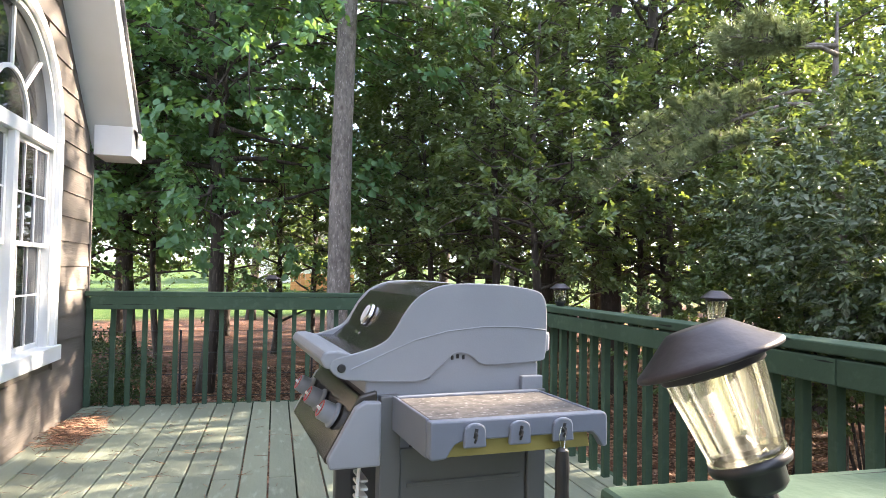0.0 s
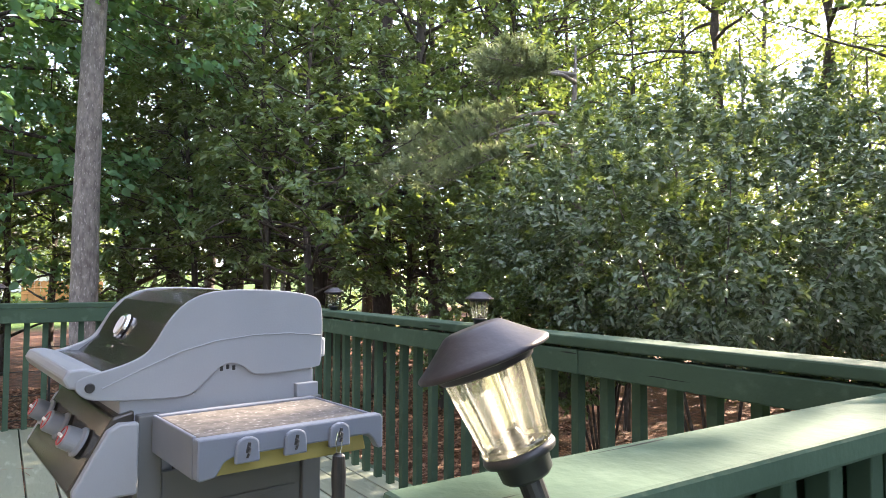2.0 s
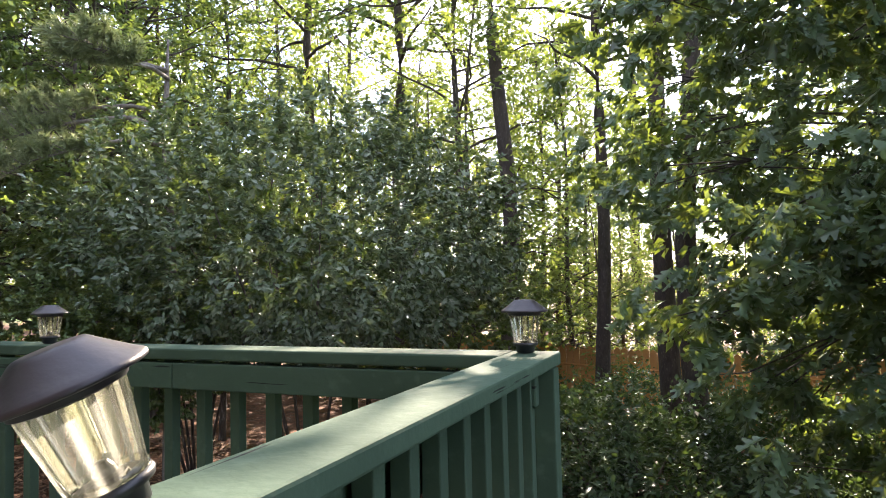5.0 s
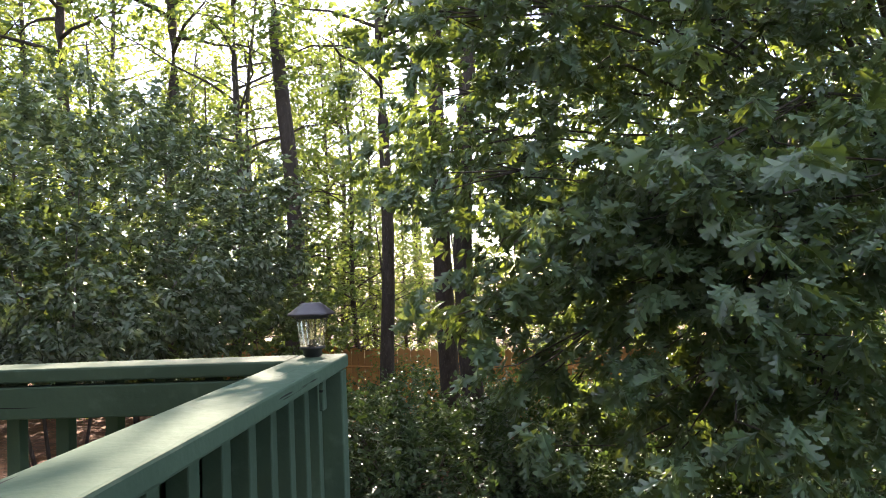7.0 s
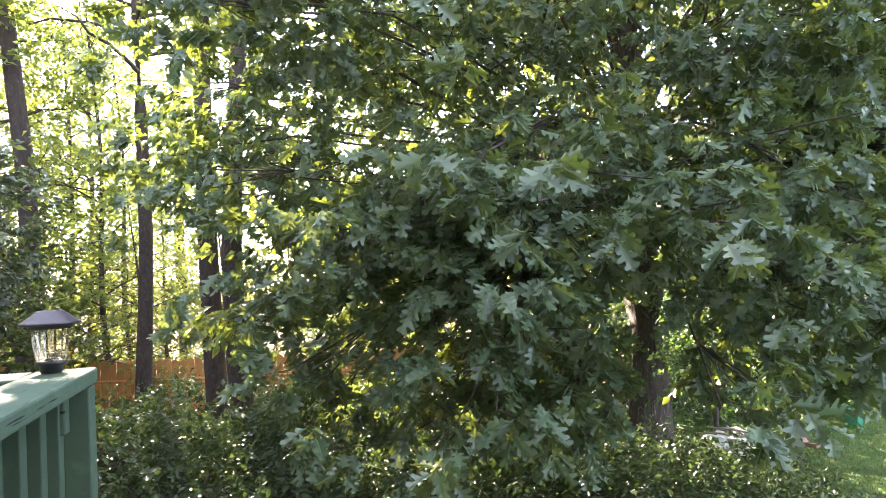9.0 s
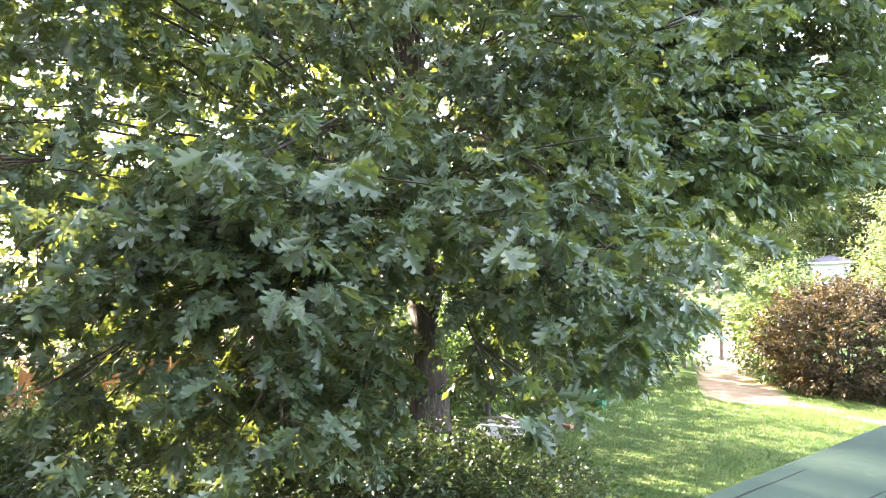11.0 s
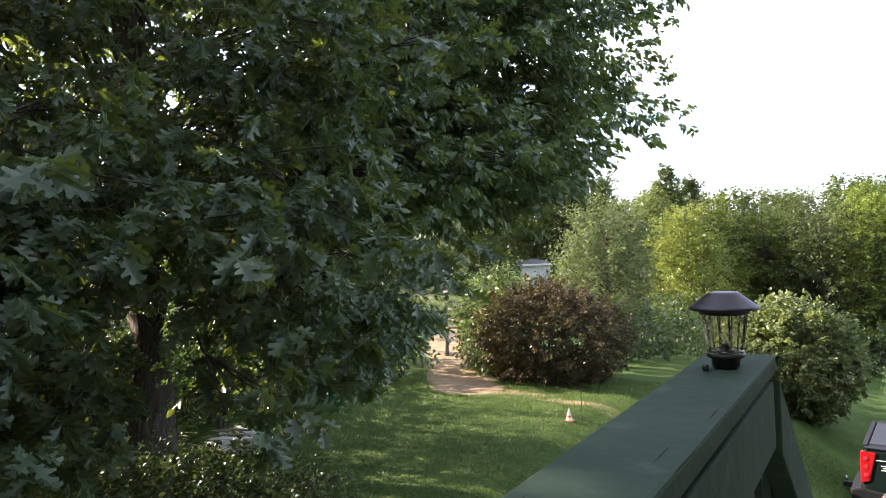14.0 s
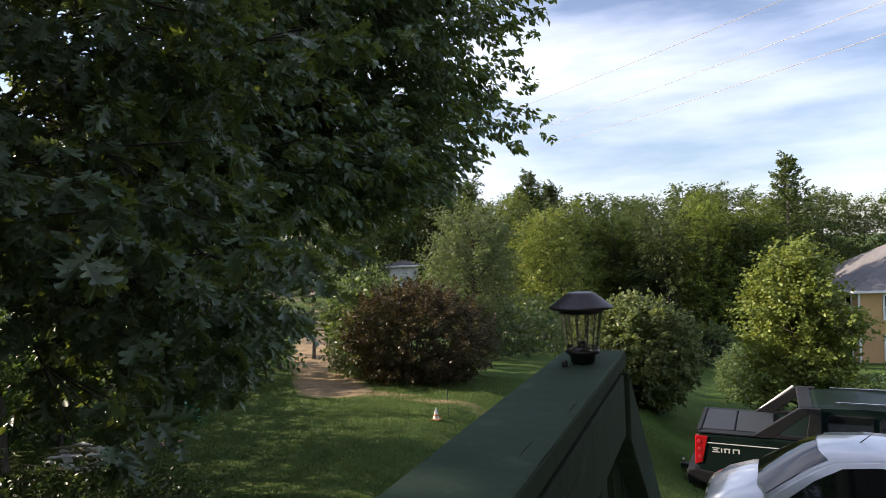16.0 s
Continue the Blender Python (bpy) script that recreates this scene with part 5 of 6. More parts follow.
def south_fan(rng, count):
    """Bough ends over the lawn, reaching further south the higher they are."""
    ends = []
    for _ in range(count):
        el = rng.uniform(4, 25)
        d = rng.uniform(9.0, 12.0)
        ends.append((rng.uniform(142, min(161.2, 154.8 + (el - 5) * 0.7)), d, 1.1 + d * math.tan(radians(el))))
    return ends


def build_oak():
    rng = np.random.default_rng(77)
    ox, oy, oz = polar(122.0, 11.4)
    bm = bmesh.new()
    trunk = [(0, 0, -0.4), (0, 0, 0.1), (0.02, -0.03, 1.2), (0.05, -0.02, 2.6), (0.0, 0.05, 4.2), (-0.1, 0.1, 6.5), (-0.1, 0.3, 9.5), (0.1, 0.4, 13.0)]
    tube(trunk, [0.52, 0.38, 0.345, 0.335, 0.30, 0.23, 0.15, 0.03], 18, bm)
    stem = np.array(trunk)
    near_c, near_d, far_c, far_d = [], [], [], []
    boughs = 210
    # extra boughs: a low fan towards the deck, and a high fan over the lawn to the south
    fans = [(rng.uniform(82, 148), rng.uniform(4.2, 7.4), rng.uniform(-0.6, 4.6)) for _ in range(52)] + [(rng.uniform(93, 116), rng.uniform(3.9, 5.2), rng.uniform(-0.4, 1.9)) for _ in range(14)] + south_fan(rng, 84) + [(rng.uniform(85, 124), d_, 1.1 + d_ * math.tan(radians(rng.uniform(7, 25)))) for d_ in rng.uniform(6.0, 9.5, 15)] + [(rng.uniform(112, 138), rng.uniform(8.0, 12.5), rng.uniform(4.5, 8.5)) for _ in range(16)] + [(rng.uniform(124.5, 143), rng.uniform(7.5, 11.0), rng.uniform(1.2, 2.8)) for _ in range(20)]
    for i in range(boughs + len(fans)):
        # bough tips spread over a broad dome
        s = min(1.0, (i + 0.5) / boughs)
        el = math.asin(-0.66 + 1.62 * s)
        az = 2.39996 * i + rng.normal(0, 0.15)
        r = rng.uniform(0.66, 1.0) if i % 4 else rng.uniform(0.35, 0.6)
        tip = np.array([math.cos(az) * math.cos(el) * 7.9 * r, math.sin(az) * math.cos(el) * 7.9 * r, 5.8 + 7.4 * math.sin(el) * r])
        if i >= boughs:
            fa, fd, fz = fans[i - boughs]
            tip = np.array([fd * math.sin(radians(fa)) - ox, fd * math.cos(radians(fa)) - oy, fz - oz])
        wx, wy, wz = tip + [ox, oy, oz]
        # the skirt hangs low on the deck's side and lifts over the open lawn to the south
        dist = math.hypot(wx, wy)
        bearing = math.degrees(math.atan2(wx, wy))
        floor_z = skirt(bearing, dist)
        if wz < floor_z - 0.4 or dist < 3.5 or bearing < 80 or (wx < 2.5 and wy < -3.5):
            continue
        tip[2] = max(tip[2], floor_z - oz + 0.2)
        h0 = min(11.5, max(3.5, tip[2] * 0.62 + 0.6))
        p0 = np.array([np.interp(h0, stem[:, 2], stem[:, k]) for k in range(3)])
        mid = p0 * 0.5 + tip * 0.5 + np.array([0, 0, 0.9]) + rng.normal(0, 0.3, 3)
        line = [p0, p0 * 0.75 + mid * 0.25 + [0, 0, 0.15], mid, mid * 0.4 + tip * 0.6 + [0, 0, 0.25], tip]
        if i < boughs and i % 3 == 0:
            tube(line, [0.06, 0.045, 0.032, 0.018, 0.005], 6, bm)
        else:
            tube(line[2:], [0.018, 0.012, 0.005], 5, bm)
        out = unit(tip - mid)
        close = dist < 9.5
        for j in range(30 if close else 42):
            a_ = rng.normal(0, 1, 3) * ([0.50, 0.50, 0.15] if close else [0.62, 0.62, 0.2])
            c = tip + a_ - out * abs(rng.normal(0, 0.7))
            d = unit(out * 0.6 + unit(a_ + 1e-6) * 0.6 + rng.normal(0, 0.3, 3))
            wc = c + [ox, oy, oz]
            cd = math.hypot(wc[0], wc[1])
            if cd < 3.0 or wc[2] < skirt(math.degrees(math.atan2(wc[0], wc[1])), cd) or math.degrees(math.atan2(wc[0], wc[1])) < 79 or (wc[0] < 2.3 and wc[1] < -3.5):
                continue
            # an open bay in front of the trunk, below the lowest boughs
            if abs(math.degrees(math.atan2(wc[0], wc[1])) - 122.3) < 3.2 and wc[2] < 1.1 - 0.03 * cd and cd < 11.2:
                continue
            # leaves left out behind and low, to let the morning sun slant through
            if (wc[1] > -2.6 and wc[0] > 7.5 and wc[2] < 1.6 and j % 3) or (wc[1] < (-8.3 if wc[0] > 7.0 else -9.6) and wc[2] < 0.6 + 0.32 * wc[0]):
                continue
            if cd > 13.0 and j % 2:
                continue
            if j % 9 == 0:
                tube([tip * 0.5 + line[3] * 0.5, (tip + c) / 2 + [0, 0, 0.08], c], [0.009, 0.006, 0.003], 4, bm)
            (near_c if cd < 7.0 else far_c).append(c)
            (near_d if cd < 7.0 else far_d).append(d)
    oak = thing("white_oak", "great white oak with lobed blue-green leaves reaching over the lawn", "tree", place=pose(ox, oy, oz))
    part("trunk", mesh_of("trunk", bm, BARK_OAK, True), None, oak)
    part("crown", leaf_mesh("crown", *spray_leaves(rng, np.array(near_c), np.array(near_d), 13, 0.20, 0.168, 0.6, 0.55), OAK, LEAF_OAK), None, oak)
    part("crown", leaf_mesh("crown", *spray_leaves(rng, np.array(far_c), np.array(far_d), 17, 0.30, 0.14, 0.6, 0.5), SIMPLE, LEAF_OAK), None, oak)
    return len(near_c), len(far_c)


build_oak()
LEAF_DOG = leaf_mat("dogwood_leaf", (0.045, 0.105, 0.040), (0.090, 0.165, 0.062), (0.22, 0.36, 0.05), 0.34, 0.25, 0.1)
dogwood = limb_tree(91, 4.9, 1.15, 2.1, 40, 26, 18, 0.095, SIMPLE, LEAF_DOG, BARK_OAK, 0.06, twig=0.4, rise=0.25, low=0.9, droop=0.45, twigs=4)
dogA = plant("dogwood_tree", "small spreading tree with fresh green drooping leaves at the lawn's edge", "tree", *dogwood, stand(132.5, 10.6, 40), "small trees at the lawn's edge")
copies(dogA, [(127, 13.0, 120, 0.65)])


# ---------------------------------------------------------------- south: garden trees and far woods
spruce = conifer_meshes(51, 14.0, 2.9, 260, LEAF_FAR, 22, 0.24)
farA = limb_tree(61, 11, 0.8, 3.3, 46, 26, 18, 0.22, SIMPLE, LEAF_FAR, BARK_OAK, 0.16, twig=0.7, low=0.9, top=0.6, twigs=0, wood_sides=4)
farB = limb_tree(62, 12, 0.8, 2.5, 46, 24, 18, 0.21, SIMPLE, LEAF_FAR_SUNLIT, BARK_OAK, 0.14, twig=0.7, low=0.9, rise=0.6, top=0.45, twigs=0, wood_sides=4)
farC = limb_tree(63, 11, 0.8, 3.4, 30, 14, 9, 0.45, SIMPLE, LEAF_FAR, BARK_OAK, 0.16, twig=0.9, low=0.9, twigs=0, wood_sides=4)
FAR = "trees of the far wood"
f1 = plant("hardwood_tree", "dark green hardwood tree in the far wood", "tree", *farA, stand(150, 62, 0), FAR)
f2 = plant("hardwood_tree", "bright green hardwood tree in the far wood, sunlight put into its leaf colour", "tree", *farB, stand(172, 52, 0, 0.8), FAR)
f4 = plant("hardwood_tree", "dark hardwood tree deep in the wood", "tree", *farC, stand(20, 44, 0), FAR)
f3 = plant("spruce_tree", "tall dark conical evergreen", "tree", *spruce, stand(165.2, 52, 0, 0.9), "evergreens")
rng = random.Random(9)
rows1, rows2, rows4 = [], [], []
for i in range(30):
    az = 125 + 78 * (i + rng.random()) / 30
    (rows1 if az > 152 else rows4).append((az, rng.uniform(66, 92), rng.uniform(0, 360), rng.uniform(1.1, 1.25) if az > 181 else rng.uniform(0.95, 1.25)))
for i in range(44):
    (rows2 if rng.random() < 0.36 else rows1).append((163 + 36 * (i + rng.random()) / 44, rng.uniform(47, 62), rng.uniform(0, 360), rng.uniform(0.7, 0.95)))
for i in range(28):
    az = -28 + 165 * (i + rng.random()) / 28
    # the north side takes the lit leaf copy, as if sun reached it
    (rows2 if az < 46 else rows4).append((az, rng.uniform(36, 52), rng.uniform(0, 360), rng.uniform(0.5, 0.6) if 58 < az < 92 else rng.uniform(0.7, 1.0)))
rows1 = [w for w in rows1 if not (w[0] > 185 and w[1] < 66)]
rows2 = [w for w in rows2 if not (w[0] > 185 and w[1] < 66)]
for i in range(26):
    rows4.append((147 + 34 * (i + rng.random()) / 26, rng.uniform(140, 185), rng.uniform(0, 360), rng.uniform(1.55, 1.85)))
copies(f1, rows1)
copies(f4, rows4)
copies(f2, rows2)
copies(f3, [(-174.7, 58, 0, 1.05), (167.0, 53, 70, 0.85), (160, 44, 30, 0.7), (161.5, 40, 200, 0.55)])

pale = limb_tree(71, 4.9, 0.4, 2.0, 46, 20, 26, 0.12, SIMPLE, LEAF_PALE, BARK_OAK, 0.1, twig=0.6, rise=0.9, low=0.9, twigs=6)
plant("garden_tree", "pale green young tree with upswept boughs", "tree", *pale, stand(159.7, 23.5, 0))
yellow = limb_tree(72, 7.5, 0.6, 2.2, 50, 28, 18, 0.16, SIMPLE, LEAF_MAPLE, BARK_OAK, 0.1, twig=0.6, rise=0.6, low=0.9, twigs=6)
plant("birch_tree", "yellow-green sunlit tree at the wood's edge", "tree", *yellow, stand(166.5, 38, 0))
maple = limb_tree(73, 5.4, 0.4, 1.55, 60, 30, 22, 0.105, BROAD, LEAF_MAPLE, BARK_OAK, 0.09, twig=0.5, rise=0.7, low=0.95, top=0.15, twigs=6)
plant("maple_tree", "bright green leafy garden tree beside the parked truck", "tree", *maple, stand(-174.6, 22, 0))
red = shrub_meshes(81, 2.3, 1.6, 1900, 24, 0.09, SIMPLE, LEAF_RED, twig=0.25)
plant("plum_bush", "large rounded bush with dark reddish-bronze leaves", "shrub", *red, stand(154.7, 17.6, 0), "", "stem", "foliage")
round_bush = shrub_meshes(82, 2.75, 1.46, 1700, 24, 0.105, BROAD, LEAF_BUSH)
plant("round_bush", "rounded pale green leafy bush on the lawn", "shrub", *round_bush, stand(173.4, 20.0, 0), "", "stem", "foliage")
green_bush = shrub_meshes(83, 2.6, 1.1, 600, 14, 0.12, SIMPLE, LEAF_WOOD)
gb = plant("green_bush", "upright green bush by the dirt path", "shrub", *green_bush, stand(150.5, 18.8, 0), "bushes by the path", "stem", "foliage")
copies(gb, [(-167.6, 21, 50, 0.8), (169.5, 24, 90, 0.8), (-178.5, 27, 20, 0.7)])
sapling = pine_meshes(44, 4.6, 0.9, 1.5, 26, 0.06, tufts=14, needles=22, length=0.2)
sp = plant("young_pine", "small young pine at the edge of the lawn", "tree", *sapling, stand(143.5, 20, 0), "young pines")
copies(sp, [(139.5, 18, 60, 0.8), (141.5, 24, 130, 1.0), (146.2, 22, 200, 1.0), (136.5, 22, 250, 1.0), (143, 28, 10, 1.2)])


# ---------------------------------------------------------------- vehicles
def lofted(sections, material_bm=None):
    """A skin over closed sections, each a list of points of equal count."""
    bm = material_bm or bmesh.new()
    rings = [[bm.verts.new(p) for p in s] for s in sections]
    n = len(rings[0])
    for p, q in zip(rings, rings[1:]):
        for i in range(n):
            bm.faces.new((p[i], p[(i + 1) % n], q[(i + 1) % n], q[i]))
    bm.faces.new(rings[0][::-1])
    bm.faces.new(rings[-1])
    bmesh.ops.recalc_face_normals(bm, faces=bm.faces)
    return bm


def wheel(parent, x, y, r, w):
    tyre = part("wheel", lathe([(r * 0.6, -w / 2), (r * 0.93, -w / 2), (r, -w / 2 + 0.03), (r, w / 2 - 0.03), (r * 0.93, w / 2), (r * 0.6, w / 2)], 32), TYRE, parent, "black tyre", place=pose(x, y, r, 90, 0, 0))
    part("rim", lathe([(0.0, -w * 0.42), (r * 0.2, -w * 0.42), (r * 0.55, -w * 0.36), (r * 0.62, -w * 0.46), (r * 0.62, w * 0.46), (r * 0.55, w * 0.36), (0.0, w * 0.42)], 24), CHROME, tyre)




def build_truck():
    """Local frame: x from the tail forward, y across (0 at the near side, growing away), z up."""
    ang = math.degrees(math.atan2(0.07, -1.0))
    x, y = 0.53, -14.0
    z = float(ground_z(-1.6, -15.0)) - 0.03
    t = thing("pickup_truck", "dark green crew-cab pickup truck with black bed cover, parked on grass", "truck", place=pose(x, y, z, 0, 0, ang) @ Matrix.Diagonal((1.25, 1.02, 1.25, 1)))
    W = 2.0
    body = [(0.02, 0.62), (0.0, 0.95), (0.03, 1.28), (0.06, 1.30), (1.9, 1.30), (2.05, 1.24), (3.3, 1.20), (4.3, 1.10), (4.42, 0.85), (4.42, 0.5), (4.2, 0.42), (0.4, 0.42)]
    bm = prism(body, 0.0, W, "y", 0.04)
    part("body", bm, TRUCK_PAINT, t, "glossy dark green body")
    part("belt_strip", box(0.17, 4.1, -0.012, 0.004, 1.150, 1.163, 0.003), SILVER, t)
    part("bed_rail_cap", box(0.03, 1.05, -0.006, 0.215, 1.302, 1.325, 0.006), TRIM_BLACK, t)
    part("bed_rail_cap", box(0.03, 1.05, W - 0.215, W + 0.006, 1.302, 1.325, 0.006), TRIM_BLACK, t)
    part("tailgate_cap", box(0.005, 0.07, 0.102, W - 0.102, 1.304, 1.345, 0.012), TRIM_BLACK, t)
    for x0, x1 in ((0.075, 0.56), (0.57, 1.12)):
        part("bed_cover", prism([(x0, 1.304), (x0 + 0.01, 1.338), (x1 - 0.01, 1.338), (x1, 1.304)], 0.22, W - 0.22, "y", 0.008), BED_COVER, t, "black textured bed cover panel")
    # sail panels rising from bed to cab roof, with a triangular opening
    for y0 in (0.0, W - 0.12):
        for outline in ([(0.80, 1.302), (1.10, 1.302), (1.60, 1.72), (1.56, 1.79), (1.46, 1.78)], [(1.10, 1.302), (1.75, 1.302), (1.75, 1.36), (1.17, 1.36)], [(1.55, 1.362), (1.75, 1.362), (1.75, 1.79), (1.56, 1.79), (1.60, 1.70)]):
            part("sail_panel", prism(outline, y0, y0 + 0.12, "y", 0.010), TRIM_BLACK, t)
    # Silver strip paints the sunlight on the far panel's top edge.
    part("sail_trim", prism([(0.90, 1.375), (0.92, 1.36), (1.44, 1.785), (1.42, 1.80)], W - 0.115, W - 0.01, "y", 0.004), SILVER, t, "silver strip for the sunlit top edge of the sail panel")
    part("sport_bar", box(1.46, 1.66, 0.14, W - 0.14, 1.72, 1.79, 0.02), TRIM_BLACK, t)
    cab = [(1.62, 1.20), (1.62, 1.76), (1.72, 1.80), (2.3, 1.825), (2.75, 1.81), (2.98, 1.74), (3.5, 1.20)]
    bm = lofted([[(px_, yy + (0.13 if pz > 1.5 else 0.0) * s, pz - (0.0 if abs(k) < 1 or pz < 1.5 else 0.03)) for px_, pz in cab] for yy, s, k in ((0.02, 1, 1), (0.30, 0.2, 0), (W - 0.30, -0.2, 0), (W - 0.02, -1, 1))])
    part("cab", bm, TRUCK_PAINT, t)
    for x0, x1 in ((1.84, 2.40), (2.50, 3.12)):
        top1 = min(x1, 2.92)
        for grow, out, m_, nm in ((0.014, 0.0, TRIM_BLACK, "window_surround"), (0.0, 0.006, CAR_GLASS, "side_window")):
            pts = [(x0 - grow, 1.31 - grow), (x1 + grow, 1.31 - grow), (top1 + grow, 1.68 + grow), (x0 + 0.05 - grow, 1.68 + grow), (x0 - grow, 1.62)]
            bm = lofted([[(px_, 0.02 + (pz - 1.20) * 0.22 - 0.012 - out + dy, pz) for px_, pz in pts] for dy in (0.0, 0.02)])
            part(nm, bm, m_, t, "dark tinted side window" if m_ is CAR_GLASS else "thin black window surround")
    part("rear_window", box(1.605, 1.618, 0.3, W - 0.3, 1.30, 1.60), CAR_GLASS, t)
    part("roof_rack", box(1.95, 2.75, 0.34, 0.38, 1.80, 1.85, 0.01), CHROME, t)
    part("roof_rack", box(1.95, 2.75, W - 0.38, W - 0.34, 1.80, 1.85, 0.01), CHROME, t)
    for y0, y1 in ((-0.015, 0.10), (W - 0.10, W + 0.015)):
        lens = part("tail_light", prism([(-0.022, 0.80), (-0.015, 1.26), (0.18, 1.26), (0.09, 0.84)], y0, y1, "y", 0.012), TAIL_RED, t, "red tail light")
        for zz in (0.93, 1.05, 1.17):
            part("lamp_bulb", lathe([(0.0, 0.0), (0.032, 0.0), (0.030, 0.004), (0.0, 0.006)], 16), RED, lens, place=pose(0.05, y0 - 0.001 if y0 < 1 else y1 + 0.001, zz, 90, 0, 0))
    part("rear_bumper", prism([(-0.14, 0.48), (-0.16, 0.70), (-0.03, 0.74), (0.30, 0.70), (0.34, 0.50)], -0.02, W + 0.02, "y", 0.03), TRIM_BLACK, t)
    part("tow_hitch", box(-0.34, -0.10, 0.94, 1.06, 0.46, 0.54, 0.008), BLACK, t)
    part("tow_ball", lathe([(0.0, 0.0), (0.02, 0.0), (0.018, 0.03), (0.028, 0.05), (0.02, 0.075), (0.0, 0.08)], 16), CHROME, t, place=pose(-0.30, 1.0, 0.54))
    for x0, x1, z0, z1 in ((0.23, 0.34, 1.075, 1.09), (0.25, 0.32, 1.045, 1.06), (0.23, 0.34, 1.015, 1.03), (0.36, 0.38, 1.015, 1.085), (0.40, 0.50, 1.07, 1.085), (0.41, 0.43, 1.015, 1.07), (0.47, 0.49, 1.015, 1.07), (0.53, 0.63, 1.07, 1.085), (0.53, 0.55, 1.015, 1.07), (0.61, 0.63, 1.015, 1.07)):
        part("badge_bar", box(x0, x1, -0.004, 0.002, z0, z1, 0.001), SILVER, t)
    for i, zz in enumerate((0.70, 0.58)):
        part("side_cladding", box(0.42 + 0.2 * i, 4.1, -0.02, 0.004, zz - 0.06, zz + 0.02, 0.008), TRIM_BLACK, t)
    for xx in (1.05, 3.55):
        for yy in (0.14, W - 0.14):
            wheel(t, xx, yy, 0.39, 0.26)
    for xx in (1.05, 3.55):
        part("wheel_arch", prism([(xx + 0.50 * math.cos(radians(a_)), 0.40 + 0.50 * math.sin(radians(a_))) for a_ in range(0, 181, 15)] + [(xx + 0.42 * math.cos(radians(a_)), 0.40 + 0.42 * math.sin(radians(a_))) for a_ in range(180, -1, -15)], -0.018, 0.03, "y"), TRIM_BLACK, t)
    part("windscreen", lofted([[(3.0, 0.30, 1.725), (3.49, 0.08, 1.23), (3.49, W - 0.08, 1.23), (3.0, W - 0.30, 1.725)], [(3.015, 0.30, 1.735), (3.51, 0.08, 1.24), (3.51, W - 0.08, 1.24), (3.015, W - 0.30, 1.735)]]), CAR_GLASS, t)
    return t


def build_car():
    """A white hatchback seen from the front quarter. Local x from the nose back, y across, z up."""
    ang = math.degrees(math.atan2(0.07, -1.0))
    z = float(ground_z(-1.5, -9.8)) - 0.02
    c = thing("white_car", "white compact car with dark glass, parked beside the truck", "car", place=pose(0.36, -8.9, z, 0, 0, ang))
    W = 1.76
    rows = []
    # cross sections along the car: x, half width at sill, half width at shoulder, height of shoulder, crown
    for x, hw, hs, zs, zc, zb in ((0.0, 0.60, 0.58, 0.62, 0.66, 0.34), (0.08, 0.74, 0.72, 0.70, 0.76, 0.24), (0.30, 0.85, 0.82, 0.82, 0.88, 0.22), (0.60, 0.88, 0.84, 0.92, 0.98, 0.22),
                                  (0.85, 0.88, 0.85, 0.96, 1.02, 0.22), (1.7, 0.88, 0.86, 0.98, 1.03, 0.22), (2.7, 0.88, 0.86, 1.0, 1.04, 0.22), (3.35, 0.86, 0.82, 1.0, 1.03, 0.26), (3.55, 0.78, 0.74, 0.9, 0.95, 0.36)):
        half = [(hw, zb), (hw + 0.01, zb + 0.2), (hw, (zs + zb) * 0.6), (hs, zs), (hs * 0.85, zs + (zc - zs) * 0.7), (hs * 0.45, zc)]
        rows.append([(x, W / 2 - u, v) for u, v in half] + [(x, W / 2 + u, v) for u, v in reversed(half)])
    bm = lofted(rows)
    part("body", bm, CAR_WHITE, c, "white painted body", smooth=True)
    # cabin: one side outline for each flank, drawn in towards the roof
    def flank(v, s, out=0.0):
        return W / 2 - s * (0.865 - max(0.0, v - 0.98) * 0.42 + out)
    side = [(0.74, 0.98), (1.02, 1.17), (1.30, 1.345), (1.52, 1.45), (1.95, 1.50), (2.6, 1.49), (3.05, 1.41), (3.45, 1.05), (3.40, 0.90), (0.80, 0.90)]
    bm = bmesh.new()
    loops = [[bm.verts.new((x, flank(v, s), v + crown)) for x, v in side] for s, crown in ((1, 0.0), (0.5, 0.035), (-0.5, 0.035), (-1, 0.0))]
    for k in (1, 2):
        s = 0.5 if k == 1 else -0.5
        for (x, v), b in zip(side, loops[k]):
            b.co.x -= 0.09 if x < 1.6 else 0.0
            b.co.y = W / 2 - s * (0.865 - max(0.0, v - 0.98) * 0.42)
    for p, q in zip(loops, loops[1:]):
        for i in range(len(side)):
            bm.faces.new((p[i], p[(i + 1) % len(side)], q[(i + 1) % len(side)], q[i]))
    bm.faces.new(loops[0][::-1])
    bm.faces.new(loops[-1])
    bmesh.ops.recalc_face_normals(bm, faces=bm.faces)
    bmesh.ops.bevel(bm, geom=[e_ for e_ in bm.edges if len(e_.link_faces) == 2 and e_.calc_face_angle() > 0.7], offset=0.03, segments=3, affect="EDGES")
    part("cabin", bm, CAR_WHITE, c, "white roof and pillars", smooth=True)
    # windscreen, bowed across like the cabin front
    front = [(0.78, 1.007), (1.02, 1.17), (1.30, 1.345), (1.47, 1.424)]
    rows = []
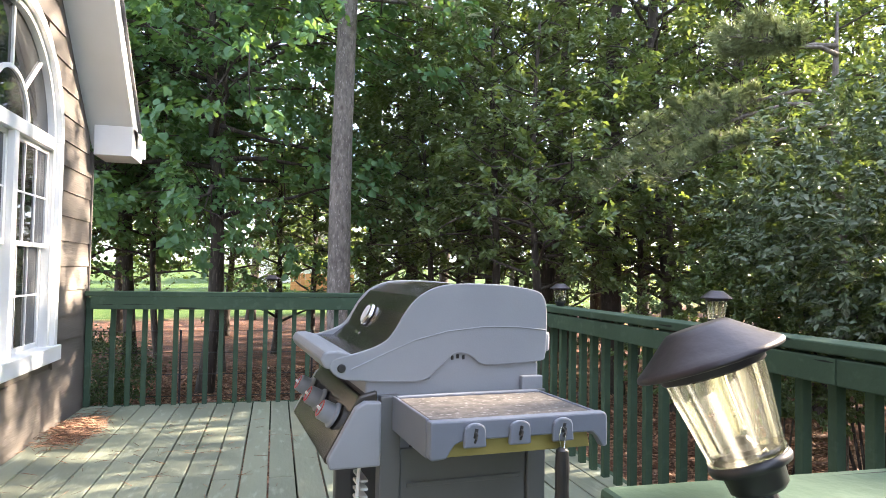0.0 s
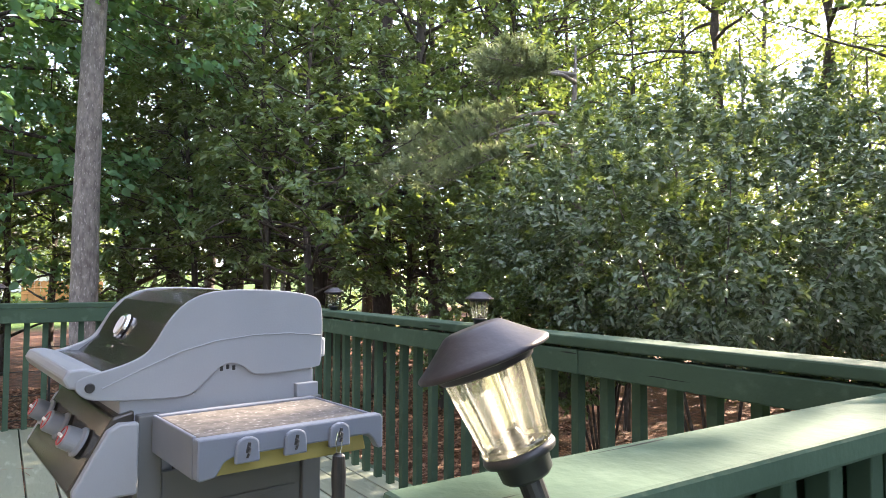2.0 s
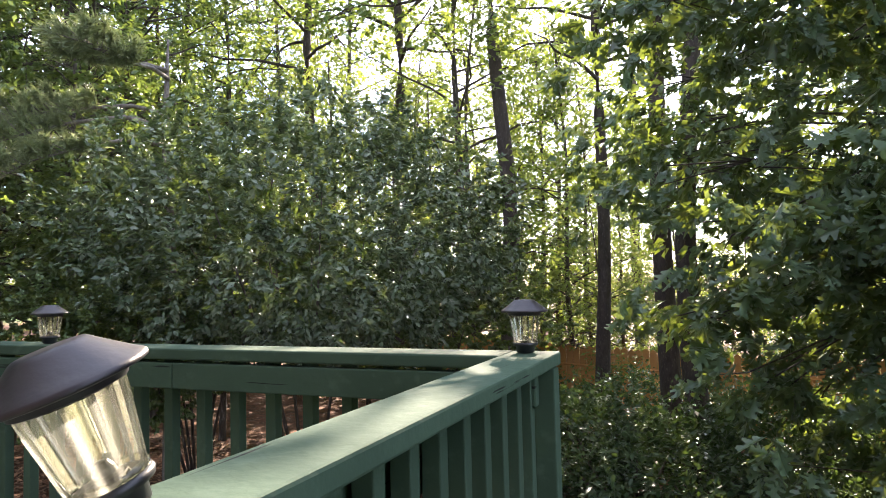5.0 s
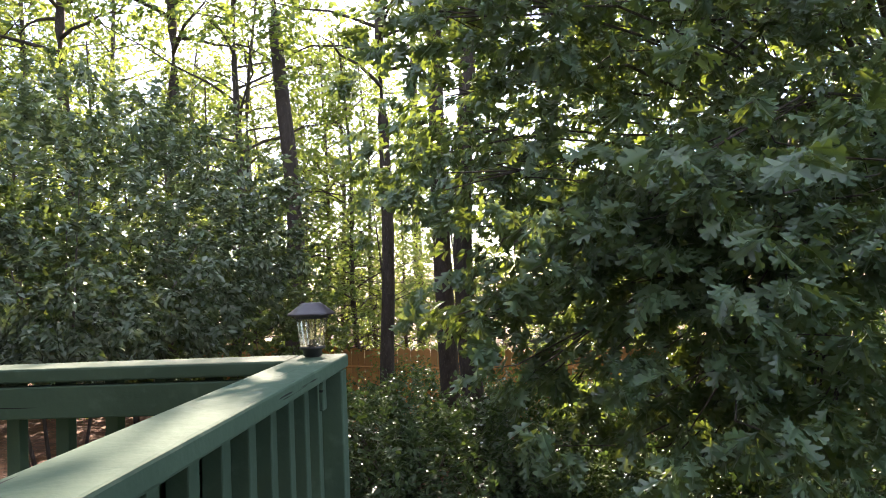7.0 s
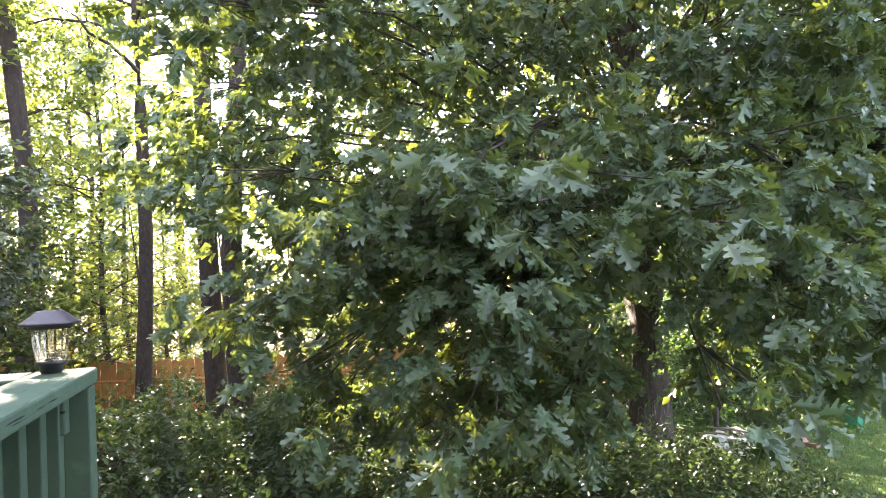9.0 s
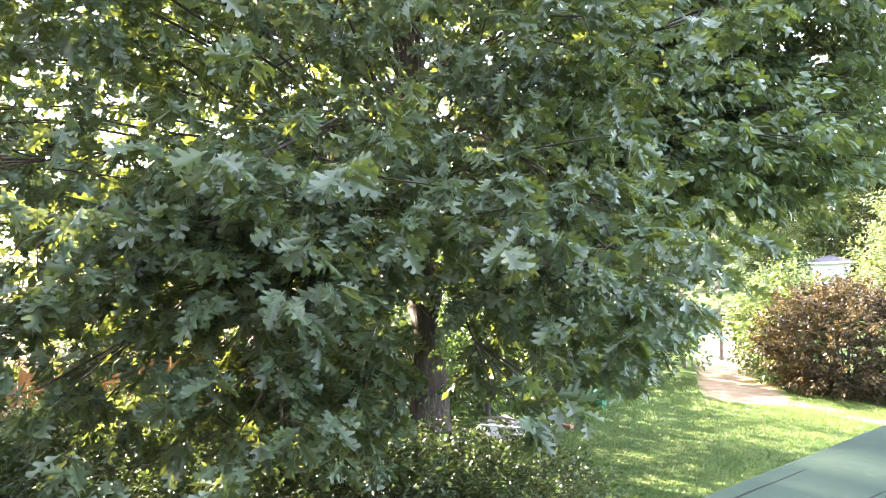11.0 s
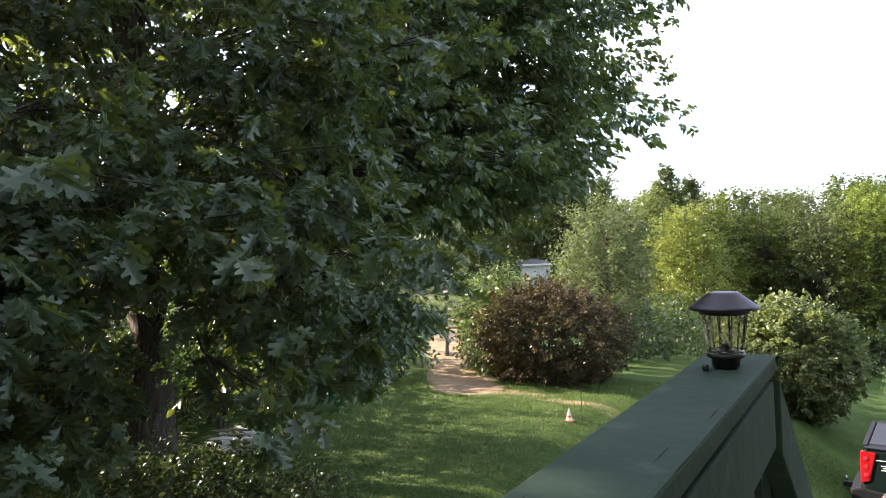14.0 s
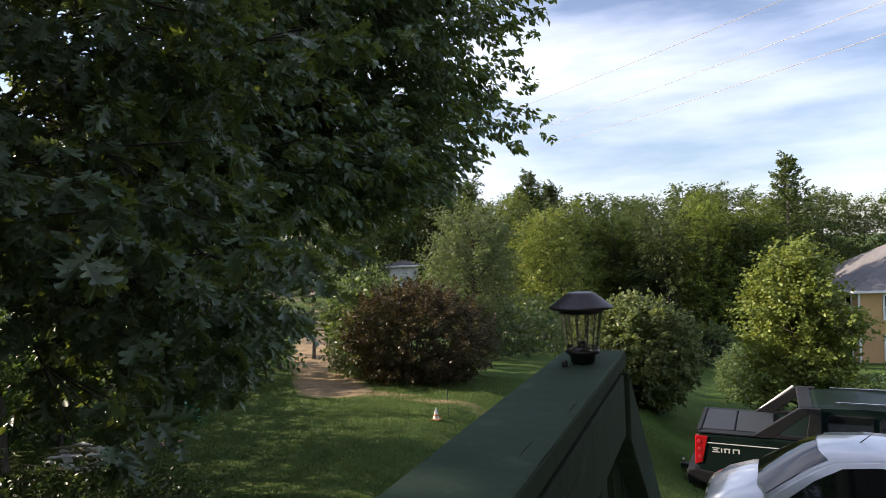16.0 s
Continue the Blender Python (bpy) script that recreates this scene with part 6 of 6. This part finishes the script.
    for lift in (0.014, 0.024):
        rows.append([[(x - 0.5 * lift - 0.09 * min(1, 2 * (1 - abs(u))), W / 2 - u * (0.80 - (v - 0.98) * 0.46), v + lift + 0.035 * min(1, 2 * (1 - abs(u)))) for u in (1, 0.5, 0, -0.5, -1)] for x, v in front])
    bm = bmesh.new()
    grid = [[[bm.verts.new(p) for p in line] for line in sheet] for sheet in rows]
    for sheet in grid:
        for a_, b_ in zip(sheet, sheet[1:]):
            for k in range(4):
                bm.faces.new((a_[k], a_[k + 1], b_[k + 1], b_[k]))
    bmesh.ops.recalc_face_normals(bm, faces=bm.faces)
    part("windscreen", bm, CAR_GLASS, c, "windscreen reflecting trees", smooth=True)
    for s in (1, -1):
        def yy(v):
            return W / 2 - s * v
        pane = [(1.02, 1.02), (2.80, 1.03), (3.02, 1.20), (2.86, 1.36), (2.5, 1.42), (1.95, 1.425), (1.60, 1.385), (1.30, 1.23)]
        bm = lofted([[(x, flank(v, s, o), v) for x, v in pane] for o in (-0.004, 0.007)])
        part("side_window", bm, CAR_GLASS, c)
        part("headlight", lofted([[(0.04, yy(0.40 + o), 0.60), (0.30, yy(0.79 + o), 0.68), (0.52, yy(0.835 + o), 0.80), (0.12, yy(0.60 + o), 0.72)] for o in (0.0, 0.02)]), CHROME, c, "headlight")
        part("wing_mirror", box(1.34, 1.52, min(yy(0.86), yy(1.02)), max(yy(0.86), yy(1.02)), 0.94, 1.08, 0.03), CAR_WHITE, c)
    part("grille", box(-0.012, 0.03, 0.50, W - 0.50, 0.40, 0.52, 0.01), TRIM_BLACK, c)
    part("antenna", tube([(1.85, W / 2, 1.52), (1.98, W / 2, 1.64)], [0.008, 0.004], 8), BLACK, c)
    part("wiper", tube([(0.76, 0.45, 1.06), (0.90, 0.95, 1.145)], [0.008, 0.006], 6), BLACK, c)
    for xx in (0.70, 2.85):
        for w_ in (0.12, W - 0.12):
            wheel(c, xx, w_, 0.31, 0.2)
    return c


build_truck()
build_car()


# ---------------------------------------------------------------- fences, houses, wires
def build_fence(name, label, p0, p1, height, picket, gap, material, step=0.0):
    f = thing(name, label, "fence", kind="structure")
    (x0, y0), (x1, y1) = p0, p1
    length = math.hypot(x1 - x0, y1 - y0)
    ang = math.degrees(math.atan2(y1 - y0, x1 - x0))
    bm = box(-picket / 2, picket / 2, -0.009, 0.009, -0.1, height - 0.03)
    v = [bm.verts.new(c) for c in ((-picket / 2, -0.009, height - 0.03), (picket / 2, -0.009, height - 0.03), (0, -0.009, height + 0.02), (-picket / 2, 0.009, height - 0.03), (picket / 2, 0.009, height - 0.03), (0, 0.009, height + 0.02))]
    for q in ((0, 1, 2), (5, 4, 3), (1, 4, 5, 2), (3, 0, 2, 5)):
        bm.faces.new([v[i] for i in q])
    plank = mesh_of("picket", bm, material)
    n = int(length / (picket + gap))
    for i in range(n):
        u = (i + 0.5) / n
        x, y = x0 + (x1 - x0) * u, y0 + (y1 - y0) * u
        part("picket", plank, None, f, place=pose(x, y, float(ground_z(x, y)) + 0.02 * math.sin(i * 1.7), 0, 0, ang))
    for h in (0.35, height - 0.4):
        pts = [(x0 + (x1 - x0) * u, y0 + (y1 - y0) * u, float(ground_z(x0 + (x1 - x0) * u, y0 + (y1 - y0) * u)) + h) for u in np.linspace(0, 1, 14)]
        part("rail", tube(pts, [0.035] * 14, 4), material, f)
    return f


fx = [polar(a_, d_) for a_, d_ in ((66, 15.6), (104, 14.6))]
build_fence("cedar_fence", "orange cedar picket fence behind the trees", fx[0][:2], fx[1][:2], 1.75, 0.135, 0.008, CEDAR)
nx = [polar(a_, d_) for a_, d_ in ((1.2, 43), (6.5, 42))]
build_fence("far_fence", "brown wooden fence of a neighbouring garden", nx[0][:2], nx[1][:2], 1.1, 0.3, 0.01, CEDAR)

wire_fence = thing("wire_fence", "thin black metal garden fence among the trees", "fence", kind="structure")
for i in range(9):
    x = -3.6 + i * 1.05
    z = float(ground_z(x, 11.5))
    part("fence_post", box(x - 0.016, x + 0.016, 11.484, 11.516, z - 0.1, z + 1.22, 0.003), BLACK, wire_fence)
for h in (1.2, 0.85, 0.5, 0.15):
    part("wire", tube([(-3.6 + k * 1.05, 11.48, float(ground_z(-3.6 + k * 1.05, 11.5)) + h) for k in range(9)], [0.007] * 9, 5), BLACK, wire_fence)


def far_house(name, label, at, turn, wide, deep, eave, ridge, wall_mat, roof_mat, windows):
    """A two-storey house with a hipped roof, windows framed in white."""
    x, y, z = at
    h = thing(name, label, "house", place=pose(x, y, z, 0, 0, turn))
    part("wall", box(-wide / 2, wide / 2, -deep / 2, deep / 2, -1.0, eave, 0.02), wall_mat, h)
    o = 0.45
    bm = bmesh.new()
    r = max(0.2, wide / 2 - deep / 2)
    v = [bm.verts.new(c) for c in ((-wide / 2 - o, -deep / 2 - o, eave), (wide / 2 + o, -deep / 2 - o, eave), (wide / 2 + o, deep / 2 + o, eave), (-wide / 2 - o, deep / 2 + o, eave), (-r, 0, ridge), (r, 0, ridge))]
    for q in ((0, 1, 5, 4), (1, 2, 5), (2, 3, 4, 5), (3, 0, 4), (3, 2, 1, 0)):
        bm.faces.new([v[i] for i in q])
    part("roof", bm, roof_mat, h)
    part("eave_board", box(-wide / 2 - o - 0.02, wide / 2 + o + 0.02, -deep / 2 - o - 0.02, deep / 2 + o + 0.02, eave - 0.16, eave - 0.002, 0.01), WHITE, h)
    for side, u, zz in windows:
        w = part("window", box(-0.42, 0.42, -0.03, 0.03, -0.72, 0.72), CAR_GLASS, h, place=(pose(u, -deep / 2 - 0.012, zz) if side == "front" else pose(wide / 2 + 0.012, u, zz, 0, 0, 90) if side == "right" else pose(-wide / 2 - 0.012, u, zz, 0, 0, 90)))
        for b in ((-0.54, -0.42, -0.84, 0.84), (0.42, 0.54, -0.84, 0.84), (-0.418, 0.418, 0.72, 0.84), (-0.418, 0.418, -0.84, -0.72), (-0.418, 0.418, -0.03, 0.03)):
            part("window_frame", box(b[0], b[1], -0.05, 0.05, b[2], b[3]), WHITE, w)
    for sx in (-1, 1):
        for sy in (-1, 1):
            part("corner_trim", box(sx * wide / 2 - 0.05, sx * wide / 2 + 0.05, sy * deep / 2 - 0.05, sy * deep / 2 + 0.05, -1.0, eave - 0.17), WHITE, h)
    return h


hx, hy, _ = polar(-166.9, 57)
far_house("yellow_house", "tan two-storey house with grey hipped roof across the valley", (hx, hy, -7.7), 100, 10.5, 11.0, 4.9, 8.4, STUCCO, SHINGLE,
          [(s, u, zz) for s in ("front", "right") for u in (-3.6, -1.2, 1.2, 3.6) for zz in (1.2, 3.8)] + [("left", u, zz) for u in (-3.4, 0.0, 3.4) for zz in (1.2, 3.8)])
hx, hy, hz = polar(154.2, 64)
far_house("white_house", "white house glimpsed between the trees", (hx, hy, hz - 0.5), -60, 2.4, 2.6, 4.4, 4.9, WHITE, SHINGLE, [("front", 0.0, 3.4)])
hx, hy, hz = polar(3.2, 56)
far_house("neighbour_house", "pale neighbouring house beyond the lawn", (hx, hy, hz), 10, 9.0, 8.0, 2.8, 5.0, WHITE, SHINGLE, [("front", u, 1.5) for u in (-2.5, 0.0, 2.5)])


def wire(a0, e0, d0, a1, e1, d1, sag):
    p = [Vector((d * math.sin(radians(az)), d * math.cos(radians(az)), 1.17 + d * math.tan(radians(el)))) for az, el, d in ((a0, e0, d0), (a1, e1, d1))]
    pts = [p[0].lerp(p[1], u) - Vector((0, 0, sag * 4 * u * (1 - u))) for u in np.linspace(-0.3, 1.5, 40)]
    w = thing("power_line", "thin grey overhead power line", "cable", "overhead power lines")
    part("cable", tube(pts, [0.022] * 40, 5), STICK, w)


wire(159.3, 9.7, 95, -163.5, 19.5, 45, 0.35)
wire(164.2, 9.0, 95, -163.7, 16.6, 45, 0.35)
wire(165.2, 7.7, 95, -163.8, 14.4, 45, 0.35)


# ---------------------------------------------------------------- small things on the lawn and deck
def on_ground(az, dist, turn=0.0):
    x, y, z = polar(az, dist)
    return pose(x, y, z, 0, 0, turn)


cone = thing("garden_cone", "small orange and white striped marker cone on the lawn", "cone", place=on_ground(156.3, 12.4) @ Matrix.Scale(0.72, 4))
part("cone_base", box(-0.11, 0.11, -0.11, 0.11, -0.01, 0.02, 0.006), ORANGE, cone)
part("cone_body", lathe([(0.0, 0.02), (0.085, 0.02), (0.05, 0.14), (0.028, 0.24), (0.016, 0.30), (0.0, 0.302)], 20), WHITE, cone)
part("stripe", lathe([(0.066, 0.09), (0.0525, 0.138), (0.0535, 0.1385), (0.0675, 0.0905)], 20), ORANGE, cone)
rod = thing("garden_rod", "thin dark metal rod standing in the lawn", "stake", place=on_ground(157.4, 12.5))
part("rod", tube([(0, 0, -0.1), (0.01, 0, 0.6)], [0.007, 0.006], 6), BLACK, rod)

bin_ = thing("green_bin", "green plastic garden bin at the lawn's edge", "bin", place=on_ground(136.4, 14.2, 20) @ Matrix.Scale(0.6, 4))
part("bin_body", prism([(-0.20, 0.0), (0.20, 0.0), (0.25, 0.55), (-0.25, 0.55)], -0.2, 0.2, "y", 0.02), GREEN_BIN, bin_)
part("bin_lid", box(-0.27, 0.27, -0.24, 0.24, 0.552, 0.60, 0.015), GREEN_BIN, bin_)
barrow = thing("green_tarp_heap", "green plastic sheet lying behind the oak", "tarpaulin", place=on_ground(119, 12.6, 40))
part("sheet", lathe([(0.0, 0.36), (0.3, 0.33), (0.6, 0.22), (0.75, 0.08), (0.85, 0.0)], 14), GREEN_BIN, barrow)
rng = random.Random(31)
for i in range(9):
    x, y, z = polar(130.5 + i * 0.55 + rng.uniform(-0.2, 0.2), 12.6 + rng.uniform(-0.3, 0.4))
    b = part("brick", box(-0.1, 0.1, -0.05, 0.05, -0.01, 0.062, 0.006), BRICK, None, place=pose(x, y, z, rng.uniform(-8, 8), rng.uniform(-8, 8), rng.uniform(0, 180)))
    tagged(b, "loose weathered clay brick at the lawn's edge", "brick", "bricks along the lawn's edge")
pile = thing("board_pile", "heap of broken white boards and bleached sticks under the oak", "debris", place=on_ground(128.6, 11.6))
for i in range(26):
    ln = rng.uniform(0.5, 1.2)
    m_ = pose(rng.uniform(-0.45, 0.45), rng.uniform(-0.35, 0.35), 0.05 + 0.014 * i, rng.uniform(-10, 10), rng.uniform(-10, 16), rng.uniform(-35, 35))
    if i % 3:
        part("stick", tube([(-ln / 2, 0, 0), (0, rng.uniform(-0.04, 0.04), 0.02), (ln / 2, 0, 0)], [0.018, 0.016, 0.010], 6), STICK, pile, place=m_)
    else:
        part("board", box(-ln / 2, ln / 2, -0.06, 0.06, -0.008, 0.008, 0.002), WHITE, pile, place=m_)


def needle_litter(name, label, centre, spread, count, length, seed, z, material, height=0.03):
    r = np.random.default_rng(seed)
    c = np.stack([centre[0] + r.normal(0, spread[0], count), centre[1] + r.normal(0, spread[1], count), z + np.abs(r.normal(0, height, count)) * np.exp(-0)], -1)
    a_ = r.uniform(0, 2 * math.pi, count)
    d = np.stack([np.cos(a_), np.sin(a_), r.normal(0, 0.12, count)], -1) * (length * r.uniform(0.6, 1.1, count))[:, None] / 2
    w = np.stack([-np.sin(a_), np.cos(a_), 0 * a_], -1) * 0.0022
    lift = np.array([0, 0, 0.0035])
    v = np.stack([c - d - w, c - d + w, c + d, c + lift], 1)
    c[:, 2] = np.maximum(c[:, 2], z)
    f = np.array([(0, 1, 2), (0, 3, 1), (1, 3, 2), (2, 3, 0)])[None] + (np.arange(count) * 4)[:, None, None]
    v[..., 2] = np.maximum(v[..., 2], z)
    return tagged(new(name, raw_mesh(name, v.reshape(-1, 3), f.reshape(-1, 3), material)), label, "pine straw", kind="stuff")


needle_litter("pine_straw_drift", "drift of reddish brown pine needles on the deck by the wall", (-1.33, 5.0), (0.075, 0.20), 1300, 0.13, 5, 0.004, STRAW, 0.012)
needle_litter("pine_straw_drift", "loose brown pine needles scattered over the deck boards", (-0.6, 4.2), (0.4, 0.6), 110, 0.12, 6, 0.004, STRAW, 0.003)


# ---------------------------------------------------------------- grass and litter
def scatter(name, label, category, region, count, seed, size, material, upright):
    """Blades or fallen leaves over a stretch of ground; region tells whether a place bears them."""
    r = np.random.default_rng(seed)
    x, y = r.uniform(region[0], region[1], count), r.uniform(region[2], region[3], count)
    keep = region[4](x, y)
    x, y = x[keep], y[keep]
    n = len(x)
    z = ground_z(x, y)
    a_ = r.uniform(0, 2 * math.pi, n)
    base = np.stack([x, y, z - 0.005], -1)
    d = np.stack([np.cos(a_), np.sin(a_), np.full(n, upright) + r.normal(0, 0.25, n)], -1)
    d = unit(d) * (size * r.uniform(0.5, 1.3, n))[:, None]
    w = np.stack([-np.sin(a_), np.cos(a_), r.normal(0, 0.2, n)], -1) * (size * (0.10 if upright > 0.5 else 0.3))
    if upright > 0.5:
        v = np.stack([base - w, base + w, base + d], 1)
        f = np.arange(3 * n).reshape(-1, 3)
    else:
        base[:, 2] += 0.015
        v = np.stack([base, base + d * 0.5 + w, base + d, base + d * 0.5 - w], 1)
        f = np.arange(4 * n).reshape(-1, 4)
    return tagged(new(name, raw_mesh(name, v.reshape(-1, 3), f, material)), label, category, kind="stuff")


def lawn_here(x, y):
    return (x * 0.52 + y * 0.85 + 0.3 < 0.2) & (np.hypot(x, y) > 5) & (dist_to(x, y, [(8.5, -13.5), (12, -18), (16.5, -25)]) > 0.9)


scatter("grass", "short uneven mown grass of the lawn", "grass", (-3.0, 11.0, -17.0, -4.0, lawn_here), 150000, 3, 0.06, GRASS, 1.2)
scatter("leaf_litter", "brown fallen leaves and pine straw beyond the railing", "leaf litter", (-4.0, 9.0, 6.2, 15.0, lambda x, y: x == x), 42000, 4, 0.085, STRAW, 0.12)
scatter("leaf_litter", "brown fallen leaves under the trees beside the deck", "leaf litter", (2.2, 15.0, -5.0, 6.2, lambda x, y: x * 0.52 + y * 0.85 + 0.3 > 0.0), 42000, 5, 0.085, STRAW, 0.12)

nut = thing("acorn", "small dark acorn lying on the railing cap", "acorn", place=pose(0.352, -1.325, RAIL + 0.0005))
part("nut", lathe([(0.0, 0.0), (0.005, 0.001), (0.007, 0.005), (0.006, 0.010), (0.0, 0.012)], 14), BLACK, nut)
part("cap", lathe([(0.0, 0.015), (0.004, 0.014), (0.0068, 0.0105), (0.0066, 0.0095), (0.0, 0.0095)], 14), BRONZE, nut)
